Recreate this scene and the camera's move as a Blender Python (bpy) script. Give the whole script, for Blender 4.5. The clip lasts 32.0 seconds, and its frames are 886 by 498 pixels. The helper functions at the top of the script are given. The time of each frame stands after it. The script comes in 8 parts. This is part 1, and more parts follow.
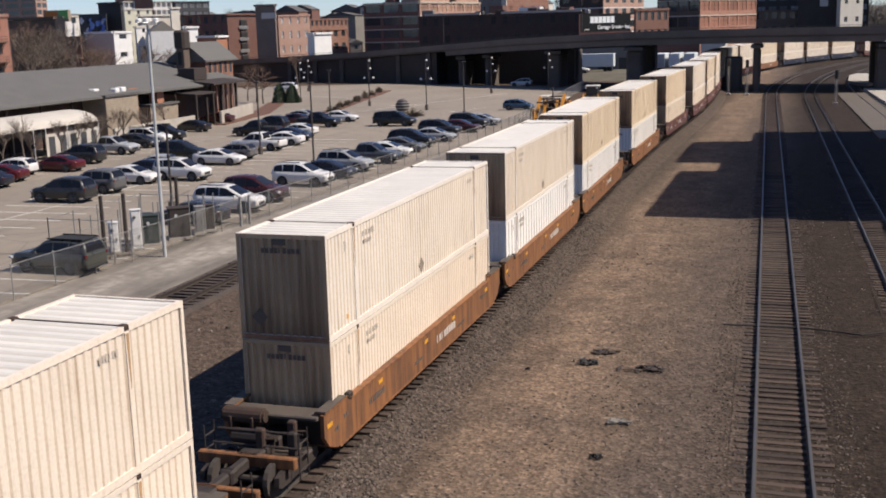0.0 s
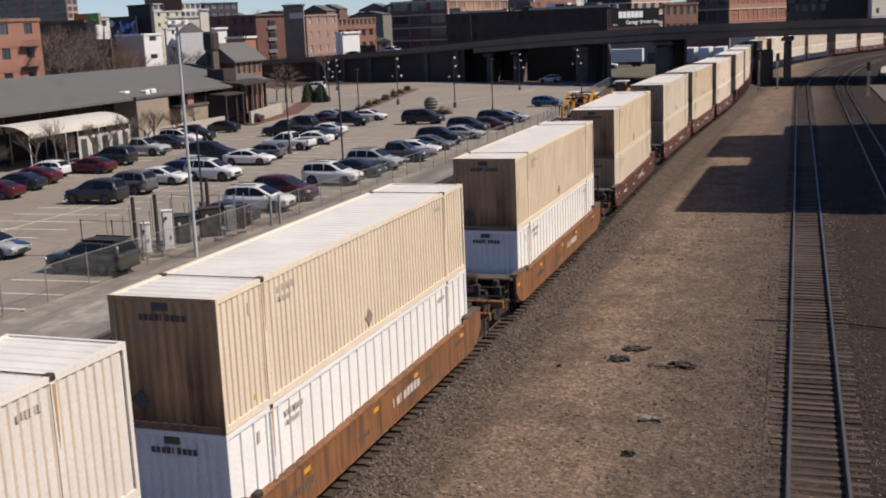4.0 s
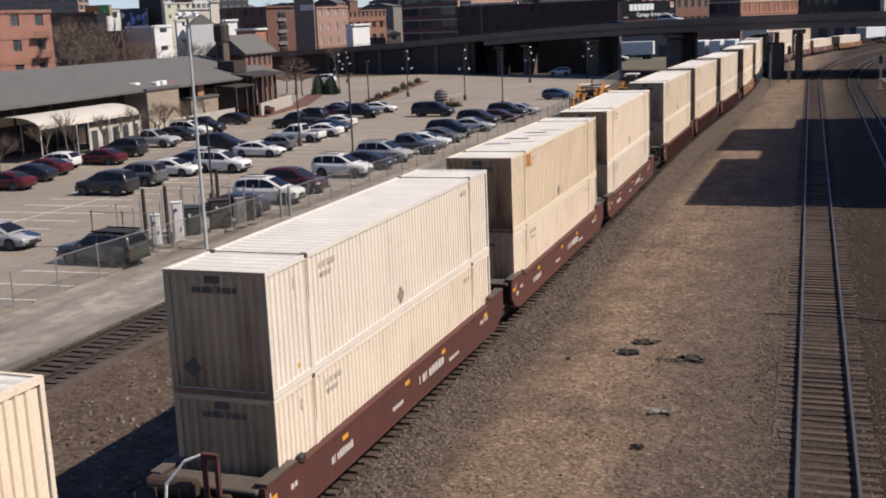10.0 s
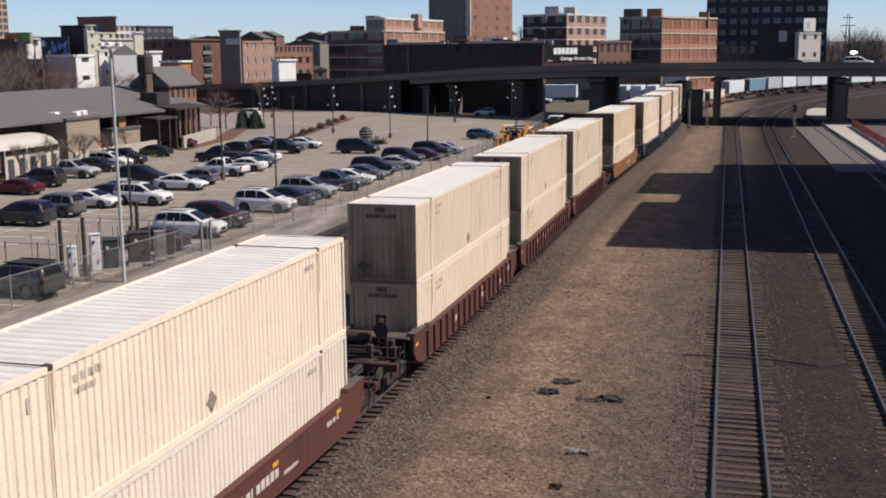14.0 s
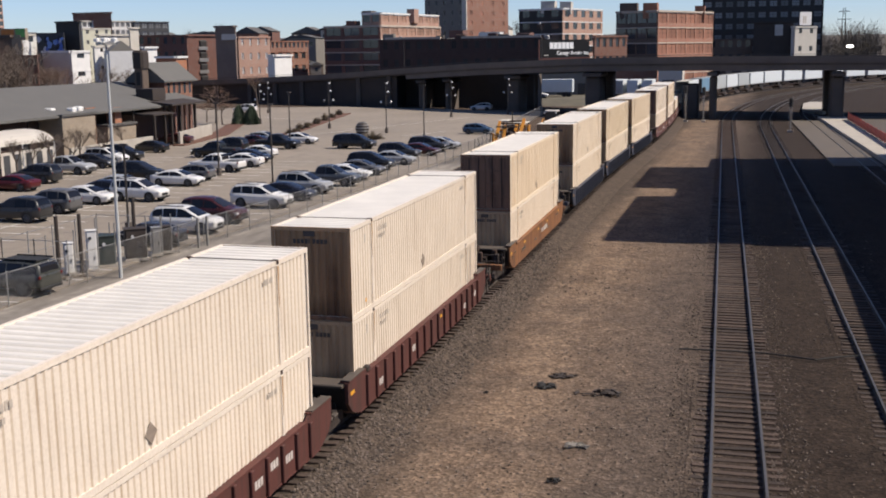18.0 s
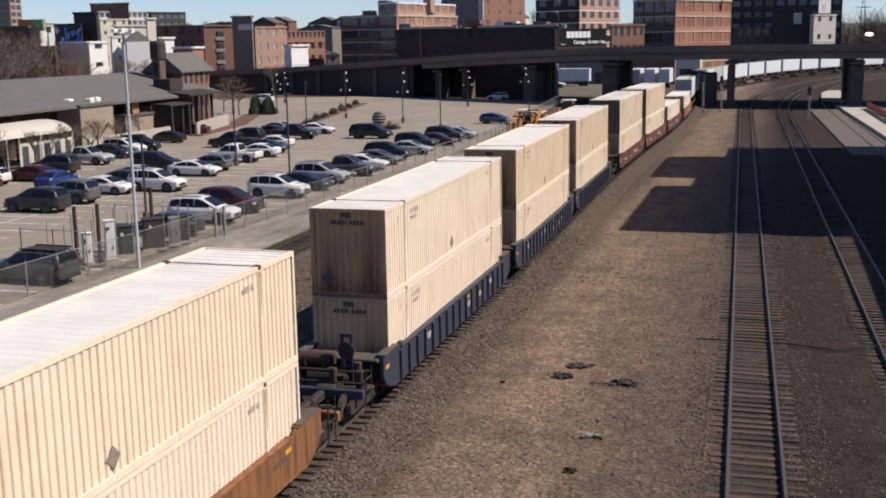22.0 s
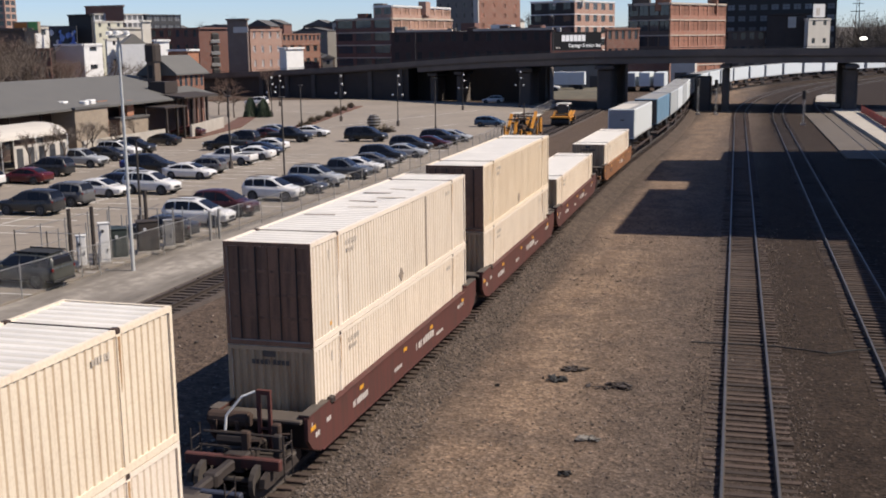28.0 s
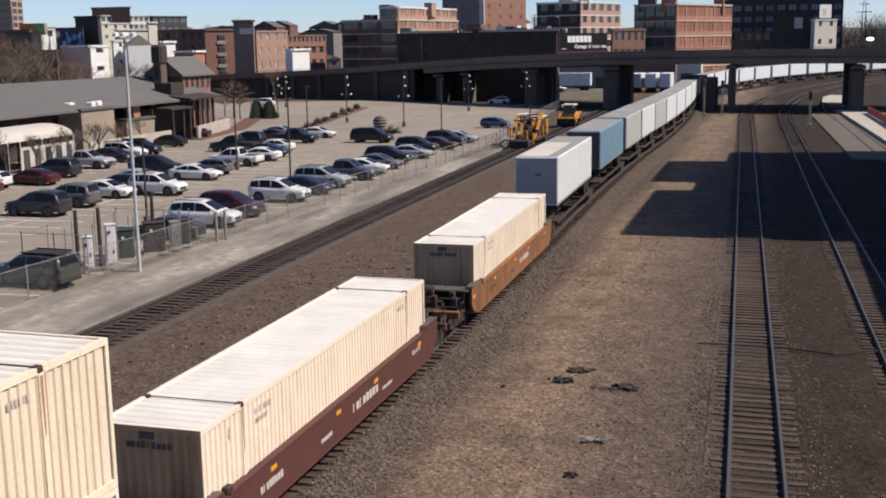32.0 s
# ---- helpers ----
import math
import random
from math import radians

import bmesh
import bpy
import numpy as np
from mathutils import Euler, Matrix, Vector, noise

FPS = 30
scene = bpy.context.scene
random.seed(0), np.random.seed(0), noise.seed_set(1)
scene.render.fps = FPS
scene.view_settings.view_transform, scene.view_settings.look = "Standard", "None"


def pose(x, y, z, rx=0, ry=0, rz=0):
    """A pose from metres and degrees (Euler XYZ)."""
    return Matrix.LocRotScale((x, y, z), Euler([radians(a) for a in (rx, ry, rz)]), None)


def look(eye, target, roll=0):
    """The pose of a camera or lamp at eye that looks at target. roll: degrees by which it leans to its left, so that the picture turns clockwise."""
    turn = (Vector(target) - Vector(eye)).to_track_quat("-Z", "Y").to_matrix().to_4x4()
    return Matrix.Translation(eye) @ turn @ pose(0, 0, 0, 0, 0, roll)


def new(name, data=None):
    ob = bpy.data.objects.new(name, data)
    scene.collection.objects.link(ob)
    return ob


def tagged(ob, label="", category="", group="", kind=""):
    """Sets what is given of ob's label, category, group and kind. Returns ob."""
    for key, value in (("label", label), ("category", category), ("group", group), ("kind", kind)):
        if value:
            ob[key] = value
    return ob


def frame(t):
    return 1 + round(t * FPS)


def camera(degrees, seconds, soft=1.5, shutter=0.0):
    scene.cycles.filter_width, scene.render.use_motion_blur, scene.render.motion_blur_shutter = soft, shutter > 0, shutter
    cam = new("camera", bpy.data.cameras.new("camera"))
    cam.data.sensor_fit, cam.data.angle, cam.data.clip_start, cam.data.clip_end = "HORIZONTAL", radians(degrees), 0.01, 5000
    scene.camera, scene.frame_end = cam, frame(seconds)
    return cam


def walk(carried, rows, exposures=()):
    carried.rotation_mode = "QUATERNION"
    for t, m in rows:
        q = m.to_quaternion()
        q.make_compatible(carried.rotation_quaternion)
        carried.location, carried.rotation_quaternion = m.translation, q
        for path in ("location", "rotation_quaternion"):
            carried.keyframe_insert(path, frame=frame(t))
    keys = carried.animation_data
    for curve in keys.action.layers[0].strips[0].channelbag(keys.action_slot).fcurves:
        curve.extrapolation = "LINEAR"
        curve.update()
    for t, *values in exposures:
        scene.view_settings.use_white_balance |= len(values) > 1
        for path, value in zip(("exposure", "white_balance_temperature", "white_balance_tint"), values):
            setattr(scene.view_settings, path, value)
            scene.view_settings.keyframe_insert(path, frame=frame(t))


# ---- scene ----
cam = camera(43.36, 32.0, soft=1.9)


def aim(turn, down, lean):
    """The camera on its stand: degrees to the left of the rails, down, and of lean."""
    return pose(0, 0, 11.89, 90 - down, 0, turn) @ pose(0, 0, 0, 0, 0, -lean)


walk(cam, [
    (0, aim(17.805, 11.273, 1.557)),
    (0.5, aim(18.073, 11.147, 1.676)),
    (1, aim(18.220, 11.088, 1.890)),
    (1.5, aim(18.373, 11.102, 2.007)),
    (2, aim(18.503, 11.056, 2.031)),
    (2.5, aim(18.637, 11.098, 2.074)),
    (3, aim(18.858, 11.151, 2.288)),
    (3.5, aim(19.141, 11.242, 2.361)),
    (5.5, aim(19.638, 11.499, 2.565)),
    (6, aim(19.624, 11.455, 2.570)),
    (6.5, aim(19.633, 11.439, 2.612)),
    (7, aim(19.617, 11.449, 2.588)),
    (7.5, aim(19.726, 11.505, 2.637)),
    (8, aim(19.852, 11.557, 2.751)),
    (8.5, aim(19.868, 11.607, 2.652)),
    (9, aim(19.852, 11.585, 2.696)),
    (9.5, aim(19.773, 11.588, 2.656)),
    (10, aim(19.883, 11.701, 2.312)),
    (10.5, aim(19.310, 11.326, 1.777)),
    (11, aim(17.683, 10.603, 0.514)),
    (11.5, aim(17.420, 10.498, 0.789)),
    (12, aim(17.120, 10.171, 0.639)),
    (12.5, aim(16.597, 10.011, 0.721)),
    (13, aim(16.479, 9.986, 0.880)),
    (13.5, aim(16.151, 9.868, 0.640)),
    (14, aim(15.802, 9.870, 0.601)),
    (14.5, aim(15.839, 9.982, 0.700)),
    (16.5, aim(16.209, 10.438, 0.615)),
    (17, aim(16.056, 10.404, 0.538)),
    (17.5, aim(15.713, 10.218, 0.498)),
    (18, aim(15.637, 10.126, 0.770)),
    (18.5, aim(15.857, 10.160, 0.859)),
    (19, aim(16.122, 10.233, 0.763)),
    (19.5, aim(16.261, 10.340, 0.863)),
    (20, aim(16.267, 10.387, 0.938)),
    (20.5, aim(16.290, 10.473, 0.866)),
    (21, aim(16.368, 10.565, 1.016)),
    (21.5, aim(16.469, 10.601, 1.004)),
    (22, aim(16.513, 10.637, 0.963)),
    (22.5, aim(16.529, 10.595, 0.971)),
    (23, aim(16.543, 10.653, 0.825)),
    (23.5, aim(16.476, 10.643, 0.774)),
    (24, aim(16.397, 10.596, 0.761)),
    (24.5, aim(16.420, 10.607, 0.770)),
    (25, aim(16.417, 10.624, 0.762)),
    (25.5, aim(16.325, 10.618, 0.763)),
    (27.5, aim(16.223, 10.514, 0.780)),
    (28, aim(16.243, 10.483, 0.836)),
    (28.5, aim(16.374, 10.482, 0.808)),
    (29, aim(16.490, 10.474, 0.905)),
    (29.5, aim(16.505, 10.423, 0.837)),
    (30, aim(16.489, 10.418, 0.870)),
    (30.5, aim(16.541, 10.435, 0.872)),
    (31, aim(16.572, 10.488, 0.881)),
    (31.5, aim(16.583, 10.478, 0.883)),
    (32, aim(16.550, 10.423, 0.900)),
], exposures=[(0, 0.42), (1, 0.24), (2, 0.2), (3, 0.2), (6, 0.34), (7, 0.3), (8, 0.4), (9, 0.28), (10, 0.38), (11, 0.24), (12, 0.3), (13, 0.36), (17, 0.36), (19, 0.43), (21, 0.46), (22, 0.4), (23, 0.47), (24, 0.4), (25, 0.4), (28, 0.43), (30, 0.4), (32, 0.44)])

# ---- world and sun ----
SUN_UP, SUN_TURN = 48.0, 8.0
world = bpy.data.worlds.new("sky")
scene.world = world
world.use_nodes = True
wn = world.node_tree.nodes
sky = wn.new("ShaderNodeTexSky")
sky.sky_type, sky.sun_disc = "NISHITA", False
sky.sun_elevation, sky.sun_rotation = radians(SUN_UP), radians(90 - SUN_TURN)
sky.air_density, sky.dust_density, sky.ozone_density = 0.78, 0.2, 4.0
wn["Background"].inputs["Strength"].default_value = 0.084
tint = wn.new("ShaderNodeMix")
tint.data_type, tint.blend_type = "RGBA", "MULTIPLY"
tint.inputs[0].default_value, tint.inputs[7].default_value = 1.0, (0.96, 0.985, 1.15, 1)
world.node_tree.links.new(sky.outputs[0], tint.inputs[6])
world.node_tree.links.new(tint.outputs[2], wn["Background"].inputs["Color"])
sun_light = bpy.data.lights.new("sun", "SUN")
sun_light.energy, sun_light.angle, sun_light.color = 5.0, radians(0.53), (1.0, 0.89, 0.77)
sun = new("sun", sun_light)
sun.matrix_world = look(Vector((math.cos(radians(SUN_TURN)) * math.cos(radians(SUN_UP)), math.sin(radians(SUN_TURN)) * math.cos(radians(SUN_UP)), math.sin(radians(SUN_UP)))) * 400, (0, 0, 0))


# ---- materials ----
def nodes(name):
    m = bpy.data.materials.new(name)
    m.use_nodes = True
    t = m.node_tree
    return m, t, t.nodes["Principled BSDF"]


def link(t, a, b):
    t.links.new(a, b)


def noise_node(t, vec, scale, detail=4, rough=0.6):
    n = t.nodes.new("ShaderNodeTexNoise")
    n.inputs["Scale"].default_value, n.inputs["Detail"].default_value, n.inputs["Roughness"].default_value = scale, detail, rough
    link(t, vec, n.inputs["Vector"])
    return n.outputs["Fac"]


def ramp(t, fac, lo, hi, a=0.0, b=1.0):
    n = t.nodes.new("ShaderNodeMapRange")
    n.inputs[1].default_value, n.inputs[2].default_value, n.inputs[3].default_value, n.inputs[4].default_value = lo, hi, a, b
    link(t, fac, n.inputs[0])
    return n.outputs[0]


def blend(t, fac, a, b, how="MIX"):
    n = t.nodes.new("ShaderNodeMix")
    n.data_type, n.blend_type = "RGBA", how
    for slot, v in ((0, fac), (6, a), (7, b)):
        if isinstance(v, (int, float)):
            n.inputs[slot].default_value = v
        elif isinstance(v, tuple):
            n.inputs[slot].default_value = (*v, 1)
        else:
            link(t, v, n.inputs[slot])
    return n.outputs[2]


def coords(t, world_space=False, stretch=None):
    v = t.nodes.new("ShaderNodeNewGeometry").outputs["Position"] if world_space else t.nodes.new("ShaderNodeTexCoord").outputs["Object"]
    if stretch:
        mp = t.nodes.new("ShaderNodeMapping")
        mp.inputs["Scale"].default_value = stretch
        link(t, v, mp.inputs["Vector"])
        v = mp.outputs[0]
    return v


def add_bump(t, b, height, strength, distance=0.02):
    n = t.nodes.new("ShaderNodeBump")
    n.inputs["Strength"].default_value, n.inputs["Distance"].default_value = strength, distance
    link(t, height, n.inputs["Height"])
    link(t, n.outputs[0], b.inputs["Normal"])


BASE_SCALE = 0.8  # scales every base colour down, to balance a higher exposure


def plain(name, col, rough=0.6, metal=0.0, var=0.25, scale=1.5, fine=25.0, bump=0.15, world_space=False, each=0.0, island=0.0, coat=0.0, gloss=0.5):
    """A surface with variation at two scales and a fine relief."""
    m, t, b = nodes(name)
    col = tuple(c * BASE_SCALE for c in col)
    v = coords(t, world_space)
    big, small = noise_node(t, v, scale), noise_node(t, v, fine, 3)
    dark = tuple(c * (1 - var) for c in col)
    light = tuple(min(1, c * (1 + var * 0.6)) for c in col)
    c = blend(t, ramp(t, big, 0.3, 0.7), dark, light)
    c = blend(t, ramp(t, small, 0.35, 0.65, 0, 0.5), c, tuple(k * (1 - var * 0.6) for k in col))
    if each:
        oi = t.nodes.new("ShaderNodeObjectInfo")
        c = blend(t, 1.0, c, blend(t, oi.outputs["Random"], (1 - each,) * 3, (1 + each * 0.4,) * 3), "MULTIPLY")
    if island:
        ge = t.nodes.new("ShaderNodeNewGeometry")
        c = blend(t, 1.0, c, blend(t, ge.outputs["Random Per Island"], (1 - island,) * 3, (1 + island,) * 3), "MULTIPLY")
    link(t, c, b.inputs["Base Color"])
    b.inputs["Metallic"].default_value = metal
    b.inputs["Coat Weight"].default_value = coat
    b.inputs["Specular IOR Level"].default_value = gloss
    link(t, ramp(t, big, 0.3, 0.7, max(0.02, rough - 0.1), min(1, rough + 0.1)), b.inputs["Roughness"])
    if bump:
        add_bump(t, b, small, bump)
    return m


def streaked(name, col, stain, amount=0.5, low=0.5, rough=0.5, along=(5.0, 5.0, 0.35)):
    """Painted steel with rust and dirt that ran down it."""
    m, t, b = nodes(name)
    v = coords(t)
    oi = t.nodes.new("ShaderNodeObjectInfo")
    shift = t.nodes.new("ShaderNodeVectorMath")
    shift.operation = "MULTIPLY_ADD"
    shift.inputs[1].default_value = (1, 1, 1)
    comb = t.nodes.new("ShaderNodeCombineXYZ")
    mul = t.nodes.new("ShaderNodeMath")
    mul.operation = "MULTIPLY"
    mul.inputs[1].default_value = 57.0
    link(t, oi.outputs["Random"], mul.inputs[0])
    link(t, mul.outputs[0], comb.inputs[0])
    link(t, mul.outputs[0], comb.inputs[1])
    link(t, v, shift.inputs[0])
    link(t, comb.outputs[0], shift.inputs[2])
    mp = t.nodes.new("ShaderNodeMapping")
    mp.inputs["Scale"].default_value = along
    link(t, shift.outputs[0], mp.inputs["Vector"])
    run = noise_node(t, mp.outputs[0], 1.0, 3, 0.55)
    cloud = noise_node(t, shift.outputs[0], 0.6, 4)
    fine = noise_node(t, shift.outputs[0], 14.0, 3)
    c = blend(t, ramp(t, cloud, 0.3, 0.7, 0, 0.5), col, tuple(k * 0.82 for k in col))
    mask = t.nodes.new("ShaderNodeMath")
    mask.operation = "MULTIPLY"
    link(t, ramp(t, run, low, low + 0.22), mask.inputs[0])
    link(t, ramp(t, cloud, 0.3, 0.75, 0.35 * amount, amount), mask.inputs[1])
    c = blend(t, mask.outputs[0], c, stain)
    c = blend(t, ramp(t, fine, 0.45, 0.75, 0, 0.2), c, tuple(k * 0.6 for k in stain))
    link(t, blend(t, 1.0, c, blend(t, oi.outputs["Random"], (0.9,) * 3, (1.04, 1.02, 1.0)), "MULTIPLY"), b.inputs["Base Color"])
    b.inputs["Roughness"].default_value = rough
    add_bump(t, b, fine, 0.08)
    return m


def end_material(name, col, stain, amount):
    """A container's end: brown that holds its shade, rust that ran down at two places, darker foot."""
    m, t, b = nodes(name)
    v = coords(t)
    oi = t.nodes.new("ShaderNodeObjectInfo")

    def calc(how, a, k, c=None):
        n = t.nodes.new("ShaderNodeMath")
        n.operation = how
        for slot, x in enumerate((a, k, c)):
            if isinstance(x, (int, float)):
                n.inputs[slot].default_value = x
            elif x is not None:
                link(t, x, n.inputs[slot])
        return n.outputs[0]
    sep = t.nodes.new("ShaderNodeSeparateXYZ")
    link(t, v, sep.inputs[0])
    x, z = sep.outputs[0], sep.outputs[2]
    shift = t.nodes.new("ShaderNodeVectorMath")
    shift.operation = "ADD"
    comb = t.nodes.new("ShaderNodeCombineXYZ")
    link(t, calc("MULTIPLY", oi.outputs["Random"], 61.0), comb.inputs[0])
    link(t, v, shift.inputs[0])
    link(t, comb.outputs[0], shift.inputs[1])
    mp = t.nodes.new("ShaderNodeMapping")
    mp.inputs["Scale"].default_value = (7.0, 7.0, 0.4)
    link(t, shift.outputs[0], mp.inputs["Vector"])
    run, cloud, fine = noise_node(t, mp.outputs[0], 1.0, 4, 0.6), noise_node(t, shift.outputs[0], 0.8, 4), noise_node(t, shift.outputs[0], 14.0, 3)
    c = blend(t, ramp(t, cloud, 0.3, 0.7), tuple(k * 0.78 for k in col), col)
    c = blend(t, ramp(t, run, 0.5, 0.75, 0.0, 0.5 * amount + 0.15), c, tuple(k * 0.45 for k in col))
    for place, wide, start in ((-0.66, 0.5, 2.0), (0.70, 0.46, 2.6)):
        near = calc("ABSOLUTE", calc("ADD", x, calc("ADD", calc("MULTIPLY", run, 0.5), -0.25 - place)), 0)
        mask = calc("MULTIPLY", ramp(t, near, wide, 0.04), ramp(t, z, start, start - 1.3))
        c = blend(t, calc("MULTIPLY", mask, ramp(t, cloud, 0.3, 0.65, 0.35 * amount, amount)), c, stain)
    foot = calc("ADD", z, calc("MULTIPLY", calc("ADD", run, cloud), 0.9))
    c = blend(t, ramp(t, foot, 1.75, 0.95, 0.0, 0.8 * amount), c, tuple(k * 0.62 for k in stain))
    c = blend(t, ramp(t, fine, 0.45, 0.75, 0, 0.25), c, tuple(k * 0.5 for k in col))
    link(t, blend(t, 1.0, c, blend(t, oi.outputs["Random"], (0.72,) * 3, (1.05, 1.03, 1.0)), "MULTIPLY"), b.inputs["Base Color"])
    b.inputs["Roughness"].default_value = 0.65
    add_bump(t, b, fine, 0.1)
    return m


def ground_material():
    """Dirt and gravel of a rail yard: a sandy strip along the tracks, dark stony ballast beside them."""
    m, t, b = nodes("yard_dirt")
    v = coords(t, True)
    sep = t.nodes.new("ShaderNodeSeparateXYZ")
    link(t, v, sep.inputs[0])

    def edge(wave, reach):
        n = t.nodes.new("ShaderNodeMath")
        n.operation = "MULTIPLY_ADD"
        link(t, wave, n.inputs[0])
        n.inputs[1].default_value = reach
        link(t, sep.outputs[0], n.inputs[2])
        return n.outputs[0]
    wob = noise_node(t, coords(t, True, (0.16, 0.05, 0.12)), 1.0, 5, 0.7)
    x = edge(wob, 8.0)
    strip = t.nodes.new("ShaderNodeMath")
    strip.operation = "MULTIPLY"
    link(t, ramp(t, x, -7.6, -4.4), strip.inputs[0])
    link(t, ramp(t, x, 0.4, -3.2), strip.inputs[1])
    big, mid, fine = noise_node(t, v, 0.35, 6, 0.7), noise_node(t, v, 1.3, 9, 0.78), noise_node(t, v, 14.0, 4, 0.75)
    pebble, scree = t.nodes.new("ShaderNodeTexVoronoi"), t.nodes.new("ShaderNodeTexVoronoi")
    for n, k in ((pebble, 9.5), (scree, 5.0)):
        n.inputs["Scale"].default_value = k
        link(t, v, n.inputs["Vector"])
    tone, lump = t.nodes.new("ShaderNodeSeparateXYZ"), t.nodes.new("ShaderNodeSeparateXYZ")
    link(t, pebble.outputs["Color"], tone.inputs[0])
    link(t, scree.outputs["Color"], lump.inputs[0])
    ruts = noise_node(t, coords(t, True, (0.9, 0.07, 1)), 1.0, 5, 0.65)
    sand = blend(t, ramp(t, mid, 0.3, 0.7), (0.117, 0.083, 0.0595), (0.215, 0.157, 0.113))
    sand = blend(t, ramp(t, ruts, 0.42, 0.62, 0.0, 0.5), sand, (0.225, 0.168, 0.122))
    grit = blend(t, ramp(t, mid, 0.3, 0.7), (0.058, 0.045, 0.0368), (0.118, 0.093, 0.0765))
    dark = blend(t, ramp(t, mid, 0.3, 0.7), (0.0135, 0.0096, 0.0076), (0.031, 0.0228, 0.0182))
    grit = blend(t, ramp(t, edge(wob, 3.0), -1.4, 2.0, 0.0, 0.95), grit, dark)
    c = blend(t, ramp(t, strip.outputs[0], 0.02, 0.95, 0.05, 0.88), grit, sand)
    c = blend(t, ramp(t, big, 0.46, 0.64, 0, 0.7), c, grit)
    dusty = blend(t, ramp(t, mid, 0.3, 0.7), (0.056, 0.0405, 0.031), (0.125, 0.093, 0.071))
    shoulder = blend(t, ramp(t, mid, 0.3, 0.7), (0.042, 0.033, 0.0265), (0.094, 0.075, 0.061))
    c = blend(t, ramp(t, edge(wob, 2.4), -8.2, -9.6, 0.0, 0.85), c, shoulder)
    c = blend(t, ramp(t, edge(wob, 4.0), -13.5, -17.5, 0.0, 0.8), c, dusty)
    c = blend(t, 1.0, c, blend(t, tone.outputs[0], (0.7, 0.685, 0.67), (1.3, 1.28, 1.27)), "MULTIPLY")
    c = blend(t, 0.7, c, blend(t, lump.outputs[1], (0.74, 0.74, 0.74), (1.27, 1.25, 1.22)), "MULTIPLY")
    c = blend(t, ramp(t, tone.outputs[1], 0.88, 1.0), c, blend(t, 1.0, c, (1.55, 1.52, 1.5), "MULTIPLY"))
    c = blend(t, ramp(t, fine, 0.42, 0.68, 0, 0.55), c, blend(t, 1.0, c, (0.5, 0.47, 0.45), "MULTIPLY"))
    link(t, c, b.inputs["Base Color"])
    b.inputs["Roughness"].default_value = 0.95
    b.inputs["Specular IOR Level"].default_value = 0.15
    relief = blend(t, 0.4, blend(t, 0.5, pebble.outputs["Distance"], scree.outputs["Distance"]), blend(t, 0.5, mid, fine))
    add_bump(t, b, relief, 1.0, 0.1)
    return m


def lot_material():
    m, t, b = nodes("worn_asphalt")
    v = coords(t, True)
    big, mid, fine = noise_node(t, v, 0.06, 5), noise_node(t, v, 0.7, 5, 0.65), noise_node(t, v, 12.0, 3)
    run = noise_node(t, coords(t, True, (0.5, 0.06, 1)), 1.0, 4)
    c = blend(t, ramp(t, big, 0.3, 0.7), (0.192, 0.162, 0.128), (0.272, 0.230, 0.182))
    c = blend(t, ramp(t, mid, 0.45, 0.75, 0, 0.5), c, (0.139, 0.117, 0.094))
    c = blend(t, ramp(t, run, 0.55, 0.72, 0, 0.4), c, (0.122, 0.105, 0.087))
    c = blend(t, ramp(t, fine, 0.4, 0.7, 0, 0.35), c, (0.163, 0.137, 0.109))
    vor = t.nodes.new("ShaderNodeTexVoronoi")
    vor.feature = "DISTANCE_TO_EDGE"
    vor.inputs["Scale"].default_value = 0.16
    link(t, v, vor.inputs["Vector"])
    c = blend(t, ramp(t, vor.outputs["Distance"], 0.0, 0.008, 0.7, 0.0), c, (0.07, 0.062, 0.055))
    link(t, c, b.inputs["Base Color"])
    b.inputs["Roughness"].default_value = 0.9
    add_bump(t, b, fine, 0.3, 0.01)
    return m


def lane_material():
    m, t, b = nodes("pale_gravel")
    v = coords(t, True)
    big, mid, fine = noise_node(t, coords(t, True, (0.4, 0.08, 1)), 1.0, 5), noise_node(t, v, 1.2, 5), noise_node(t, v, 14.0, 4)
    c = blend(t, ramp(t, big, 0.38, 0.62), (0.1, 0.086, 0.071), (0.33, 0.297, 0.252))
    c = blend(t, ramp(t, mid, 0.44, 0.6, 0, 0.65), c, (0.14, 0.122, 0.102))
    c = blend(t, ramp(t, fine, 0.4, 0.7, 0, 0.4), c, (0.16, 0.14, 0.12))
    link(t, c, b.inputs["Base Color"])
    b.inputs["Roughness"].default_value = 0.95
    add_bump(t, b, fine, 0.5, 0.02)
    return m


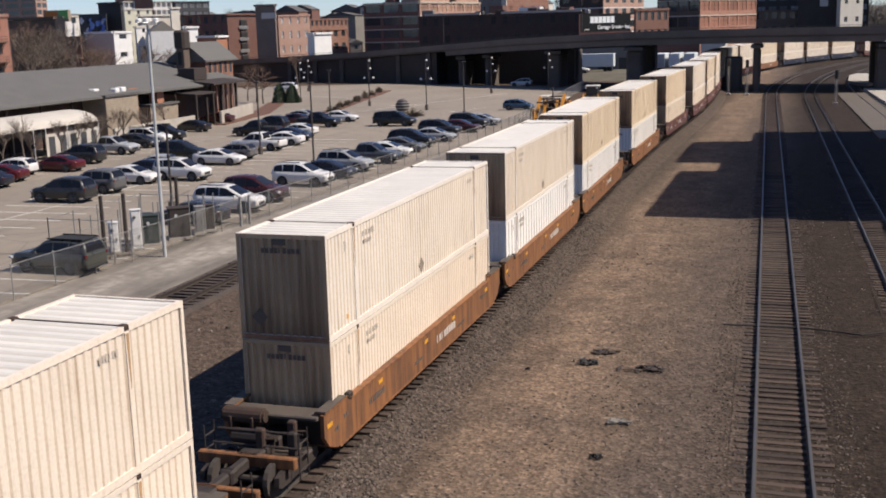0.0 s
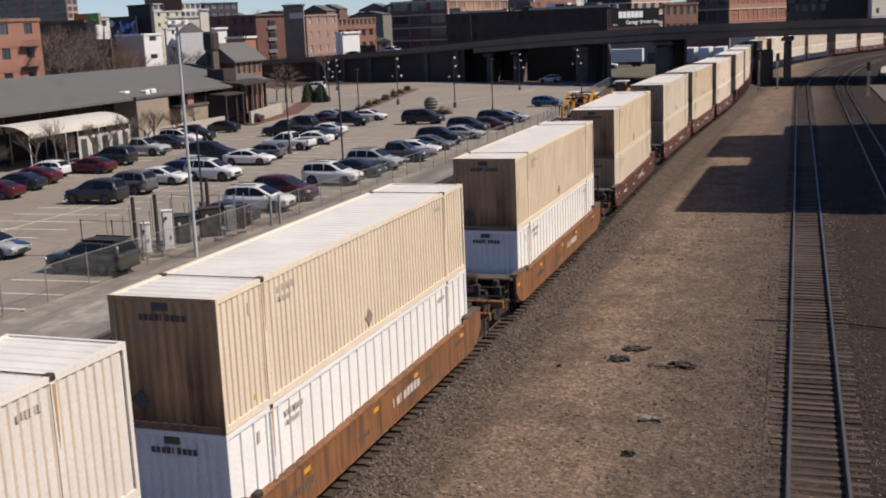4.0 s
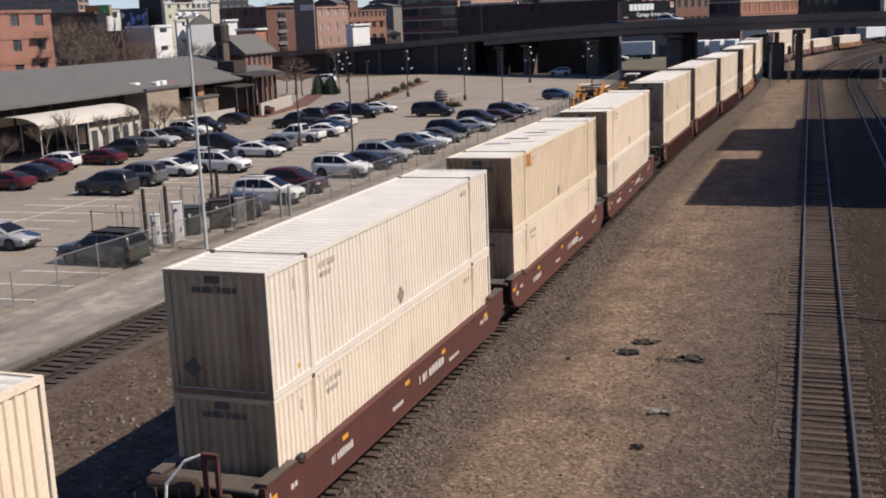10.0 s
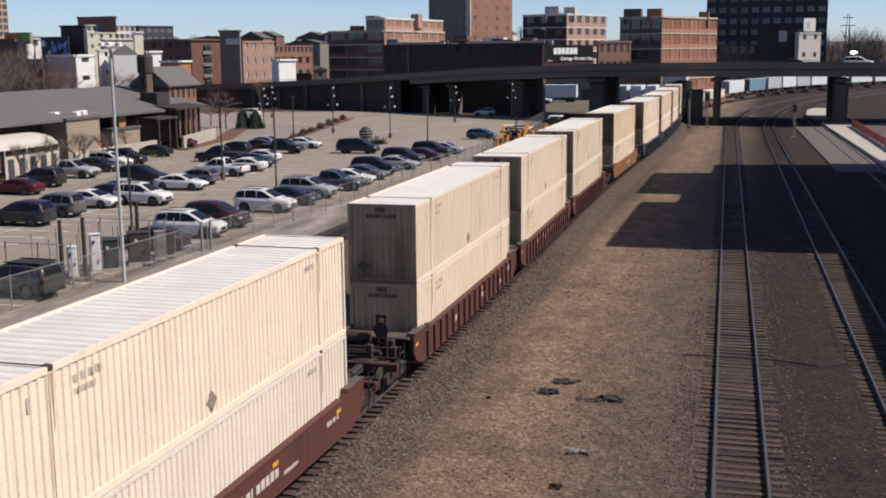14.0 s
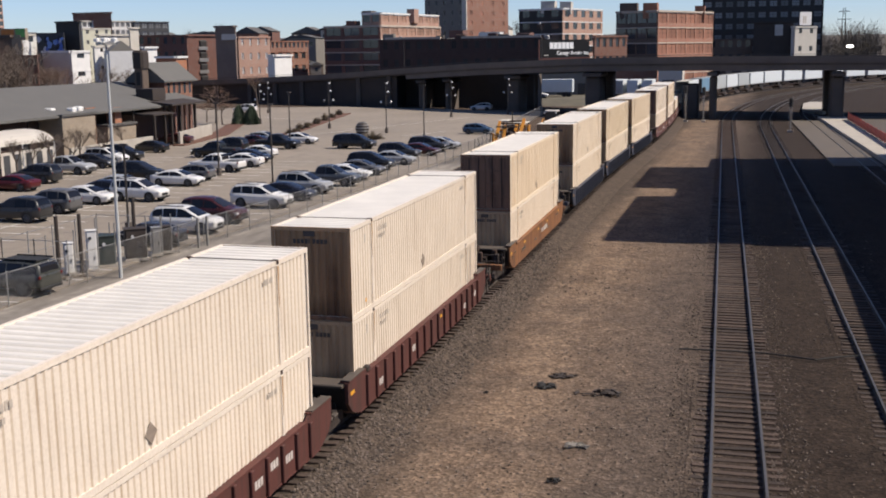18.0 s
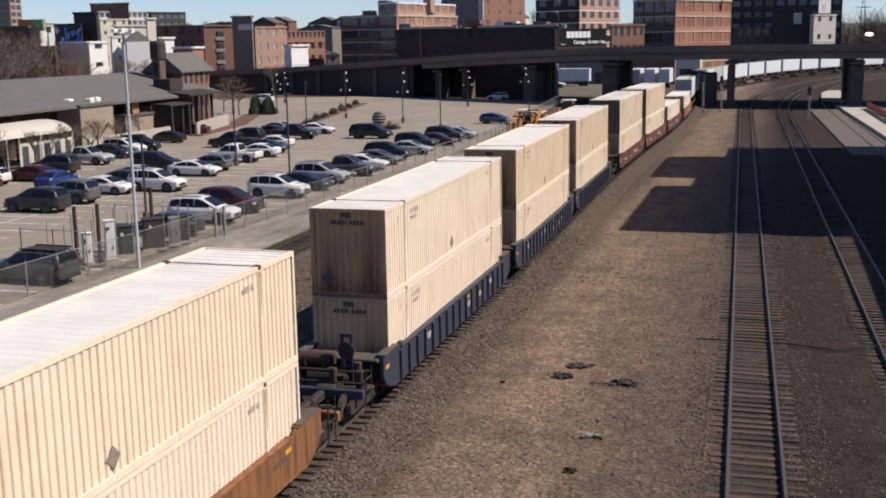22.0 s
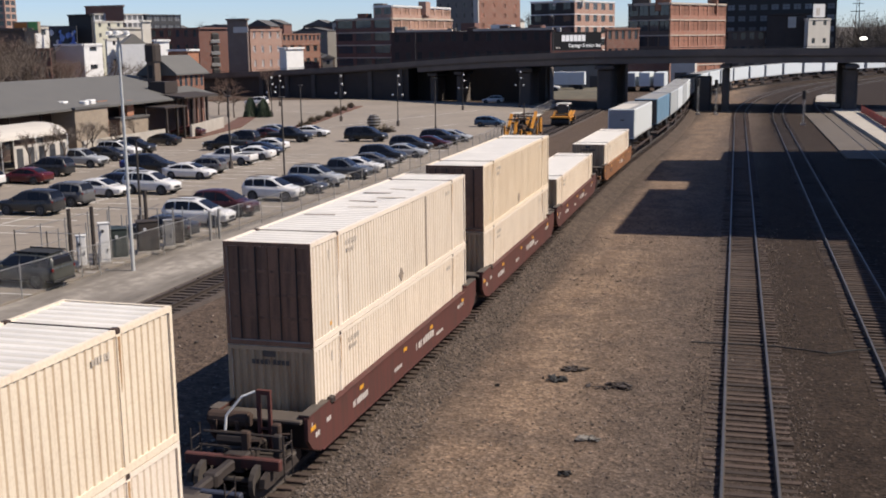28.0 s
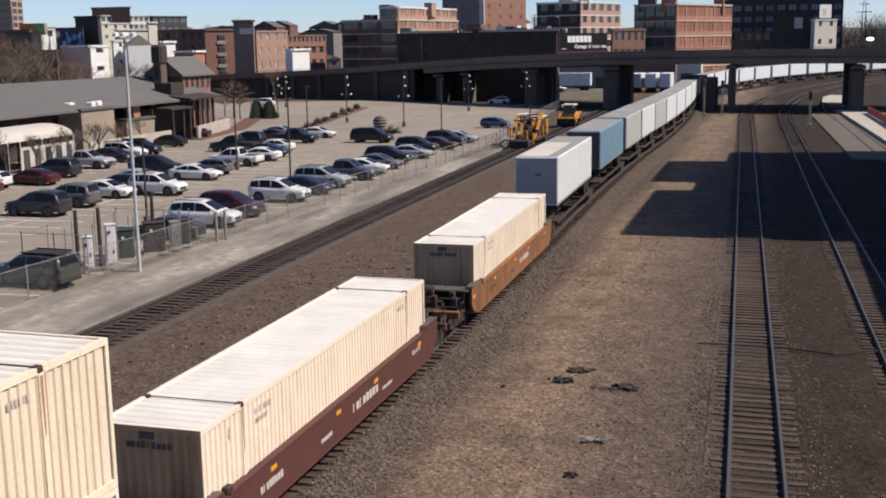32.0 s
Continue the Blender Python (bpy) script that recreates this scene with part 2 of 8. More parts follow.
def brick_material(name, a, mortar, scale=1.0):
    m, t, b = nodes(name)
    a, mortar = tuple(c * BASE_SCALE for c in a), tuple(c * BASE_SCALE for c in mortar)
    v = coords(t)
    sep = t.nodes.new("ShaderNodeSeparateXYZ")
    link(t, v, sep.inputs[0])
    add = t.nodes.new("ShaderNodeMath")
    add.operation = "ADD"
    link(t, sep.outputs[0], add.inputs[0])
    link(t, sep.outputs[1], add.inputs[1])
    comb = t.nodes.new("ShaderNodeCombineXYZ")
    link(t, add.outputs[0], comb.inputs[0])
    link(t, sep.outputs[2], comb.inputs[1])
    br = t.nodes.new("ShaderNodeTexBrick")
    br.inputs["Scale"].default_value = scale
    br.inputs["Brick Width"].default_value, br.inputs["Row Height"].default_value, br.inputs["Mortar Size"].default_value = 0.22, 0.075, 0.012
    br.inputs["Color1"].default_value = (*a, 1)
    br.inputs["Color2"].default_value = (*(k * 0.72 for k in a), 1)
    br.inputs["Mortar"].default_value = (*mortar, 1)
    link(t, comb.outputs[0], br.inputs["Vector"])
    big, mid = noise_node(t, v, 0.35, 5), noise_node(t, v, 2.2, 4)
    c = blend(t, ramp(t, big, 0.35, 0.7, 0, 0.5), br.outputs["Color"], tuple(k * 0.6 for k in a))
    c = blend(t, ramp(t, mid, 0.5, 0.75, 0, 0.35), c, tuple(min(1, k * 1.35) for k in a))
    link(t, c, b.inputs["Base Color"])
    b.inputs["Roughness"].default_value = 0.9
    add_bump(t, b, br.outputs["Fac"], 0.3, -0.01)
    return m


def glass_material(name, col=(0.02, 0.025, 0.03), rough=0.08, gloss=0.6):
    m, t, b = nodes(name)
    v = coords(t)
    oi = t.nodes.new("ShaderNodeObjectInfo")
    c = blend(t, oi.outputs["Random"], col, tuple(k * 2.6 for k in col))
    link(t, c, b.inputs["Base Color"])
    b.inputs["Roughness"].default_value = rough
    b.inputs["Specular IOR Level"].default_value = gloss
    add_bump(t, b, noise_node(t, v, 1.5, 2), 0.05, 0.01)
    return m


def glow_material(name, col, power):
    m, t, b = nodes(name)
    b.inputs["Base Color"].default_value = (*col, 1)
    b.inputs["Emission Color"].default_value = (*col, 1)
    b.inputs["Emission Strength"].default_value = power
    return m


DIRT, LOT, LANE = ground_material(), lot_material(), lane_material()
BALLAST = plain("ballast_stone", (0.082, 0.061, 0.048), 0.95, var=0.45, scale=2.5, fine=16, bump=1.0, world_space=True)
STONE = plain("loose_stone", (0.165, 0.13, 0.104), 0.9, var=0.3, scale=4, fine=30, bump=0.4, world_space=True, island=0.75)
BALLAST_STONE = plain("ballast_stones", (0.125, 0.096, 0.077), 0.95, var=0.3, scale=4, fine=30, bump=0.4, world_space=True, island=0.7)
TIE = plain("creosoted_tie", (0.08, 0.053, 0.04), 0.9, var=0.5, scale=3, fine=22, bump=0.6, each=0.55)
TIE_RUSTY = plain("weathered_tie", (0.066, 0.048, 0.039), 0.9, var=0.5, scale=3, fine=22, bump=0.5, each=0.3)
RAIL = plain("worn_rail", (0.062, 0.05, 0.042), 0.82, metal=0.0, var=0.3, scale=2, fine=30, bump=0.1)
RAIL_TOP = plain("polished_rail_head", (0.1, 0.095, 0.09), 0.46, metal=0.3, var=0.2, scale=2, fine=30, bump=0.03)
RAIL_RUSTY = plain("rusty_rail", (0.05, 0.036, 0.029), 0.8, metal=0.1, var=0.35, scale=3, fine=30)
CONCRETE = plain("weathered_concrete", (0.118, 0.098, 0.084), 0.9, var=0.3, scale=0.4, fine=6, bump=0.3)
# concrete darkened for walls that stand in shade
SHADED_WALL = plain("shaded_concrete_wall", (0.062, 0.05, 0.043), 0.9, var=0.4, scale=0.3, fine=5, bump=0.3)
CONCRETE_PALE = plain("pale_concrete", (0.46, 0.42, 0.36), 0.9, var=0.2, scale=0.6, fine=8, bump=0.2)
STEEL_DARK = plain("dark_girder_steel", (0.065, 0.06, 0.056), 0.7, var=0.3, scale=0.7, fine=8)
GALV = plain("galvanised_steel", (0.42, 0.41, 0.39), 0.5, metal=0.6, var=0.2, scale=3, fine=30, bump=0.05)
MAST = plain("dull_galvanised_mast", (0.52, 0.53, 0.52), 0.6, var=0.12, scale=3, fine=30, bump=0.05)
POLE_DARK = plain("dark_bronze_pole", (0.05, 0.042, 0.036), 0.6, var=0.3, scale=2, fine=20)
WHITE = plain("white_paint", (0.78, 0.77, 0.74), 0.55, var=0.1, scale=1, fine=12, bump=0.05)
LINE = plain("worn_line_paint", (0.8, 0.78, 0.72), 0.85, var=0.3, scale=2, fine=9, world_space=True)
SIGN_BLACK = plain("black_sign_paint", (0.012, 0.012, 0.013), 0.6, var=0.2, scale=0.5, fine=8, gloss=0.2)
SIGN_WHITE = plain("white_sign_paint", (0.95, 0.95, 0.93), 0.6, var=0.05, scale=1, fine=12, bump=0.0)
BLACK = plain("black_rubber", (0.02, 0.02, 0.02), 0.8, var=0.3, scale=5, fine=30)
IRON = plain("grimy_iron", (0.04, 0.029, 0.024), 0.75, var=0.4, scale=3, fine=20, bump=0.3)
GRIME = plain("rusty_grime", (0.06, 0.034, 0.023), 0.85, var=0.5, scale=4, fine=18, bump=0.4)
DECK = plain("dusty_steel_deck", (0.105, 0.084, 0.067), 0.8, var=0.3, scale=2, fine=14)
CREAM = streaked("cream_container_paint", (0.74, 0.655, 0.55), (0.36, 0.235, 0.135), 0.4, 0.55)
CREAM_WARM = streaked("yellowed_container_paint", (0.76, 0.66, 0.515), (0.38, 0.215, 0.11), 0.45, 0.54)
CREAM_PALE = streaked("pale_container_paint", (0.71, 0.66, 0.59), (0.36, 0.28, 0.21), 0.35, 0.56)
PURE = streaked("white_container_paint", (0.80, 0.795, 0.775), (0.40, 0.37, 0.34), 0.25, 0.6)
# ends: grime and rust, with the shade of that side mixed into the brown
END_SHADED_DIRT = end_material("shaded_grimy_container_end", (0.53, 0.365, 0.215), (0.13, 0.054, 0.024), 0.7)
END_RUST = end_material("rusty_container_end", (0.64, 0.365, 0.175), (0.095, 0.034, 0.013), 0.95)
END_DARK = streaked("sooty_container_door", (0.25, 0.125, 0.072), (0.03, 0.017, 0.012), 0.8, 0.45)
GROOVE = streaked("brown_groove_paint", (0.67, 0.56, 0.43), (0.30, 0.19, 0.10), 0.5, 0.48)
GROOVE_WARM = streaked("warm_brown_groove_paint", (0.61, 0.48, 0.335), (0.30, 0.18, 0.09), 0.5, 0.46)
RUST_RUN = streaked("rust_run", (0.46, 0.29, 0.14), (0.16, 0.08, 0.035), 0.9, 0.42, 0.8)
GROOVE_WHITE = streaked("grey_groove_paint", (0.6, 0.585, 0.56), (0.36, 0.33, 0.29), 0.4, 0.5)
ROOF_WHITE = plain("container_roof_paint", (0.79, 0.75, 0.68), 0.6, var=0.14, scale=0.7, fine=9, bump=0.05)
# greyer rib valleys: the ribs' soft shading put into the colour
ROOF_SHADE = plain("shaded_roof_groove", (0.63, 0.585, 0.515), 0.75, var=0.2, scale=0.9, fine=9, bump=0.05)
ORANGE = streaked("rusty_orange_railcar_paint", (0.24, 0.10, 0.034), (0.055, 0.028, 0.018), 0.95, 0.38, 0.8)
MAROON = streaked("maroon_railcar_paint", (0.088, 0.026, 0.02), (0.035, 0.02, 0.015), 0.8, 0.45, 0.75)
BLUE = streaked("blue_railcar_paint", (0.031, 0.037, 0.06), (0.03, 0.028, 0.03), 0.6, 0.5, 0.6)
TRAILER_BLUE = plain("blue_trailer_paint", (0.15, 0.27, 0.38), 0.5, var=0.12, scale=0.8)
TRAILER_WHITE = plain("white_trailer_paint", (0.68, 0.72, 0.73), 0.5, var=0.08, scale=0.8)
TRAILER_SILVER = plain("silver_trailer_skin", (0.45, 0.475, 0.475), 0.5, var=0.12, scale=0.8)
TRAILER_ROOF = plain("dirty_trailer_roof", (0.30, 0.295, 0.28), 0.8, var=0.3, scale=0.5)
# trailer ends turned from the sun, with their shade in the grey
TRAILER_END_SHADE = plain("shaded_trailer_end", (0.37, 0.37, 0.375), 0.6, var=0.15, scale=0.8)
MARK_WHITE = plain("white_lettering", (0.62, 0.57, 0.52), 0.7, var=0.2, scale=6)
MARK_GREY = plain("grey_lettering", (0.54, 0.47, 0.39), 0.7, var=0.25, scale=6)
MARK_DARK = plain("dark_lettering", (0.13, 0.1, 0.08), 0.7, var=0.3, scale=6)
MARK_PLACARD = plain("faded_placard", (0.3, 0.24, 0.19), 0.7, var=0.3, scale=6)
ORANGE_MARK = plain("orange_paint_mark", (0.62, 0.24, 0.07), 0.7, var=0.3, scale=6)
MARK_YELLOW = plain("yellow_reflector", (0.75, 0.36, 0.03), 0.5, var=0.2, scale=6)
YELLOW = plain("machine_yellow_paint", (0.58, 0.25, 0.028), 0.5, var=0.3, scale=2, fine=12)
GLASS, GLASS_CAR = glass_material("window_glass"), glass_material("car_glass", (0.006, 0.006, 0.007), 0.12, 0.3)
GLASS_BLIND = glass_material("brick_filled_window", (0.13, 0.06, 0.042), 0.8)
INFILL = plain("pale_brick_infill", (0.42, 0.25, 0.175), 0.9, var=0.25, scale=0.8, fine=8, each=0.3)
INFILL_RED = plain("red_brick_infill", (0.34, 0.155, 0.1), 0.9, var=0.25, scale=0.8, fine=8, each=0.35)
GLASS_DIM = glass_material("dusty_dark_window", (0.016, 0.014, 0.013), 0.4, 0.3)
GLASS_PALE = glass_material("pale_window", (0.08, 0.083, 0.085), 0.35)
BRICK_RED = brick_material("red_brick", (0.30, 0.115, 0.07), (0.28, 0.24, 0.2))
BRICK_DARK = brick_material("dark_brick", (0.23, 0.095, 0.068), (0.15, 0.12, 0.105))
BRICK_ORANGE = brick_material("orange_brick", (0.46, 0.17, 0.082), (0.36, 0.24, 0.17))
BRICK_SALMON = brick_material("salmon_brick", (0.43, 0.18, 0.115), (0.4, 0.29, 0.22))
BRICK_ROSE = brick_material("faded_rose_brick", (0.36, 0.135, 0.088), (0.36, 0.25, 0.2))
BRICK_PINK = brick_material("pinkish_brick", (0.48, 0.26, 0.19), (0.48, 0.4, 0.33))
# brick darkened to stand for walls in shade
BRICK_BLACK = brick_material("near_black_brick", (0.088, 0.047, 0.038), (0.07, 0.055, 0.05))
BRICK_GREY = brick_material("grey_brown_brick", (0.24, 0.175, 0.145), (0.24, 0.2, 0.17))
BRICK_TAN = brick_material("tan_brick", (0.36, 0.28, 0.2), (0.36, 0.32, 0.26))
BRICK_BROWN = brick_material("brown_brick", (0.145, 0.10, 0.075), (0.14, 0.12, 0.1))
STUCCO = plain("pale_stucco", (0.6, 0.56, 0.49), 0.9, var=0.15, scale=0.3, fine=6)
PALE_YELLOW = plain("pale_yellow_render", (0.66, 0.64, 0.5), 0.85, var=0.15, scale=0.4, fine=6)
BAND = plain("limestone_band", (0.56, 0.47, 0.38), 0.85, var=0.2, scale=0.8, fine=8)
SLATE_WALL = plain("dark_slate_wall", (0.06, 0.062, 0.068), 0.8, var=0.25, scale=0.4, fine=6)
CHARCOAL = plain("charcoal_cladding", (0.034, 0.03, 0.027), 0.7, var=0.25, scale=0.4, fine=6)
GREY_WALL = plain("grey_render", (0.22, 0.205, 0.18), 0.85, var=0.2, scale=0.4, fine=6)
ROOF_GREY = plain("grey_shingle_roof", (0.128, 0.124, 0.115), 0.9, var=0.18, scale=0.6, fine=9, bump=0.4)
ROOF_FLAT = plain("tar_roof", (0.11, 0.105, 0.1), 0.95, var=0.3, scale=0.4, fine=6)
TIMBER_DARK = plain("dark_stained_timber", (0.045, 0.033, 0.027), 0.8, var=0.3, scale=2, fine=14)
CANVAS = plain("white_tent_canvas", (0.55, 0.51, 0.45), 0.8, var=0.06, scale=0.5, fine=8)
BARK = plain("grey_bark", (0.13, 0.10, 0.08), 0.95, var=0.3, scale=4, fine=20, bump=0.5)
TWIG = plain("bare_twigs", (0.15, 0.115, 0.09), 0.95, var=0.3, scale=4, fine=20)
TWIG_BRONZE = plain("bronze_budding_twigs", (0.19, 0.12, 0.085), 0.95, var=0.3, scale=2, fine=12)
CONIFER = plain("conifer_needles", (0.05, 0.075, 0.04), 0.9, var=0.4, scale=2, fine=12)
SHRUB = plain("dry_shrub", (0.2, 0.16, 0.11), 0.95, var=0.4, scale=2, fine=12)
GRASS = plain("dormant_grass", (0.135, 0.118, 0.08), 0.95, var=0.4, scale=0.4, fine=6, world_space=True)
WOODS = plain("leafless_woods", (0.14, 0.12, 0.10), 0.95, var=0.4, scale=0.1, fine=1.5, world_space=True)
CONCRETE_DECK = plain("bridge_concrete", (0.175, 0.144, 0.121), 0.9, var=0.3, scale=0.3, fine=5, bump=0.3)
GRAVEL_GREY = plain("grey_gravel", (0.1, 0.082, 0.066), 0.95, var=0.35, scale=0.5, fine=9, bump=0.5, world_space=True)
YARD_GREEN = plain("dark_green_cabinet_paint", (0.028, 0.04, 0.036), 0.6, var=0.3, scale=2, fine=14)
PAVING = plain("worn_pale_paving", (0.128, 0.106, 0.084), 0.9, var=0.3, scale=0.25, fine=5, bump=0.3, world_space=True)
MULCH = plain("red_brown_mulch", (0.15, 0.07, 0.045), 0.95, var=0.4, scale=1, fine=10, world_space=True)
# emission stands for the sun's glare on lamp heads by day
LAMP_GLARE = glow_material("sun_glare_lens", (1.0, 0.95, 0.85), 2.5)
RED_PAINT = plain("faded_red_paint", (0.55, 0.1, 0.065), 0.7, var=0.25, scale=0.8)


# ---- mesh building ----
class Build:
    """Collects faces for one mesh."""

    def __init__(self):
        self.v, self.f = [], []

    def add(self, verts, faces):
        n = len(self.v)
        self.v += [tuple(p) for p in verts]
        self.f += [tuple(n + i for i in q) for q in faces]
        return self

    def box(self, x0, x1, y0, y1, z0, z1):
        return self.add([(x0, y0, z0), (x1, y0, z0), (x1, y1, z0), (x0, y1, z0), (x0, y0, z1), (x1, y0, z1), (x1, y1, z1), (x0, y1, z1)],
                        [(0, 3, 2, 1), (4, 5, 6, 7), (0, 1, 5, 4), (1, 2, 6, 5), (2, 3, 7, 6), (3, 0, 4, 7)])

    def soft(self, x0, x1, y0, y1, z0, z1, r):
        """A box whose edges along z and round the top are chamfered."""
        r = min(r, (x1 - x0) / 2.1, (y1 - y0) / 2.1, (z1 - z0) / 2.1)
        ring = lambda k, z: [(x0 + k, y0 + r, z), (x0 + r, y0 + k, z), (x1 - r, y0 + k, z), (x1 - k, y0 + r, z), (x1 - k, y1 - r, z), (x1 - r, y1 - k, z), (x0 + r, y1 - k, z), (x0 + k, y1 - r, z)]
        a, b, c = ring(0, z0), ring(0, z1 - r), ring(r * 0.9, z1)
        q = [tuple(range(7, -1, -1)), tuple(range(16, 24))]
        for o in (0, 8):
            q += [(o + i, o + (i + 1) % 8, o + 8 + (i + 1) % 8, o + 8 + i) for i in range(8)]
        return self.add(a + b + c, q)

    def prism(self, outline, axis, lo, hi):
        """A closed outline (counter-clockwise seen from the axis' far end) pushed along an axis."""
        n = len(outline)
        place = {"x": lambda p, h: (h, p[0], p[1]), "y": lambda p, h: (p[0], h, p[1]), "z": lambda p, h: (p[0], p[1], h)}[axis]
        return self.add([place(p, lo) for p in outline] + [place(p, hi) for p in outline],
                        [tuple(range(n - 1, -1, -1)), tuple(range(n, 2 * n))] + [(i, (i + 1) % n, n + (i + 1) % n, n + i) for i in range(n)])

    def rod(self, a, b, r, n=6, r2=None):
        a, b = Vector(a), Vector(b)
        q = (b - a).to_track_quat("Z", "Y")
        r2 = r if r2 is None else r2
        va = [a + q @ Vector((r * math.cos(6.2832 * i / n), r * math.sin(6.2832 * i / n), 0)) for i in range(n)]
        vb = [b + q @ Vector((r2 * math.cos(6.2832 * i / n), r2 * math.sin(6.2832 * i / n), 0)) for i in range(n)]
        return self.add(va + vb, [tuple(range(n - 1, -1, -1)), tuple(range(n, 2 * n))] + [(i, (i + 1) % n, n + (i + 1) % n, n + i) for i in range(n)])

    def ball(self, c, r, seg=8, rings=5, squash=1.0, jag=0.0):
        v = [(c[0], c[1], c[2] + r * squash)]
        for k in range(1, rings):
            a = math.pi * k / rings
            for i in range(seg):
                g = r * (1 + random.uniform(-jag, jag))
                v.append((c[0] + g * math.sin(a) * math.cos(6.2832 * i / seg), c[1] + g * math.sin(a) * math.sin(6.2832 * i / seg), c[2] + g * squash * math.cos(a)))
        v.append((c[0], c[1], c[2] - r * squash))
        f = [(0, 1 + i, 1 + (i + 1) % seg) for i in range(seg)]
        for k in range(rings - 2):
            o = 1 + k * seg
            f += [(o + i, o + seg + i, o + seg + (i + 1) % seg, o + (i + 1) % seg) for i in range(seg)]
        o, last = 1 + (rings - 2) * seg, len(v) - 1
        f += [(o + (i + 1) % seg, o + i, last) for i in range(seg)]
        return self.add(v, f)

    def ribbon(self, pts, profile):
        """A closed cross-section (offset to the right, height) swept along points (x, y, heading)."""
        n = len(profile)
        v = []
        for x, y, z, h in pts:
            c, s = math.cos(h), math.sin(h)
            v += [(x + o * c, y - o * s, z + k) for o, k in profile]
        f = []
        for j in range(len(pts) - 1):
            f += [(j * n + i, j * n + (i + 1) % n, (j + 1) * n + (i + 1) % n, (j + 1) * n + i) for i in range(n)]
        f += [tuple(range(n - 1, -1, -1)), tuple(range((len(pts) - 1) * n, len(pts) * n))]
        return self.add(v, f)

    def mesh(self, name, material, smooth=False, second=None, pick=None):
        """second, pick: a second material for the faces whose number pick accepts."""
        me = bpy.data.meshes.new(name)
        me.from_pydata(self.v, [], self.f)
        me.materials.append(material)
        if second:
            me.materials.append(second)
            me.polygons.foreach_set("material_index", [1 if pick(i) else 0 for i in range(len(self.f))])
        if smooth:
            me.shade_smooth()
        me.update()
        return me


def part(name, what, material, parent, label="", at=None, smooth=False):
    """One mesh object under a thing or a part. what: a Build, or a mesh that is shared."""
    ob = new(name, what.mesh(name, material, smooth) if isinstance(what, Build) else what)
    ob.parent = parent
    if at is not None:
        ob.matrix_basis = at
    return tagged(ob, label, kind="stuff" if name in ("number_mark", "lettering", "small_bar") else "")


def thing(name, label, category, at=None, group="", kind=""):
    ob = new(name)
    ob.empty_display_size = 0.2
    if at is not None:
        ob.matrix_basis = at
    return tagged(ob, label, category, group, kind)


def solid(name, b, material, label, category, kind="", at=None, smooth=False, group=""):
    ob = new(name, b.mesh(name, material, smooth))
    if at is not None:
        ob.matrix_basis = at
    return tagged(ob, label, category, group, kind)


# ---- ground ----
GROUND_Z = -0.2
b = Build()
xs = [-2500, -600, -200, -60] + [-40 + 2 * i for i in range(33)] + [60, 200, 600, 2500]
ys = [-700, -100, 0] + [10 + 2 * i for i in range(60)] + [160, 200, 300, 500, 1000, 3000]
grid = [(x, y, GROUND_Z + (0.035 * noise.noise((x * 0.21, y * 0.13, 0)) + 0.02 * noise.noise((x * 0.9, y * 0.9, 3)) if -40 < x < 24 and 10 < y < 128 else 0)) for y in ys for x in xs]
w = len(xs)
b.add(grid, [(j * w + i, j * w + i + 1, (j + 1) * w + i + 1, (j + 1) * w + i) for j in range(len(ys) - 1) for i in range(w - 1)])
ground = solid("ground", b, DIRT, "brown dirt and gravel ground of a rail yard", "ground", "structure", smooth=True)


# ---- tracks ----
def place_on(x, y, h, straight, radius, d):
    """Where a track is d metres from its start: x, y and the heading to the right of north."""
    if d <= straight:
        return x + d * math.sin(h), y + d * math.cos(h), h
    x, y, a = x + straight * math.sin(h), y + straight * math.cos(h), (d - straight) / radius
    return x + radius * (math.cos(h) - math.cos(h + a)), y + radius * (math.sin(h + a) - math.sin(h)), h + a


TRAIN_START = (-13.215, 0.0177)
TRAIN_ARCS = ((70, -0.000565), (55, 0.000824), (67, -0.000949), (900, 0.003158))


def on_line(d):
    """The freight line: a nearly straight run of easy arcs and then a curve to the right."""
    x, h = TRAIN_START
    y = 0.0
    if d < 0:
        return x + d * math.sin(h), d * math.cos(h), h
    for length, bend in TRAIN_ARCS:
        run = min(d, length)
        x, y, h = x + run * math.sin(h + bend * run / 2), y + run * math.cos(h + bend * run / 2), h + bend * run
        d -= run
        if d <= 0:
            break
    return x, y, h


RAIL_HEAD = [(-0.038, 0), (0.038, 0), (0.038, -0.045), (0.012, -0.058), (0.012, -0.155), (0.076, -0.175), (0.076, -0.186), (-0.076, -0.186), (-0.076, -0.175), (-0.012, -0.155), (-0.012, -0.058), (-0.038, -0.045)]
tie_mesh, tie_mesh_b = [Build().soft(-1.3, 1.3, -0.115, 0.115, -0.18, 0.0, 0.015).mesh("tie", m) for m in (TIE, TIE_RUSTY)]


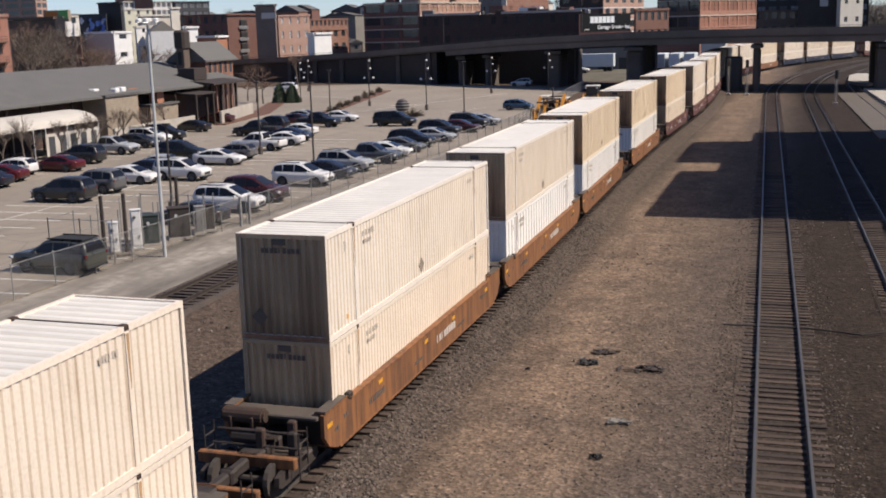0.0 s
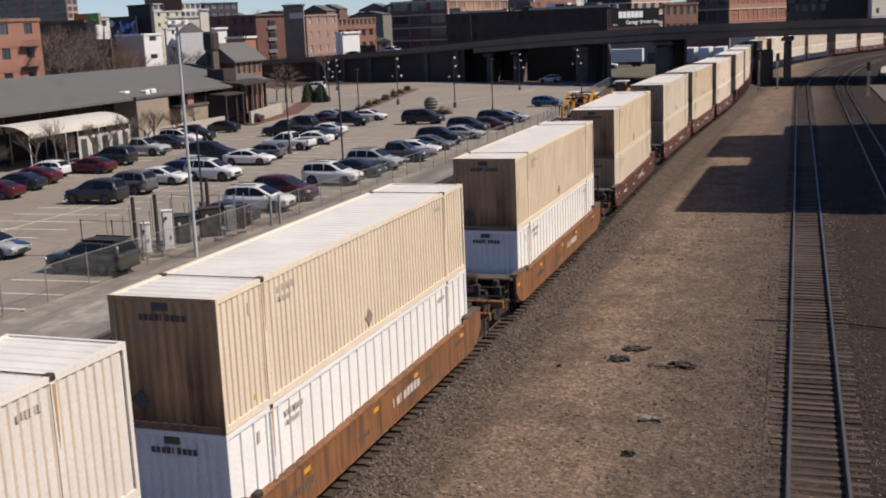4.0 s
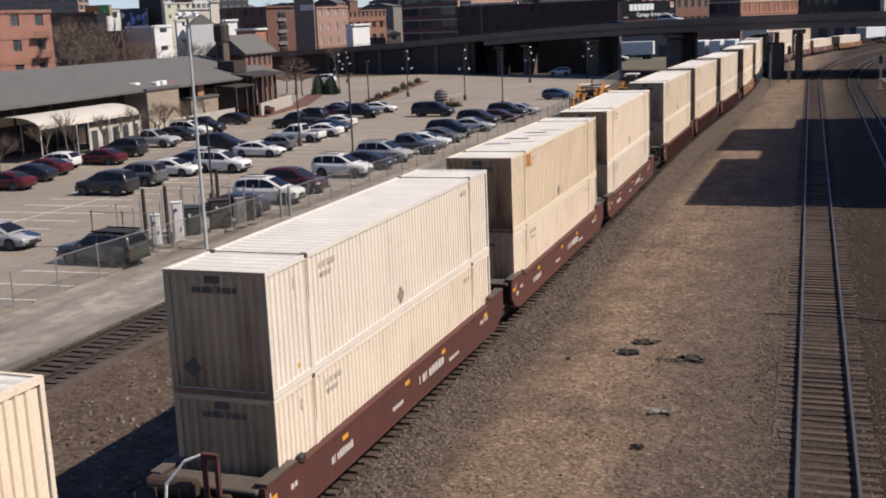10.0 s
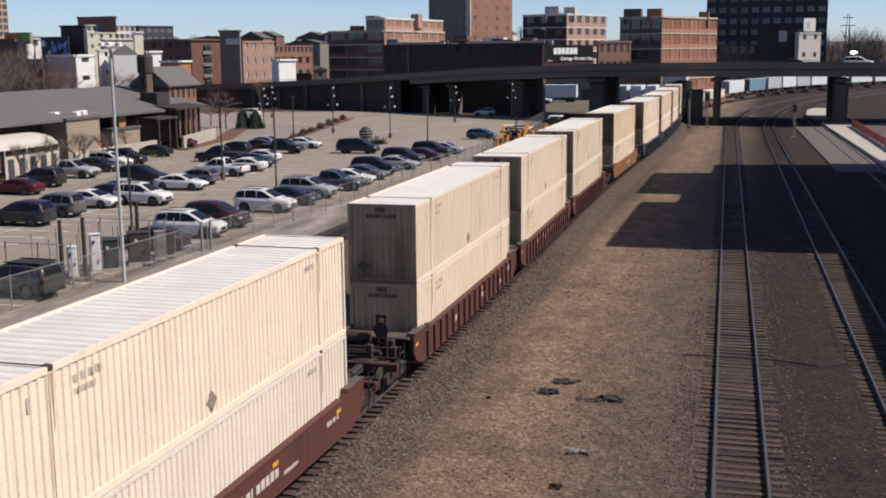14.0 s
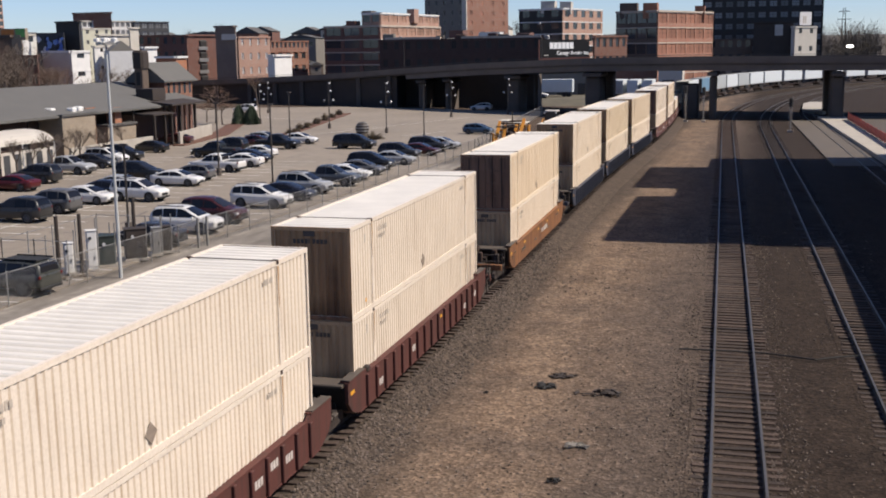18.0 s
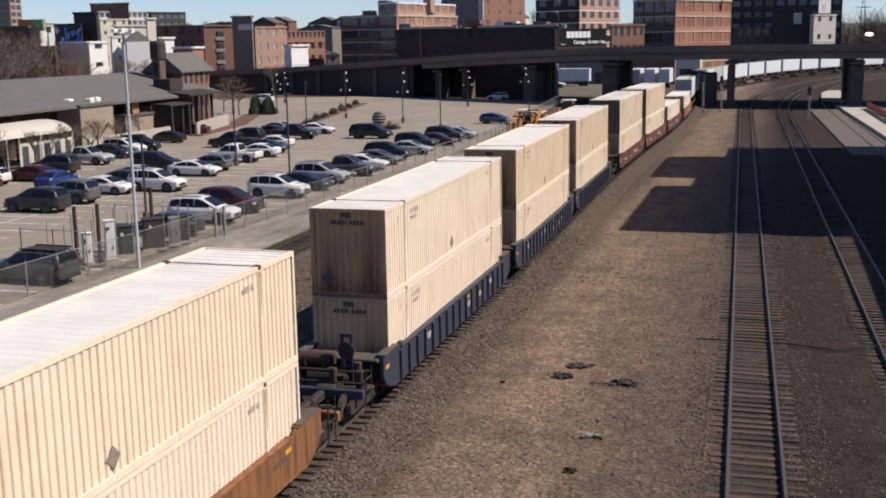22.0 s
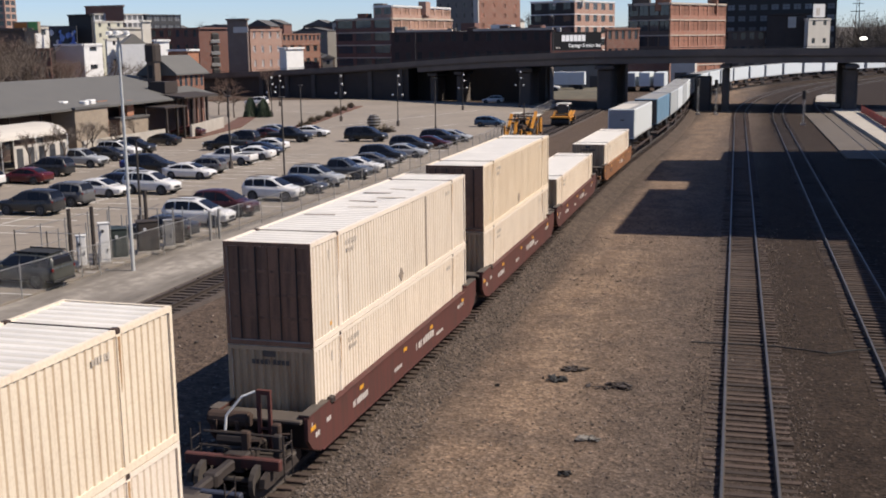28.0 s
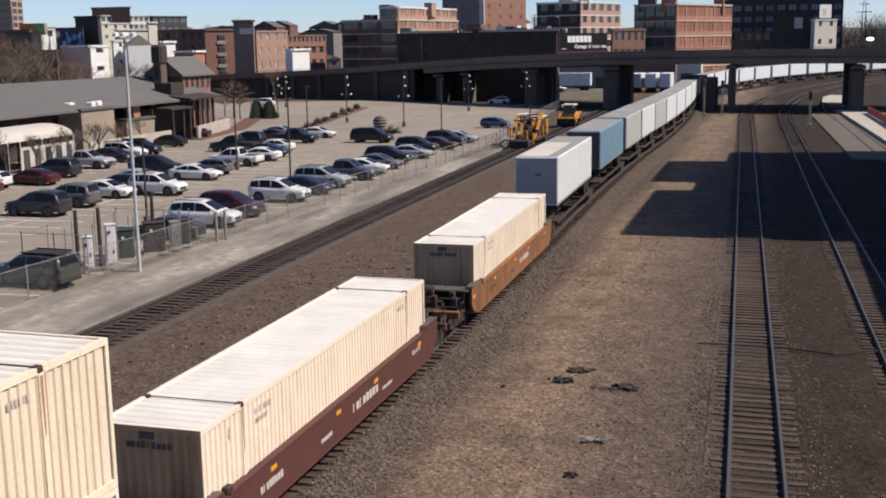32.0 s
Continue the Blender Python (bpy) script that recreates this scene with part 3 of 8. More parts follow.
def railway(name, label, x0, slope, bend, radius, start, length, z, first, last, rail_mat, tie_me, gap=0.52, sink=0.0, path=None, bed_mat=None, shoulder=2.7):
    """Ballast bed, two rails and ties; the ties between first and last (metres along) are parts of their own."""
    h0, straight = math.atan(slope), (bend - start) / math.cos(math.atan(slope))
    place = path or (lambda d: place_on(x0 + slope * start, start, h0, straight, radius, d))
    pts = [(*place(4.0 * i)[:2], z, place(4.0 * i)[2]) for i in range(int(length // 4) + 1)]
    half = [(0.62, -0.235), (0.95, -0.225), (1.45, -0.185), (shoulder, -0.186 - (shoulder - 1.45) * 0.42)]
    bed = Build().ribbon(pts, [(-o, k - sink) for o, k in half] + [(o, k - sink) for o, k in half[::-1]])
    top = solid(name, bed, bed_mat or DIRT, label, "railway track", "structure")
    for side in (-0.75, 0.75):
        b = Build().ribbon(pts, [(o + side, k) for o, k in RAIL_HEAD][::-1])
        part("rail", b.mesh("rail", rail_mat, second=RAIL_TOP if rail_mat is RAIL else RAIL_RUSTY, pick=lambda i: i % 12 == 10), None, top, "steel rail with a worn head")
    far, d = Build(), 0.3
    rnd = random.Random(int(abs(x0) * 10))
    while d < length:
        x, y, h = place(d)
        turn = -math.degrees(h) + rnd.uniform(-1.5, 1.5)
        at = pose(x + rnd.uniform(-0.07, 0.07), y + rnd.uniform(-0.04, 0.04), z - 0.15 - rnd.uniform(0, 0.025), rnd.uniform(-1.5, 1.5), rnd.uniform(-0.8, 0.8), turn)
        if first < d + start < last:
            part("tie", tie_me, None, top, at=at)
        elif 0 < y < 260:
            q = [at @ Vector(p) for p in ((-1.3, -0.115, 0), (1.3, -0.115, 0), (1.3, 0.115, 0), (-1.3, 0.115, 0), (-1.3, -0.115, -0.15), (1.3, -0.115, -0.15))]
            far.add(q, [(0, 1, 2, 3), (4, 5, 1, 0)])
        d += gap
    if far.v:
        tagged(part("ties", far, tie_me.materials[0], top), kind="stuff")
    return top


TRAIN_Z = 0.5
railway("track_1", "main line track of dark rails on wooden ties", 0.72, -0.0268, 180, 460, 14, 430, 0.0, 26, 92, RAIL, tie_mesh)
railway("track_2", "second main line track in stone ballast", 6.25, -0.0265, 168, 530, 14, 430, 0.0, 34, 74, RAIL, tie_mesh)
railway("track_3", "track beside the platform", 15.0, -0.0305, 190, 420, 90, 330, 0.0, 0, 0, RAIL, tie_mesh)
railway("track_4", "raised ballasted track that carries the freight train", -13.0, 0.0, 0, 0, -400, 1240, TRAIN_Z, 18, 62, RAIL, tie_mesh, sink=0.02, path=lambda d: on_line(d - 400), shoulder=3.15)
railway("track_5", "rusty unused siding with weathered ties", -26.5, -0.012, 400, 900, 20, 205, 0.1, 34, 92, RAIL_RUSTY, tie_mesh_b, 0.6, 0.01, bed_mat=BALLAST)

# ---- parking lot, gravel lane ----
b = Build().prism([(-160, 20), (-34.9, 20), (-34.3, 60), (-33.0, 90), (-32.4, 125), (-34.5, 150), (-38.5, 214), (-62, 221), (-86, 231), (-118, 222), (-160, 216)], "z", -0.3, 0.0)
lot = solid("pavement", b, LOT, "sun-bleached cracked asphalt of a car park", "pavement", "structure")
b = Build().prism([(-34.88, 20), (-28.4, 20), (-28.6, 50), (-29.0, 65), (-29.3, 90), (-29.8, 130), (-33.0, 165), (-34.48, 150), (-32.38, 125), (-32.98, 90), (-34.28, 60)], "z", -0.3, -0.09)
solid("gravel_lane", b, LANE, "pale gravel lane between the fence and the siding", "lane", "structure")


def painted(x0, y0, x1, y1, wide=0.14):
    d = Vector((x1 - x0, y1 - y0, 0)).normalized()
    n = Vector((-d.y, d.x, 0)) * wide / 2
    return [Vector((x0, y0, 0.005)) - n, Vector((x1, y1, 0.005)) - n, Vector((x1, y1, 0.005)) + n, Vector((x0, y0, 0.005)) + n]


for xa, xb, y0, y1, step in ((-39.6, -34.4, 40, 130, 2.75), (-54.8, -46.2, 42, 118, 2.75), (-68.5, -63.2, 50, 120, 2.75)):
    n = int((y1 - y0) / step)
    for k in range(n):
        y = y0 + k * step
        q = painted(xa, y, xb, y + 0.25)
        solid("parking_line", Build().add(q, [(0, 1, 2, 3)]), LINE, "worn white parking line", "painted line", "structure")
for q in (painted(-50.6, 40, -50.6, 110), painted(-62.5, 150, -48.5, 196, 0.16), painted(-61.5, 165, -55.5, 165.5, 0.16), painted(-70.5, 180, -88, 192, 0.14), painted(-48, 150, -44, 160, 0.14)):
    solid("parking_line", Build().add(q, [(0, 1, 2, 3)]), LINE, "long worn white parking line", "painted line", "structure")


# ---- the freight train ----
SPEED = 11.307
KEPT = {}
MOVERS = []


def kept(key, make, material, smooth=False, second=None, pick=None):
    """A mesh that is built once and then shared."""
    if key not in KEPT:
        KEPT[key] = make().mesh(key[0], material, smooth, second, pick)
    return KEPT[key]


CL, CW, CH = 16.15, 2.59, 2.90
SKIN = CW / 2 - 0.014


def folded_side(wide):
    """One corrugated side sheet, in the plane x = 0, proud towards +x."""
    prof, y = [], -CL / 2 + 0.12
    end = CL / 2 - 0.12
    while y < end - 0.3:
        prof += ([(y, -0.035), (y + 0.46, -0.035), (y + 0.48, 0.0), (y + 0.55, 0.0)] if wide else [(y, -0.026), (y + 0.072, -0.026), (y + 0.11, 0.0), (y + 0.195, 0.0)])
        y += 0.57 if wide else 0.235
    prof += [(end, -0.035)]
    v = [(o, yy, z) for yy, o in prof for z in (0.16, CH - 0.12)]
    return Build().add(v, [(2 * i, 2 * i + 2, 2 * i + 3, 2 * i + 1) for i in range(len(prof) - 1)])


def folded_end():
    prof, x = [], -CW / 2 + 0.1
    while x < CW / 2 - 0.3:
        prof += [(x, 0.05), (x + 0.07, 0.05), (x + 0.11, 0.0), (x + 0.2, 0.0)]
        x += 0.24
    prof += [(CW / 2 - 0.1, 0.05)]
    v = [(xx, o, z) for xx, o in prof for z in (0.14, CH - 0.12)]
    return Build().add(v, [(2 * i, 2 * i + 2, 2 * i + 3, 2 * i + 1) for i in range(len(prof) - 1)])


def folded_roof(middle):
    """Ribbed roof sheets; the ribs of the middle sheet are often pressed flatter than those of the two ends."""
    prof, y = [], -CL / 2 + 0.1
    while y < CL / 2 - 0.4:
        deep = middle if abs(y) < 6.0 else 0.024
        prof += [(y, 0.0), (y + 0.13, 0.0), (y + 0.17, deep), (y + 0.31, deep)]
        y += 0.355
    prof += [(CL / 2 - 0.1, 0.0)]
    v = [(x, yy, CH - 0.045 + o) for yy, o in prof for x in (-CW / 2 + 0.07, CW / 2 - 0.07)]
    return Build().add(v, [(2 * i, 2 * i + 1, 2 * i + 3, 2 * i + 2) for i in range(len(prof) - 1)])


def container_frame():
    b, X, Y = Build(), CW / 2, CL / 2
    for sx in (-1, 1):
        x0, x1 = sorted((sx * (X - 0.1), sx * X))
        b.box(x0, x1, -Y + 0.1, Y - 0.1, 0.0, 0.16).box(x0, x1, -Y + 0.1, Y - 0.1, CH - 0.12, CH)
        for y in (-Y, Y - 0.1):
            b.box(x0, x1, y, y + 0.1, 0, CH)
        for y in (-6.1, 6.1):
            x2, x3 = sorted((sx * (X - 0.08), sx * (X + 0.012)))
            b.box(x2, x3, y - 0.07, y + 0.07, 0.161, CH - 0.121)
    for y in (-Y + 0.003, Y - 0.083):
        b.box(-X + 0.1, X - 0.1, y, y + 0.08, 0, 0.14).box(-X + 0.1, X - 0.1, y, y + 0.08, CH - 0.12, CH)
    return b


def bars(w, h, n, rnd):
    """A row of short blocks where letters stand, in the plane x = 0 along y."""
    b, y = Build(), -w / 2
    for k in range(n):
        step = w / n
        b.box(0, 0.006, y + 0.12 * step, y + step * (0.88 if rnd.random() < 0.85 else 0.4), -h / 2, h / 2 * rnd.choice((1, 1, 0.8)))
        y += step
    return b


PAINTS = {"cream": CREAM, "warm": CREAM_WARM, "pale": CREAM_PALE, "white": PURE}
ENDS = {"white": PURE, "dirty": END_SHADED_DIRT, "rust": END_RUST, "dark": END_DARK}


def container(label, paint, end, doors=False, upper=False, extra="", ribbed_roof=False):
    """A 53-foot steel container; its base is at z = 0 and the end that leads at -y."""
    c = thing("shipping_container", label, "container", group="containers on the train")
    wide = paint == "white"
    pm, em = PAINTS[paint], ENDS[end]
    part("frame", kept(("frame", paint), container_frame, pm), None, c)
    # one slope of each fold takes a darker paint than the sheet
    side = kept(("side_wall", paint), lambda: folded_side(wide), pm, second=GROOVE_WHITE if wide else GROOVE_WARM if paint == "warm" else GROOVE, pick=lambda i: i % 4 == 1)
    part("side_wall", side, None, c, at=pose(SKIN, 0, 0))
    part("side_wall", side, None, c, at=pose(-SKIN, 0, 0, 0, 0, 180))
    part("roof", kept(("roof", ribbed_roof), lambda: folded_roof(0.026 if ribbed_roof else 0.014), ROOF_WHITE, second=ROOF_SHADE if ribbed_roof else ROOF_WHITE, pick=lambda i: i % 4 == 0), None, c, "chalky white ribbed roof")
    part("end_wall", kept(("rear_wall", paint), folded_end, pm), None, c, at=pose(0, CL / 2 - 0.03, 0, 0, 0, 180))
    if doors:
        for k in (-1, 1):
            leaf = Build().box(*sorted((k * 0.01, k * (CW / 2 - 0.11))), 0.03, 0.08, 0.15, CH - 0.13)
            d = part("door", kept(("door", k), lambda: leaf, END_DARK), None, c, "sooty dark steel door", at=pose(0, -CL / 2 + 0.02, 0))
            for z in (0.75, 1.4, 2.05):
                part("door_rib", kept(("door_rib", k), lambda: Build().box(*sorted((k * 0.06, k * (CW / 2 - 0.16))), 0.008, 0.029, 0, 0.07), END_DARK), None, d, at=pose(0, 0, z))
            for x in (0.35, 0.85):
                part("lock_rod", kept(("lock_rod", 0), lambda: Build().rod((0, 0, 0.16), (0, 0, CH - 0.14), 0.022), IRON), None, d, "iron lock rod", at=pose(k * x, -0.005, 0))
    else:
        part("end_wall", kept(("end_wall", end), folded_end, em), None, c, "end wall with rust runs, grime and a shaded tone", at=pose(0, -CL / 2 + 0.02, 0))
        part("vent_plate", kept(("vent_plate", 0), lambda: Build().soft(-0.19, 0.19, -0.03, 0.02, -0.09, 0.09, 0.02), MARK_DARK), None, c, at=pose(-0.05, -CL / 2 + 0.02, CH - 0.2))
        part("number_mark", kept(("number_mark", 1), lambda: bars(1.15, 0.15, 9, random.Random(3)), MARK_DARK), None, c, at=pose(-0.02, -CL / 2 + 0.015, CH - 0.44, 0, 0, -90))
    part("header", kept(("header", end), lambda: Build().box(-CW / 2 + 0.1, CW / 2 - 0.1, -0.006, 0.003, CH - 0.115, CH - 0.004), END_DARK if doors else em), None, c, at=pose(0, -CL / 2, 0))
    # sill darkened to give the shaded gap line between stacked boxes
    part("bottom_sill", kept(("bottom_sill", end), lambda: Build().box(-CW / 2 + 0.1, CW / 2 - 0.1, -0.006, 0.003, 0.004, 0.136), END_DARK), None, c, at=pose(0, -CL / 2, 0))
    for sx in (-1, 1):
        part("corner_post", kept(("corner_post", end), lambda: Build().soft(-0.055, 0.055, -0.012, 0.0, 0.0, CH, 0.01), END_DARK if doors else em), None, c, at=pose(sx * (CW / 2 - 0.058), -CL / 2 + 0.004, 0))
        for y in (-6.1, 6.1):
            cast = kept(("corner_casting", 0), lambda: Build().soft(-0.085, 0.085, -0.09, 0.09, -0.06, 0.05, 0.025), GRIME)
            if sx > 0:
                part("rust_run", kept(("rust_run", 0), lambda: Build().add([(0, -0.045, 0), (0, 0.04, 0), (0, 0.015, -0.95), (0, -0.01, -1.1), (0.006, -0.045, 0), (0.006, 0.04, 0), (0.006, 0.015, -0.95), (0.006, -0.01, -1.1)], [(4, 7, 6, 5), (0, 4, 5, 1), (1, 5, 6, 2), (2, 6, 7, 3), (3, 7, 4, 0)]), RUST_RUN), None, c, "orange rust run under the casting", at=pose(CW / 2 + 0.0125, y, CH - 0.11 if y < 0 else CH - 0.14))
                part("roof_seam", kept(("roof_seam", 0), lambda: Build().box(-CW / 2 + 0.16, CW / 2 - 0.16, -0.016, 0.016, 0, 0.018), IRON), None, c, "dark seam across the roof", at=pose(0, y, CH - 0.014))
            part("corner_casting", cast, None, c, "dark worn casting", at=pose(sx * (CW / 2 - 0.075), y, CH - 0.03))
    for y, z, w, h, n in ((-5.0, CH - 0.42, 0.95, 0.16, 8), (-5.1, CH - 0.66, 0.7, 0.12, 6), (-6.75, CH - 0.5, 0.14, 0.3, 1), (5.5, CH - 0.42, 0.6, 0.14, 6)):
        part("number_mark", kept(("number_mark", w), lambda: bars(w, h, n, random.Random(int(w * 100))), MARK_GREY), None, c, at=pose(SKIN + 0.002, y, z))
    if upper:
        part("placard", kept(("placard", 0), lambda: Build().box(-0.004, 0.01, -0.17, 0.17, -0.17, 0.17), MARK_PLACARD), None, c, "faded diamond placard", at=pose(SKIN + 0.006, -0.35, 0.5, 45, 0, 0))
        part("placard", kept(("placard", 2), lambda: Build().soft(-0.06, 0.06, -0.004, 0.008, -0.06, 0.06, 0.02), MARK_YELLOW), None, c, at=pose(SKIN, -6.75, 0.4, 0, 0, 90))
        if not doors:
            part("placard", kept(("placard", 1), lambda: Build().box(-0.17, 0.17, 0, 0.008, -0.17, 0.17), MARK_DARK), None, c, "dark diamond placard", at=pose(-0.72, -CL / 2 + 0.008, 0.62, 0, 45, 0))
    if extra == "patch":
        for y, wide in ((-5.78, 0.09), (-5.52, 0.1), (-5.24, 0.12)):
            part("paint_mark", Build().soft(0, 0.012, -wide, wide, -0.24, 0.24, 0.01), ORANGE_MARK, c, "bright orange paint mark", at=pose(SKIN + 0.002, y, CH - 0.42))
        for k, (x, y, a) in enumerate(((0.2, -2.6, 8), (-0.3, -1.4, -5), (0.4, -0.2, 12), (-0.1, 1.0, 3), (0.5, 2.1, -9), (-0.6, -3.4, 6))):
            part("roof_stain", Build().soft(-0.55, 0.55, -0.1, 0.1, 0, 0.012, 0.004), MARK_DARK if k % 2 else MARK_GREY, c, "dark smear on the roof", at=pose(x, y, CH - 0.018, 0, 0, a))
        for y, z in ((-7.0, CH - 0.5), (-0.9, 0.55), (0.3, 0.5)):
            part("scuff", Build().soft(0, 0.008, -0.05, 0.05, -0.2, 0.2, 0.02), MARK_GREY, c, at=pose(SKIN + 0.002, y, z))
    if extra == "seam":
        for k, (x, y, a) in enumerate(((0.3, -1.2, 6), (-0.2, 0.1, -4), (0.5, 1.1, 9), (-0.4, 2.2, 3), (0.2, 3.3, -7), (-0.5, -3.0, 5))):
            part("roof_stain", Build().soft(-0.5, 0.5, -0.09, 0.09, 0, 0.012, 0.004), MARK_PLACARD if k % 2 else MARK_GREY, c, "dark smear on the roof", at=pose(x, y, CH - 0.018, 0, 0, a))
    if extra == "streak":
        for y, wide in ((6.4, 0.10), (6.95, 0.05), (5.2, 0.04)):
            part("grime_streak", Build().box(0, 0.006, -wide, wide, 0.2, CH - 0.2), MARK_GREY, c, "grey run of grime", at=pose(SKIN + 0.002, y, 0))
    if extra == "seam":
        part("seam_strip", Build().box(0, 0.008, -0.09, 0.09, 0.2, CH - 0.15), MARK_PLACARD, c, "dark leaking seam", at=pose(SKIN + 0.006, 2.6, 0))
    return c


HULLS = {"orange": ORANGE, "maroon": MAROON, "blue": BLUE}


def hull_side():
    """A well car's side, drawn in y and z, pushed along x."""
    half = [(0, 0.4), (8.2, 0.4), (8.75, 0.62), (9.05, 0.95), (9.05, 1.57), (7.5, 1.57), (7.3, 1.42), (0, 1.42)]
    outline = half + [(-y, z) for y, z in half[-2:0:-1]]
    return Build().prism([(y, z) for y, z in outline], "x", 0.0, 0.11)


def truck(parent, y, mat=IRON):
    t = part("truck", kept(("truck", 0), lambda: Build().soft(-1.02, 1.02, -0.22, 0.22, 0.42, 0.72, 0.04), IRON), None, parent, "iron truck bolster", at=pose(0, y, 0))
    for sx in (-1, 1):
        frame_b = lambda: Build().prism([(-1.2, 0.4), (-1.05, 0.32), (-0.45, 0.28), (0.45, 0.28), (1.05, 0.32), (1.2, 0.4), (1.15, 0.62), (0.55, 0.78), (-0.55, 0.78), (-1.15, 0.62)], "x", -0.07, 0.07)
        part("side_frame", kept(("side_frame", 0), frame_b, IRON), None, t, at=pose(sx * 1.02, 0, 0))
    for dy in (-0.88, 0.88):
        axle = lambda: Build().rod((-0.95, 0, 0.44), (0.95, 0, 0.44), 0.08, 8).rod((0.7, 0, 0.44), (0.83, 0, 0.44), 0.44, 16).rod((-0.83, 0, 0.44), (-0.7, 0, 0.44), 0.44, 16)
        part("wheelset", kept(("wheelset", 0), axle, RAIL), None, t, "steel wheelset", at=pose(0, dy, 0))
    return t


def well_car(colour, ribbed, front_open, rear_open, mast, label):
    """One well of a double-stack car. front_open, rear_open: a coupler end."""
    hm = HULLS[colour]
    c = thing("well_car", label, "freight car", group="well cars of the train")
    side = kept(("side_sill", colour), hull_side, hm)
    cap = lambda: Build().box(0, 0.3, -7.2, 7.2, 1.422, 1.47).box(0, 0.3, -9.0, -7.5, 1.572, 1.62).box(0, 0.3, 7.5, 9.0, 1.572, 1.62)
    for sx in (-1, 1):
        s = part("side_sill", side, None, c, at=pose(1.34, 0, 0) if sx > 0 else pose(-1.45, 0, 0))
        part("top_flange", kept(("top_flange", colour), lambda: cap(), hm if colour != "orange" else hm), None, s, at=pose(-0.16, 0, 0) if sx > 0 else pose(-0.03, 0, 0))
        for y in (-8.3, 8.3):
            part("end_ledge", kept(("end_ledge", 0), lambda: Build().box(0, 0.3, -0.7, 0.7, 0, 0.03), DECK), None, s, "dusty grey ledge", at=pose(-0.16 if sx > 0 else -0.03, y, 1.624))
        if sx > 0:
            part("bottom_flange", kept(("bottom_flange", colour), lambda: Build().box(0, 0.14, -8.1, 8.1, 0.36, 0.398), hm), None, s, at=pose(0.0, 0, 0))
        if ribbed:
            y = -7.4
            while y <= 7.41:
                part("post", kept(("post", colour), lambda: Build().soft(-0.01, 0.095, -0.075, 0.075, 0.4, 1.41, 0.02), hm), None, s, at=pose(0.11, y, 0) if sx > 0 else pose(0.0, y, 0, 0, 0, 180))
                y += 0.925
        part("guide", kept(("guide", 0), lambda: Build().soft(-0.08, 0.1, -0.14, 0.14, 0, 0.16, 0.04), IRON), None, s, "dark container guide", at=pose(0.02, -7.15, 1.46))
    part("floor", kept(("floor", 0), lambda: Build().box(-1.33, 1.33, -8.0, 8.0, 0.25, 0.31), IRON), None, c)
    for k, is_open in ((-1, front_open), (1, rear_open)):
        reach = 10.7 if is_open else 9.7
        part("bulkhead", kept(("bulkhead", 0), lambda: Build().box(-1.335, 1.335, -0.08, 0.08, 0.5, 1.4), IRON), None, c, at=pose(0, k * 8.35, 0))
        part("deck", kept(("deck", 0), lambda: Build().soft(-1.3, 1.3, -0.38, 0.38, 1.44, 1.53, 0.03), DECK), None, c, "dusty steel end deck", at=pose(0, k * 8.78, 0))
        part("draft_beam", kept(("draft_beam", is_open), lambda: Build().soft(-0.32, 0.32, -(reach - 8.4) / 2, (reach - 8.4) / 2, 0.6, 1.0, 0.05), IRON if colour == "orange" else hm), None, c, at=pose(0, k * (8.4 + reach) / 2, 0))
        part("step", kept(("step", 0), lambda: Build().soft(-1.25, 1.25, -0.16, 0.16, 0.72, 0.78, 0.02), DECK), None, c, at=pose(0, k * 9.55, 0))
        if is_open:
            truck(c, k * 9.9)
            part("coupler", kept(("coupler", 0), lambda: Build().soft(-0.12, 0.12, -0.5, 0.5, 0.7, 0.95, 0.05).soft(-0.2, 0.2, 0.3, 0.56, 0.66, 1.0, 0.06), IRON), None, c, "iron coupler", at=pose(0, k * 11.2, 0, 0, 0, 0 if k > 0 else 180))
            part("end_sill", kept(("end_sill", colour), lambda: Build().soft(-1.35, 1.35, -0.1, 0.1, 0.72, 1.0, 0.03), hm), None, c, at=pose(0, k * 10.6, 0))
            for x in (-1.32, 1.32):
                ladder = lambda: Build().rod((0, -0.25, 0.3), (0, -0.25, 1.55), 0.022).rod((0, 0.25, 0.3), (0, 0.25, 1.55), 0.022).rod((0, -0.25, 0.55), (0, 0.25, 0.55), 0.02).rod((0, -0.25, 0.9), (0, 0.25, 0.9), 0.02).rod((0, -0.25, 1.25), (0, 0.25, 1.25), 0.02)
                part("ladder", kept(("ladder", 0), ladder, IRON), None, c, at=pose(x, k * 10.1, 0))
            if k < 0:
                part("air_reservoir", kept(("air_reservoir", 0), lambda: Build().rod((-0.55, 0, 0), (0.55, 0, 0), 0.22, 14).rod((-0.62, 0, 0), (-0.55, 0, 0), 0.17, 10).rod((0.55, 0, 0), (0.62, 0, 0), 0.17, 10).box(-0.35, -0.28, -0.28, 0.28, -0.3, 0.02).box(0.28, 0.35, -0.28, 0.28, -0.3, 0.02), GRIME), None, c, "rust-brown air reservoir", at=pose(-0.72, -9.25, 1.5))
                for x, y, z, h in ((0.75, -9.5, 0.8, 0.75), (0.95, -9.9, 0.8, 0.6), (-0.1, -9.7, 0.8, 0.55), (0.15, -10.1, 0.8, 0.7)):
                    part("valve", kept(("valve", h), lambda: Build().soft(-0.12, 0.12, -0.1, 0.1, 0, h, 0.04).rod((0, 0, h * 0.6), (0.35, 0.1, h * 0.6), 0.03), GRIME if h > 0.65 else IRON), None, c, "grimy brake valve", at=pose(x, y, z))
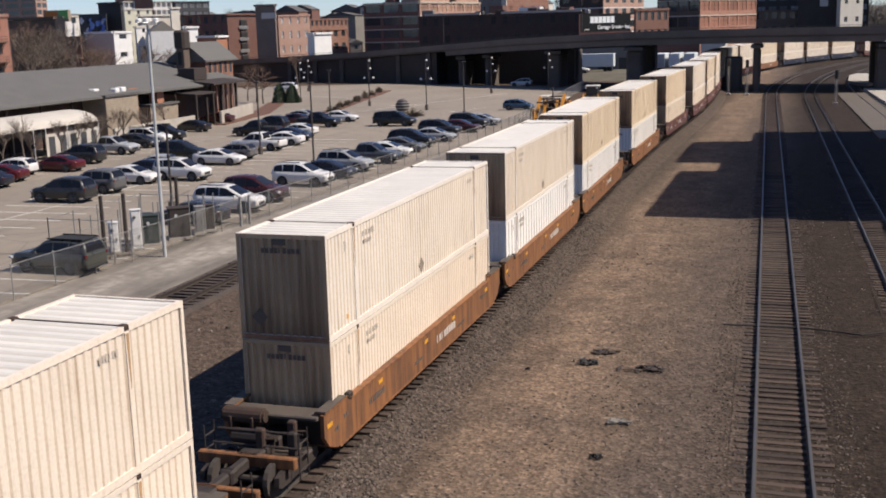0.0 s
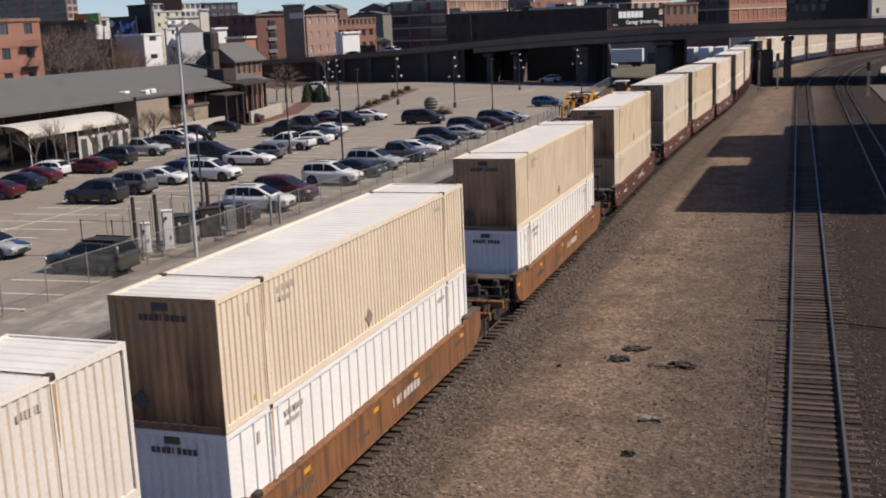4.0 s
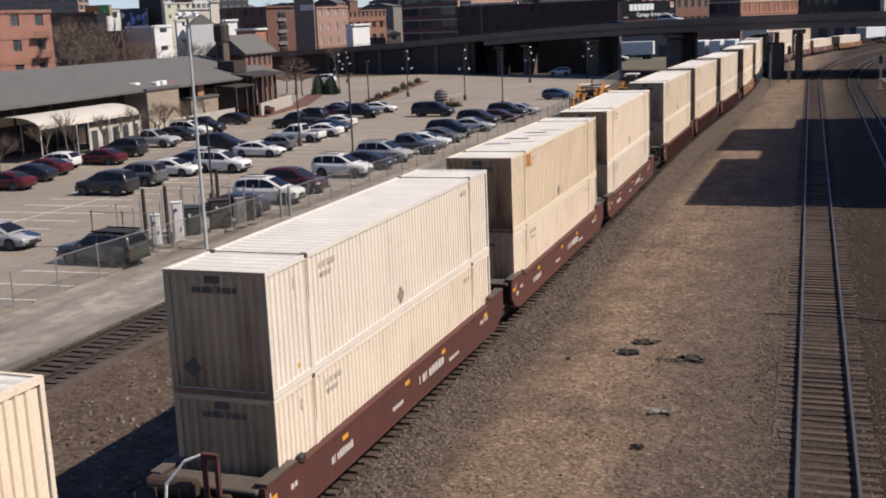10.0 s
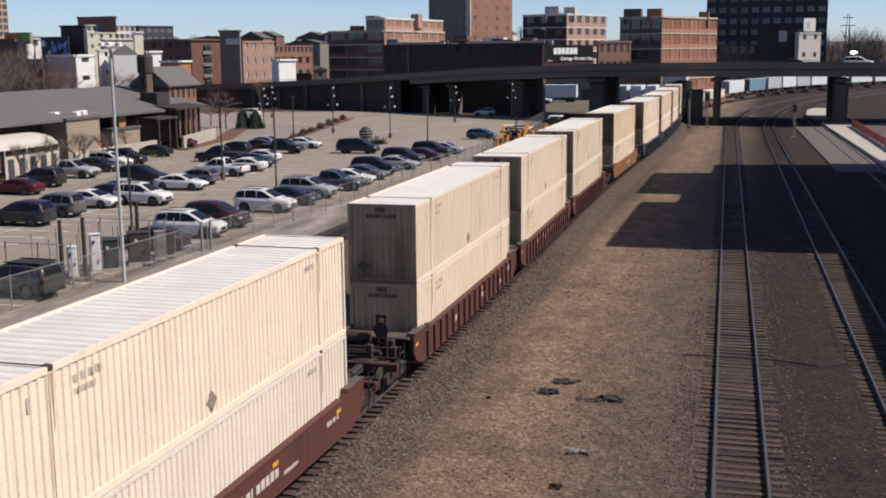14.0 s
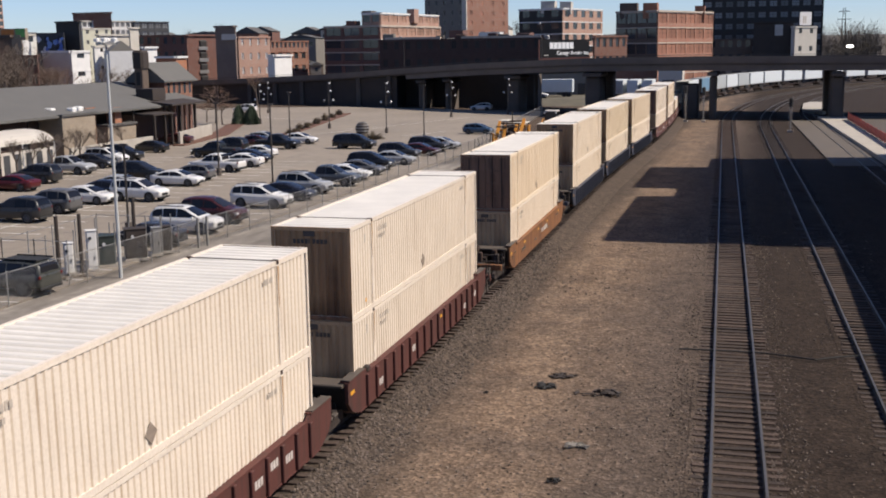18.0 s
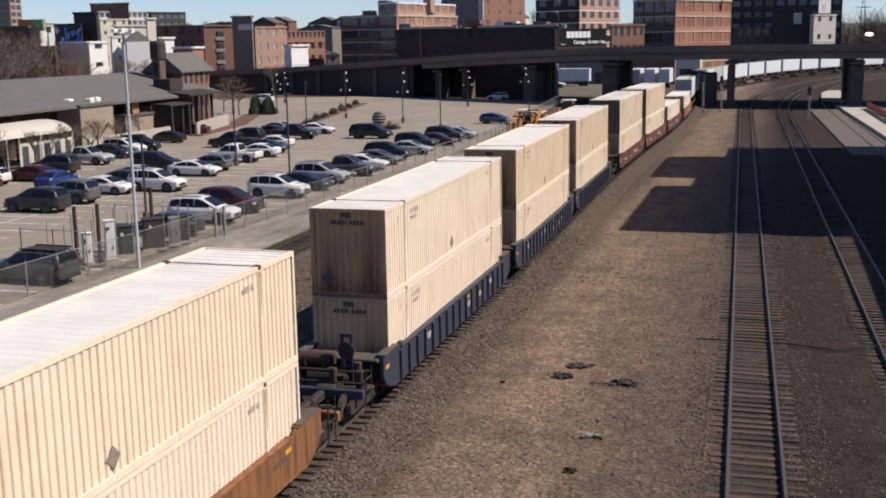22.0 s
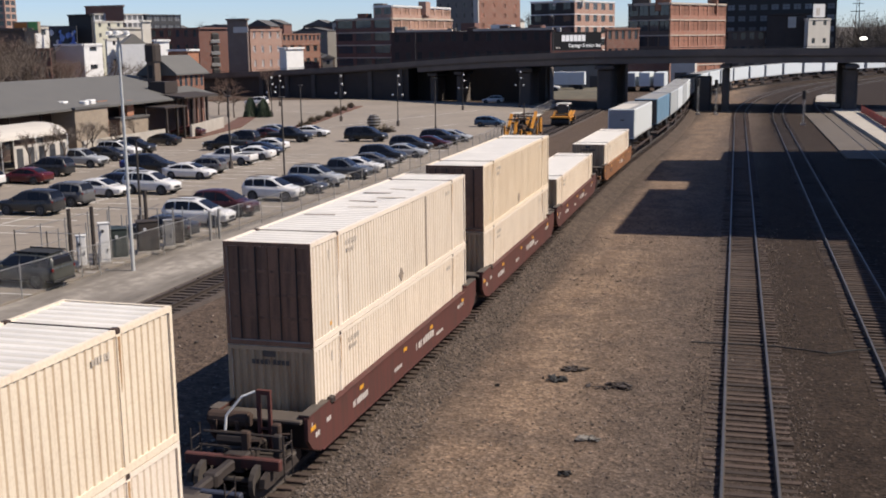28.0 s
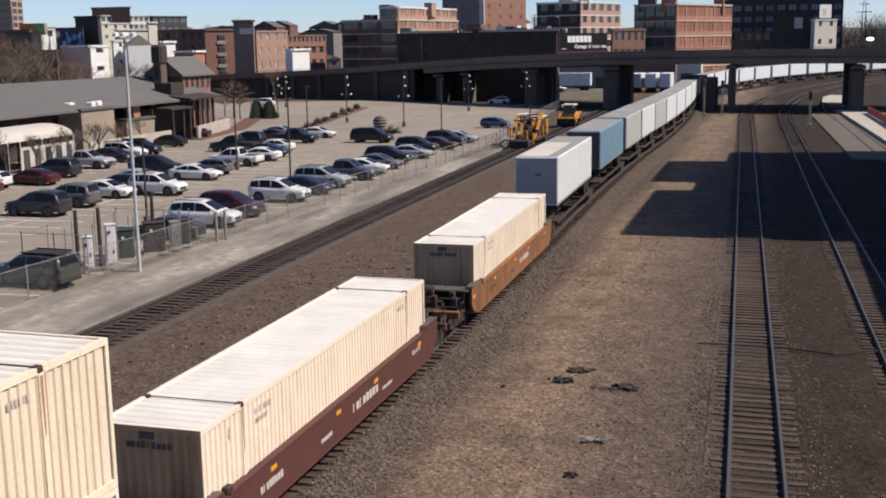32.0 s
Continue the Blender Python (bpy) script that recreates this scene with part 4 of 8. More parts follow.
                part("cross_pipe", kept(("cross_pipe", 0), lambda: Build().rod((-1.2, 0, 1.32), (1.2, 0, 1.32), 0.035, 6).rod((-1.2, -0.3, 1.05), (1.2, -0.3, 1.05), 0.03, 6), IRON), None, c, at=pose(0, -9.85, 0))
            part("brake_cylinder", kept(("brake_cylinder", colour), lambda: Build().rod((-0.5, 0, 1.12), (0.45, 0, 1.12), 0.2, 10).rod((0.45, 0, 1.12), (0.7, 0, 1.12), 0.1, 8), IRON), None, c, at=pose(-0.3, k * 9.75, 0))
        elif k > 0:
            truck(c, 9.73)
            part("joint", kept(("joint", 0), lambda: Build().rod((0, 0, 0.6), (0, 0, 1.12), 0.34, 12), IRON), None, c, "iron articulation joint", at=pose(0, 9.73, 0))
        part("hose", kept(("hose", 0), lambda: Build().rod((0, 0, 0.95), (0.1, 0.3, 0.6), 0.03).rod((0.1, 0.3, 0.6), (0.05, 0.7, 0.55), 0.03), BLACK), None, c, at=pose(0.5 * k, k * (reach - 0.6), 0, 0, 0, 0 if k > 0 else 180))
    if mast and colour != "orange":
        post = lambda: Build().box(-0.2, -0.11, -0.05, 0.05, 0.7, 2.35).box(0.11, 0.2, -0.05, 0.05, 0.7, 2.35).box(-0.2, 0.2, -0.06, 0.06, 2.28, 2.4).box(-0.2, 0.2, -0.04, 0.04, 1.3, 1.36)
        part("brake_stand", kept(("brake_stand", colour), post, hm), None, c, "upright brake stand", at=pose(0.35, -9.35, 0))
        if not ribbed:
            pipe = lambda: Build().rod((0.0, 0, 2.34), (-0.35, -0.1, 2.2), 0.035).rod((-0.35, -0.1, 2.2), (-0.75, -0.25, 1.7), 0.035).rod((-0.75, -0.25, 1.7), (-0.8, -0.3, 1.1), 0.035)
            part("grab_pole", kept(("grab_pole", 0), pipe, WHITE), None, c, "bent white grab pole", at=pose(0.1, -9.35, 0))
        else:
            part("brake_wheel", kept(("brake_wheel", 0), lambda: Build().rod((0, -0.1, 1.85), (0, -0.06, 1.85), 0.28, 12), IRON), None, c, "iron brake wheel", at=pose(0.35, -9.35, 0))
    rnd = random.Random(len(MOVERS) + 5)
    mark = MARK_DARK if colour == "orange" else MARK_WHITE
    out = 1.4525 if not ribbed else 1.5285
    if not ribbed:
        for y, z, w, h, n in ((-5.2, 0.72, 1.3, 0.2, 8), (-7.6, 0.95, 0.35, 0.14, 2), (-8.4, 0.8, 0.3, 0.16, 2), (-1.4, 0.62, 0.8, 0.12, 6), (1.6, 0.78, 2.2, 0.26, 8), (3.4, 0.6, 1.0, 0.1, 8), (6.6, 0.9, 0.9, 0.14, 6), (-8.6, 1.15, 0.2, 0.12, 1)):
            part("lettering", kept(("lettering", w, colour), lambda: bars(w, h, n, random.Random(int(w * 10))), MARK_WHITE if colour != "orange" or w > 2 else mark), None, c, at=pose(out, y + rnd.uniform(-0.2, 0.2), z + 0.16))
    else:
        y = -6.94
        while y < 7:
            if rnd.random() < 0.35:
                part("lettering", kept(("lettering", 0.5, colour), lambda: bars(0.5, 0.22, 3, random.Random(4)), MARK_WHITE), None, c, at=pose(1.454, y, rnd.choice((0.76, 0.9, 1.05))))
            y += 0.925
    for y in ((-8.7, -4.9, -0.6, 2.5, 6.9) if not ribbed else (-8.7, 1.4)):
        part("reflector", kept(("reflector", 0), lambda: Build().box(0, 0.008, -0.17, 0.17, -0.06, 0.06), MARK_YELLOW), None, c, "yellow reflector", at=pose(out if not ribbed else 1.454, y, 1.2))
    return c


# front of each stack along the train, its paints, ends, car and couplings
STACKS = [
    (-20.2, "cream", "cream", "dirty", "orange", 0, 1, 0, ""), (3.0, "cream", "cream", "dirty", "orange", 0, 1, 1, ""),
    (26.2, "pale", "cream", "dirty", "orange", 0, 1, 0, ""), (45.2, "pale", "white", "dirty", "orange", 0, 0, 0, ""), (64.4, "warm", "white", "rust", "orange", 0, 0, 1, ""),
    (87.4, "warm", "white", "rust", "orange", 0, 1, 1, ""), (110.6, "warm", "cream", "rust", "maroon", 0, 1, 1, ""),
    (133.9, "pale", "cream", "dirty", "maroon", 0, 1, 0, ""), (153.2, "warm", "cream", "rust", "maroon", 0, 0, 0, "patch"), (172.5, "cream", "pale", "rust", "maroon", 0, 0, 1, ""),
    (195.9, "cream", "cream", "dirty", "maroon", 1, 1, 0, ""), (215.2, "cream", "cream", "dirty", "maroon", 1, 0, 0, ""), (234.7, "cream", "cream", "rust", "maroon", 1, 0, 1, "streak"),
    (258.4, "warm", "cream", "doors", "orange", 0, 1, 1, ""),
    (281.6, "cream", "cream", "rust", "blue", 1, 1, 0, ""), (301.0, "warm", "cream", "rust", "blue", 1, 0, 0, ""), (320.4, "warm", "cream", "rust", "blue", 1, 0, 1, ""),
    (343.8, "cream", "cream", "doors", "maroon", 0, 1, 0, "seam"), (363.1, "warm", "cream", "doors", "maroon", 0, 0, 0, "streak"), (382.4, "", "cream", "dirty", "maroon", 0, 0, 1, ""),
    (405.5, "", "pale", "dirty", "orange", 0, 1, 1, ""),
]
HULL_WORDS = {"orange": "rust-streaked orange", "maroon": "dark maroon", "blue": "dark blue"}
PAINT_WORDS = {"cream": "cream-white", "warm": "yellowed cream", "pale": "pale grey-white", "white": "bright white"}
BASE = TRAIN_Z + 0.32
for s, upper, lower, end, hull, ribbed, fo, ro, extra in STACKS:
    mid = s + CL / 2
    car = well_car(hull, ribbed, fo, ro, fo, HULL_WORDS[hull] + (" ribbed" if ribbed else "") + " double-stack well car with faded white markings")
    MOVERS.append((car, mid, TRAIN_Z))
    e = "dirty" if end == "doors" else end
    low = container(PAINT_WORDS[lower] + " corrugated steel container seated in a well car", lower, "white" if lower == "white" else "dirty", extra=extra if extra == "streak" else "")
    MOVERS.append((low, mid, BASE))
    if upper:
        up = container(PAINT_WORDS[upper] + " corrugated steel container stacked on another" + (" with dark doors" if end == "doors" else ""), upper, "dark" if end == "doors" else e, doors=end == "doors", upper=True, extra=extra if extra != "streak" else "", ribbed_roof=s in (-20.2, 3.0, 26.2, 87.4, 110.6, 133.9, 153.2, 172.5, 215.2, 320.4, 343.8, 363.1))
        MOVERS.append((up, mid, BASE + CH + 0.02))


def trailer(length, colour):
    pm = {"white": TRAILER_WHITE, "blue": TRAILER_BLUE, "silver": TRAILER_SILVER}[colour]
    c = thing("road_trailer", {"white": "white box trailer riding on a spine car", "blue": "blue box trailer riding on a spine car", "silver": "dull silver box trailer riding on a spine car"}[colour], "trailer", group="trailers on the train")
    h = length / 2
    part("box", kept(("box", colour, length), lambda: Build().soft(-1.29, 1.29, -h, h, 1.3, 4.15, 0.06), pm), None, c)
    part("front_panel", kept(("front_panel", colour), lambda: Build().soft(-1.2, 1.2, -0.012, 0.0, 1.38, 4.05, 0.01), TRAILER_END_SHADE if colour != "blue" else MARK_DARK), None, c, "front panel in a shaded grey" if colour != "blue" else "dark front panel", at=pose(0, -h, 0))
    part("roof", kept(("roof", length), lambda: Build().box(-1.2, 1.2, -h + 0.1, h - 0.1, 4.154, 4.17), TRAILER_ROOF), None, c)
    part("vent_plate", kept(("vent_plate", 3), lambda: Build().box(-0.18, 0.18, -0.02, 0, -0.06, 0.06), MARK_DARK), None, c, at=pose(0.1, -h - 0.013, 3.1))
    part("rail_strip", kept(("rail_strip", length), lambda: Build().box(0, 0.012, -h + 0.05, h - 0.05, 1.32, 1.45), GALV), None, c, at=pose(1.292, 0, 0))
    for y in (h - 1.3, h - 2.5):
        w = part("axle", kept(("axle", 0), lambda: Build().rod((-1.2, 0, 0.95), (-0.75, 0, 0.95), 0.5, 14).rod((0.75, 0, 0.95), (1.2, 0, 0.95), 0.5, 14).rod((-0.8, 0, 0.95), (0.8, 0, 0.95), 0.08, 6), BLACK), None, c, "black tyres", at=pose(0, y, -0.1))
    for x in (-0.75, 0.75):
        part("landing_leg", kept(("landing_leg", 0), lambda: Build().box(-0.06, 0.06, -0.06, 0.06, 0.35, 1.3), IRON), None, c, at=pose(x, -h + 2.6, 0))
    if length > 14:
        part("roof_sheet", Build().box(-1.14, 0.62, -h + 0.16, 2.2, 4.171, 4.178), STUCCO, c, "pale clean sheet on the front half of the roof")
    return c


def spine_car(length):
    c = thing("spine_car", "low dark spine car with bare trucks under road trailers", "freight car", group="spine cars of the train")
    h = length / 2
    part("centre_beam", kept(("centre_beam", length), lambda: Build().soft(-0.35, 0.35, -h, h, 0.75, 1.2, 0.04), IRON), None, c)
    for y in (-h + 2.6, h - 2.0):
        part("platform", kept(("platform", 0), lambda: Build().soft(-1.32, 1.32, -1.3, 1.3, 0.88, 1.0, 0.03), IRON), None, c, at=pose(0, y, 0))
    for k in range(3):
        part("outrigger", kept(("outrigger", 0), lambda: Build().soft(-1.3, 1.3, -0.12, 0.12, 0.82, 1.02, 0.03), GRIME), None, c, at=pose(0, -h + 2.6 + (length - 5.2) / 3 * (k + 0.4), 0))
    part("hitch", kept(("hitch", 0), lambda: Build().soft(-0.4, 0.4, -0.2, 0.2, 1.2, 1.94, 0.05), IRON), None, c, at=pose(0, -h + 1.4, 0))
    part("side_rail", kept(("side_rail", length), lambda: Build().box(0, 0.1, -h + 0.8, h - 0.8, 0.95, 1.1), GRIME), None, c, "rusty side rail", at=pose(1.25, 0, 0))
    truck(c, h)
    return c


rnd = random.Random(11)
ROAD = [(425.9, 14.4, "white"), (445.0, 13.6, "blue"), (460.9, 10.6, "silver"), (472.6, 10.2, "white"), (483.6, 9.6, "silver"), (494.2, 11.0, "white")]
s = 506.4
for k in range(18):
    ROAD.append((s, rnd.choice((12.2, 13.6, 12.9)), rnd.choice(("white", "white", "silver", "white"))))
    s += ROAD[-1][1] + 1.9
for s, length, colour in ROAD:
    MOVERS.append((spine_car(length + 2.6 if s < 460 else length + 1.0), s + length / 2, TRAIN_Z))
    MOVERS.append((trailer(length, colour), s + length / 2, TRAIN_Z + 0.65))


def on_train(d, z):
    """The pose of a thing d metres up the line."""
    x, y, h = on_line(d)
    return pose(x, y, z, 0, 0, -math.degrees(h))


def on_deck(x):
    """The pose of a car in the near lane of the overpass, bound for the east."""
    x = min(x, 104)
    (y0, z0), (y1, z1) = along_deck(x - 1.5), along_deck(x + 1.5)
    return pose(x, (y0 + y1) / 2 - 2.0, (z0 + z1) / 2 - 0.9, 0, 0, math.degrees(math.atan2(y1 - y0, 3.0)))


def motions():
    for ob, s, z in MOVERS:
        walk(ob, [(t, on_train(s - SPEED * t, z)) for t in range(0, 33, 2)])
    walk(AISLE_CAR, [(t, pose(x, y, 0, 0, 0, turn)) for t, x, y, turn in ((0, -56.8, 24, 90), (19.2, -57.4, 73.9, 94), (21, -58.4, 79.0, 95), (23, -59.1, 85.2, 94), (25, -59.7, 91.4, 93), (27.6, -60.0, 97.4, 91), (28.5, -60.0, 98.4, 90), (32, -60.0, 98.4, 90))])
    for ob, x, speed in DECK_CARS:
        walk(ob, [(t, on_deck(x + speed * t)) for t in range(0, 33)])


# ---- overpass ----
DECK_LINE = [(110, 186, 10.0), (60, 189, 10.0), (18, 195, 10.1), (-7, 199, 10.2), (-28, 204, 10.1), (-50, 217, 9.3), (-69, 231, 8.2), (-93, 243, 6.8), (-117, 252, 5.8), (-150, 265, 4.6), (-210, 291, 3.0)]
pts = []
for i, (x, y, z) in enumerate(DECK_LINE):
    a, c = DECK_LINE[max(0, i - 1)], DECK_LINE[min(len(DECK_LINE) - 1, i + 1)]
    pts.append((x, y, z, math.atan2(c[0] - a[0], c[1] - a[1])))
overpass = thing("overpass", "dark concrete road overpass on round-edged piers across the tracks", "bridge", kind="structure")
# the deck runs to the west, so its left side faces the camera
part("deck", Build().ribbon(pts, [(-4.44, -1.4), (4.44, -1.4), (4.44, -0.9), (-4.44, -0.9)][::-1]), CONCRETE, overpass, "concrete road deck")
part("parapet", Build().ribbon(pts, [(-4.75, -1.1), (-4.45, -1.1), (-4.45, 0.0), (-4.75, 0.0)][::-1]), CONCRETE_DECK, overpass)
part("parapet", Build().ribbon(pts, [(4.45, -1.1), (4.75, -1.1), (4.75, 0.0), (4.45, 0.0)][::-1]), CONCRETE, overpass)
for o in (-4.2, -1.4, 1.4, 4.2):
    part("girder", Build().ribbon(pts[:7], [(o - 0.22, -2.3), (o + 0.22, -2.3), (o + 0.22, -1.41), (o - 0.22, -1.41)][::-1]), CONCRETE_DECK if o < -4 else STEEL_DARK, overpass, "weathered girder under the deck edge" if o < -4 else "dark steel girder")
part("far_deck", Build().ribbon(pts[:6], [(4.76, -1.1), (22.0, -1.1), (22.0, -0.45), (4.76, -0.45)][::-1]), CONCRETE, overpass, "concrete deck of the far roadway")
part("parapet", Build().ribbon(pts[:6], [(22.01, -1.1), (22.3, -1.1), (22.3, -0.2), (22.01, -0.2)][::-1]), CONCRETE, overpass)
for o in (8.0, 12.0, 16.0, 20.0):
    part("girder", Build().ribbon(pts[:6], [(o - 0.22, -2.55), (o + 0.22, -2.55), (o + 0.22, -1.11), (o - 0.22, -1.11)][::-1]), STEEL_DARK, overpass, "dark steel girder")
rail_b = Build()
for o in (-4.6,):
    rail_b.ribbon([(x, y, z, h) for x, y, z, h in pts], [(o - 0.05, 0.28), (o + 0.05, 0.28), (o + 0.05, 0.36), (o - 0.05, 0.36)][::-1])
part("hand_rail", rail_b, STEEL_DARK, overpass)


def along_deck(x):
    for a, c in zip(DECK_LINE, DECK_LINE[1:]):
        if c[0] <= x <= a[0]:
            f = (a[0] - x) / (a[0] - c[0])
            return a[1] + f * (c[1] - a[1]), a[2] + f * (c[2] - a[2])


for x, wide in ((52, 2.2), (12.8, 2.1), (-7.0, 1.1), (-28.0, 2.8), (-44.5, 2.6), (-67.5, 1.6), (-60.5, 1.2)):
    y, z = along_deck(x)
    p = part("pier", Build().soft(x - wide / 2, x + wide / 2, y - 3.4, y + 3.4, -0.4, z - 3.2, 0.35), CONCRETE, overpass, "stained concrete pier")
    if x > -50 and wide > 1.2:
        part("pier", Build().soft(x - wide / 2, x + wide / 2, y + 14.5, y + 19.5, -0.4, z - 2.56, 0.35), CONCRETE, overpass, "stained concrete pier")
    part("pier_cap", Build().soft(x - wide / 2 - (0.05 if x > 0 else 0.35), x + wide / 2 + (0.05 if x > 0 else 0.35), y - 4.4, y + 4.4, z - 3.2, z - 2.55, 0.2), CONCRETE, p)
b = Build()
for (x0, x1) in ((-74, -93), (-93, -117), (-117, -150), (-150, -205)):
    (y0, z0), (y1, z1) = along_deck(x0), along_deck(x1)
    q = [(x0, y0 - 4.0), (x0, y0 + 4.0), (x1, y1 + 4.0), (x1, y1 - 4.0)]
    b.add([(x, y, -0.4) for x, y in q] + [(q[0][0], q[0][1], z0 - 1.4), (q[1][0], q[1][1], z0 - 1.4), (q[2][0], q[2][1], z1 - 1.4), (q[3][0], q[3][1], z1 - 1.4)],
          [(0, 3, 7, 4), (1, 5, 6, 2), (0, 4, 5, 1), (3, 2, 6, 7)])
part("retaining_wall", b, SHADED_WALL, overpass, "dark retaining wall")
part("back_wall", Build().prism([(-75, 236.5), (-43.6, 226), (-43.6, 228), (-75, 238.5)], "z", -0.4, 7.4), SHADED_WALL, overpass, "dark abutment wall under the deck")
for x in (-76, -84.5, -93, -101, -109, -117, -128, -140):
    y, z = along_deck(x)
    part("pilaster", Build().soft(x - 0.5, x + 0.5, y - 4.6, y - 3.9, -0.4, z - 1.15, 0.08), CONCRETE, overpass)


# ---- buildings ----
def block(name, label, corner, left, right, z0, top, wall, glass=GLASS, cols=(6, 6), floors=4, wall_right=None, sill=0.45, pier=0.35, band=None, roof=ROOF_FLAT, deep=0.22, group="", glass_right=None):
    """A building seen at a corner. corner, left, right: its footprint's near corner and the two next to it; the rest follows.
    Each visible wall is a core with real piers and spandrels in front and panes set back between them."""
    if right is None:
        right = (corner[0] * (1 + 14 / corner[1]), corner[1] + 14)
    c, l, r = Vector((*corner, 0)), Vector((*left, 0)), Vector((*right, 0))
    t = thing(name, label, "building", group=group)
    far = l + r - c
    foot = [c, r, far, l]
    core = Build().add([(p.x, p.y, z0) for p in foot] + [(p.x, p.y, top - 0.05) for p in foot], [(0, 1, 5, 4), (1, 2, 6, 5), (2, 3, 7, 6), (3, 0, 4, 7), (4, 5, 6, 7)])
    part("core", core, wall, t)
    part("roof", Build().add([(p.x, p.y, top) for p in foot], [(0, 1, 2, 3)]), roof, t, "flat tarred roof")
    mid = (c + far) / 2
    cop = Build()
    for a, e in ((l, c), (c, r), (r, far), (far, l)):
        d = (e - a).normalized()
        n = Vector((d.y, -d.x, 0))
        n = n if (a - mid).dot(n) > 0 else -n
        q = [a - n * 0.1, e - n * 0.1, e + n * 0.42, a + n * 0.42]
        cop.add([(p.x, p.y, top + 0.02) for p in q] + [(p.x, p.y, top + 0.5) for p in q], [(0, 3, 2, 1), (4, 5, 6, 7), (0, 1, 5, 4), (1, 2, 6, 5), (2, 3, 7, 6), (3, 0, 4, 7)])
    part("coping", cop, band or wall, t)
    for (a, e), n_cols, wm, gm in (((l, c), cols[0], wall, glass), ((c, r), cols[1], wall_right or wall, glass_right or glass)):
        if not n_cols:
            continue
        length = (e - a).length
        d = (e - a).normalized()
        n = Vector((d.y, -d.x, 0))
        n = n if (a - mid).dot(n) > 0 else -n
        rot = Matrix(((d.x, n.x, 0, a.x), (d.y, n.y, 0, a.y), (0, 0, 1, z0), (0, 0, 0, 1)))
        fh, cw = (top - z0) / floors, length / n_cols
        lx, lz = [0.0], [0.0]
        for k in range(n_cols):
            lx += [k * cw + cw * pier / 2, (k + 1) * cw - cw * pier / 2]
        lx.append(length)
        for k in range(floors):
            lz += [k * fh + fh * sill, (k + 1) * fh - 0.12]
        lz.append(top - z0)
        nx = len(lx)
        v = [(x, deep, z) for z in lz for x in lx] + [(x, 0.004, z) for z in lz for x in lx]
        back, q = nx * len(lz), []
        for j in range(len(lz) - 1):
            for i in range(nx - 1):
                o = j * nx + i
                ring = (o, o + 1, o + nx + 1, o + nx)
                if i % 2 == 1 and j % 2 == 1:
                    q += [(ring[m], ring[(m + 1) % 4], ring[(m + 1) % 4] + back, ring[m] + back) for m in range(4)]
                else:
                    q.append(ring)
        for j in range(len(lz) - 1):
            q += [(j * nx, (j + 1) * nx, (j + 1) * nx + back, j * nx + back), (j * nx + nx - 1, (j + 1) * nx + nx - 1, (j + 1) * nx + nx - 1 + back, j * nx + nx - 1 + back)]
        top_row = (len(lz) - 1) * nx
        q += [(top_row + i, top_row + i + 1, top_row + i + 1 + back, top_row + i + back) for i in range(nx - 1)]
        face = Build().add(v, q)
        ob = part("facade", face, wm, t, at=rot)
        if band:
            for k in range(1, floors + 1):
                part("string_course", Build().box(-0.02, length + 0.02, 0.1, deep + 0.06, k * fh - 0.2, k * fh + 0.12), band, ob)
        pane = Build().box(-cw * (1 - pier) / 2, cw * (1 - pier) / 2, 0, 0.03, 0, fh * (1 - sill) - 0.14).mesh("pane", gm)
        bar = Build().box(-0.05, 0.05, 0.032, 0.07, 0, fh * (1 - sill) - 0.13).box(-cw * (1 - pier) / 2, cw * (1 - pier) / 2, 0.032, 0.07, fh * (1 - sill) * 0.5 - 0.04, fh * (1 - sill) * 0.5 + 0.04).mesh("mullion", TIMBER_DARK)
        for k in range(floors):
            for j in range(n_cols):
                wdw = part("window", pane, None, ob, at=pose((j + 0.5) * cw, 0.01, k * fh + fh * sill + 0.01))
                if cw > 2.2:
                    part("mullion", bar, None, wdw)
    return t


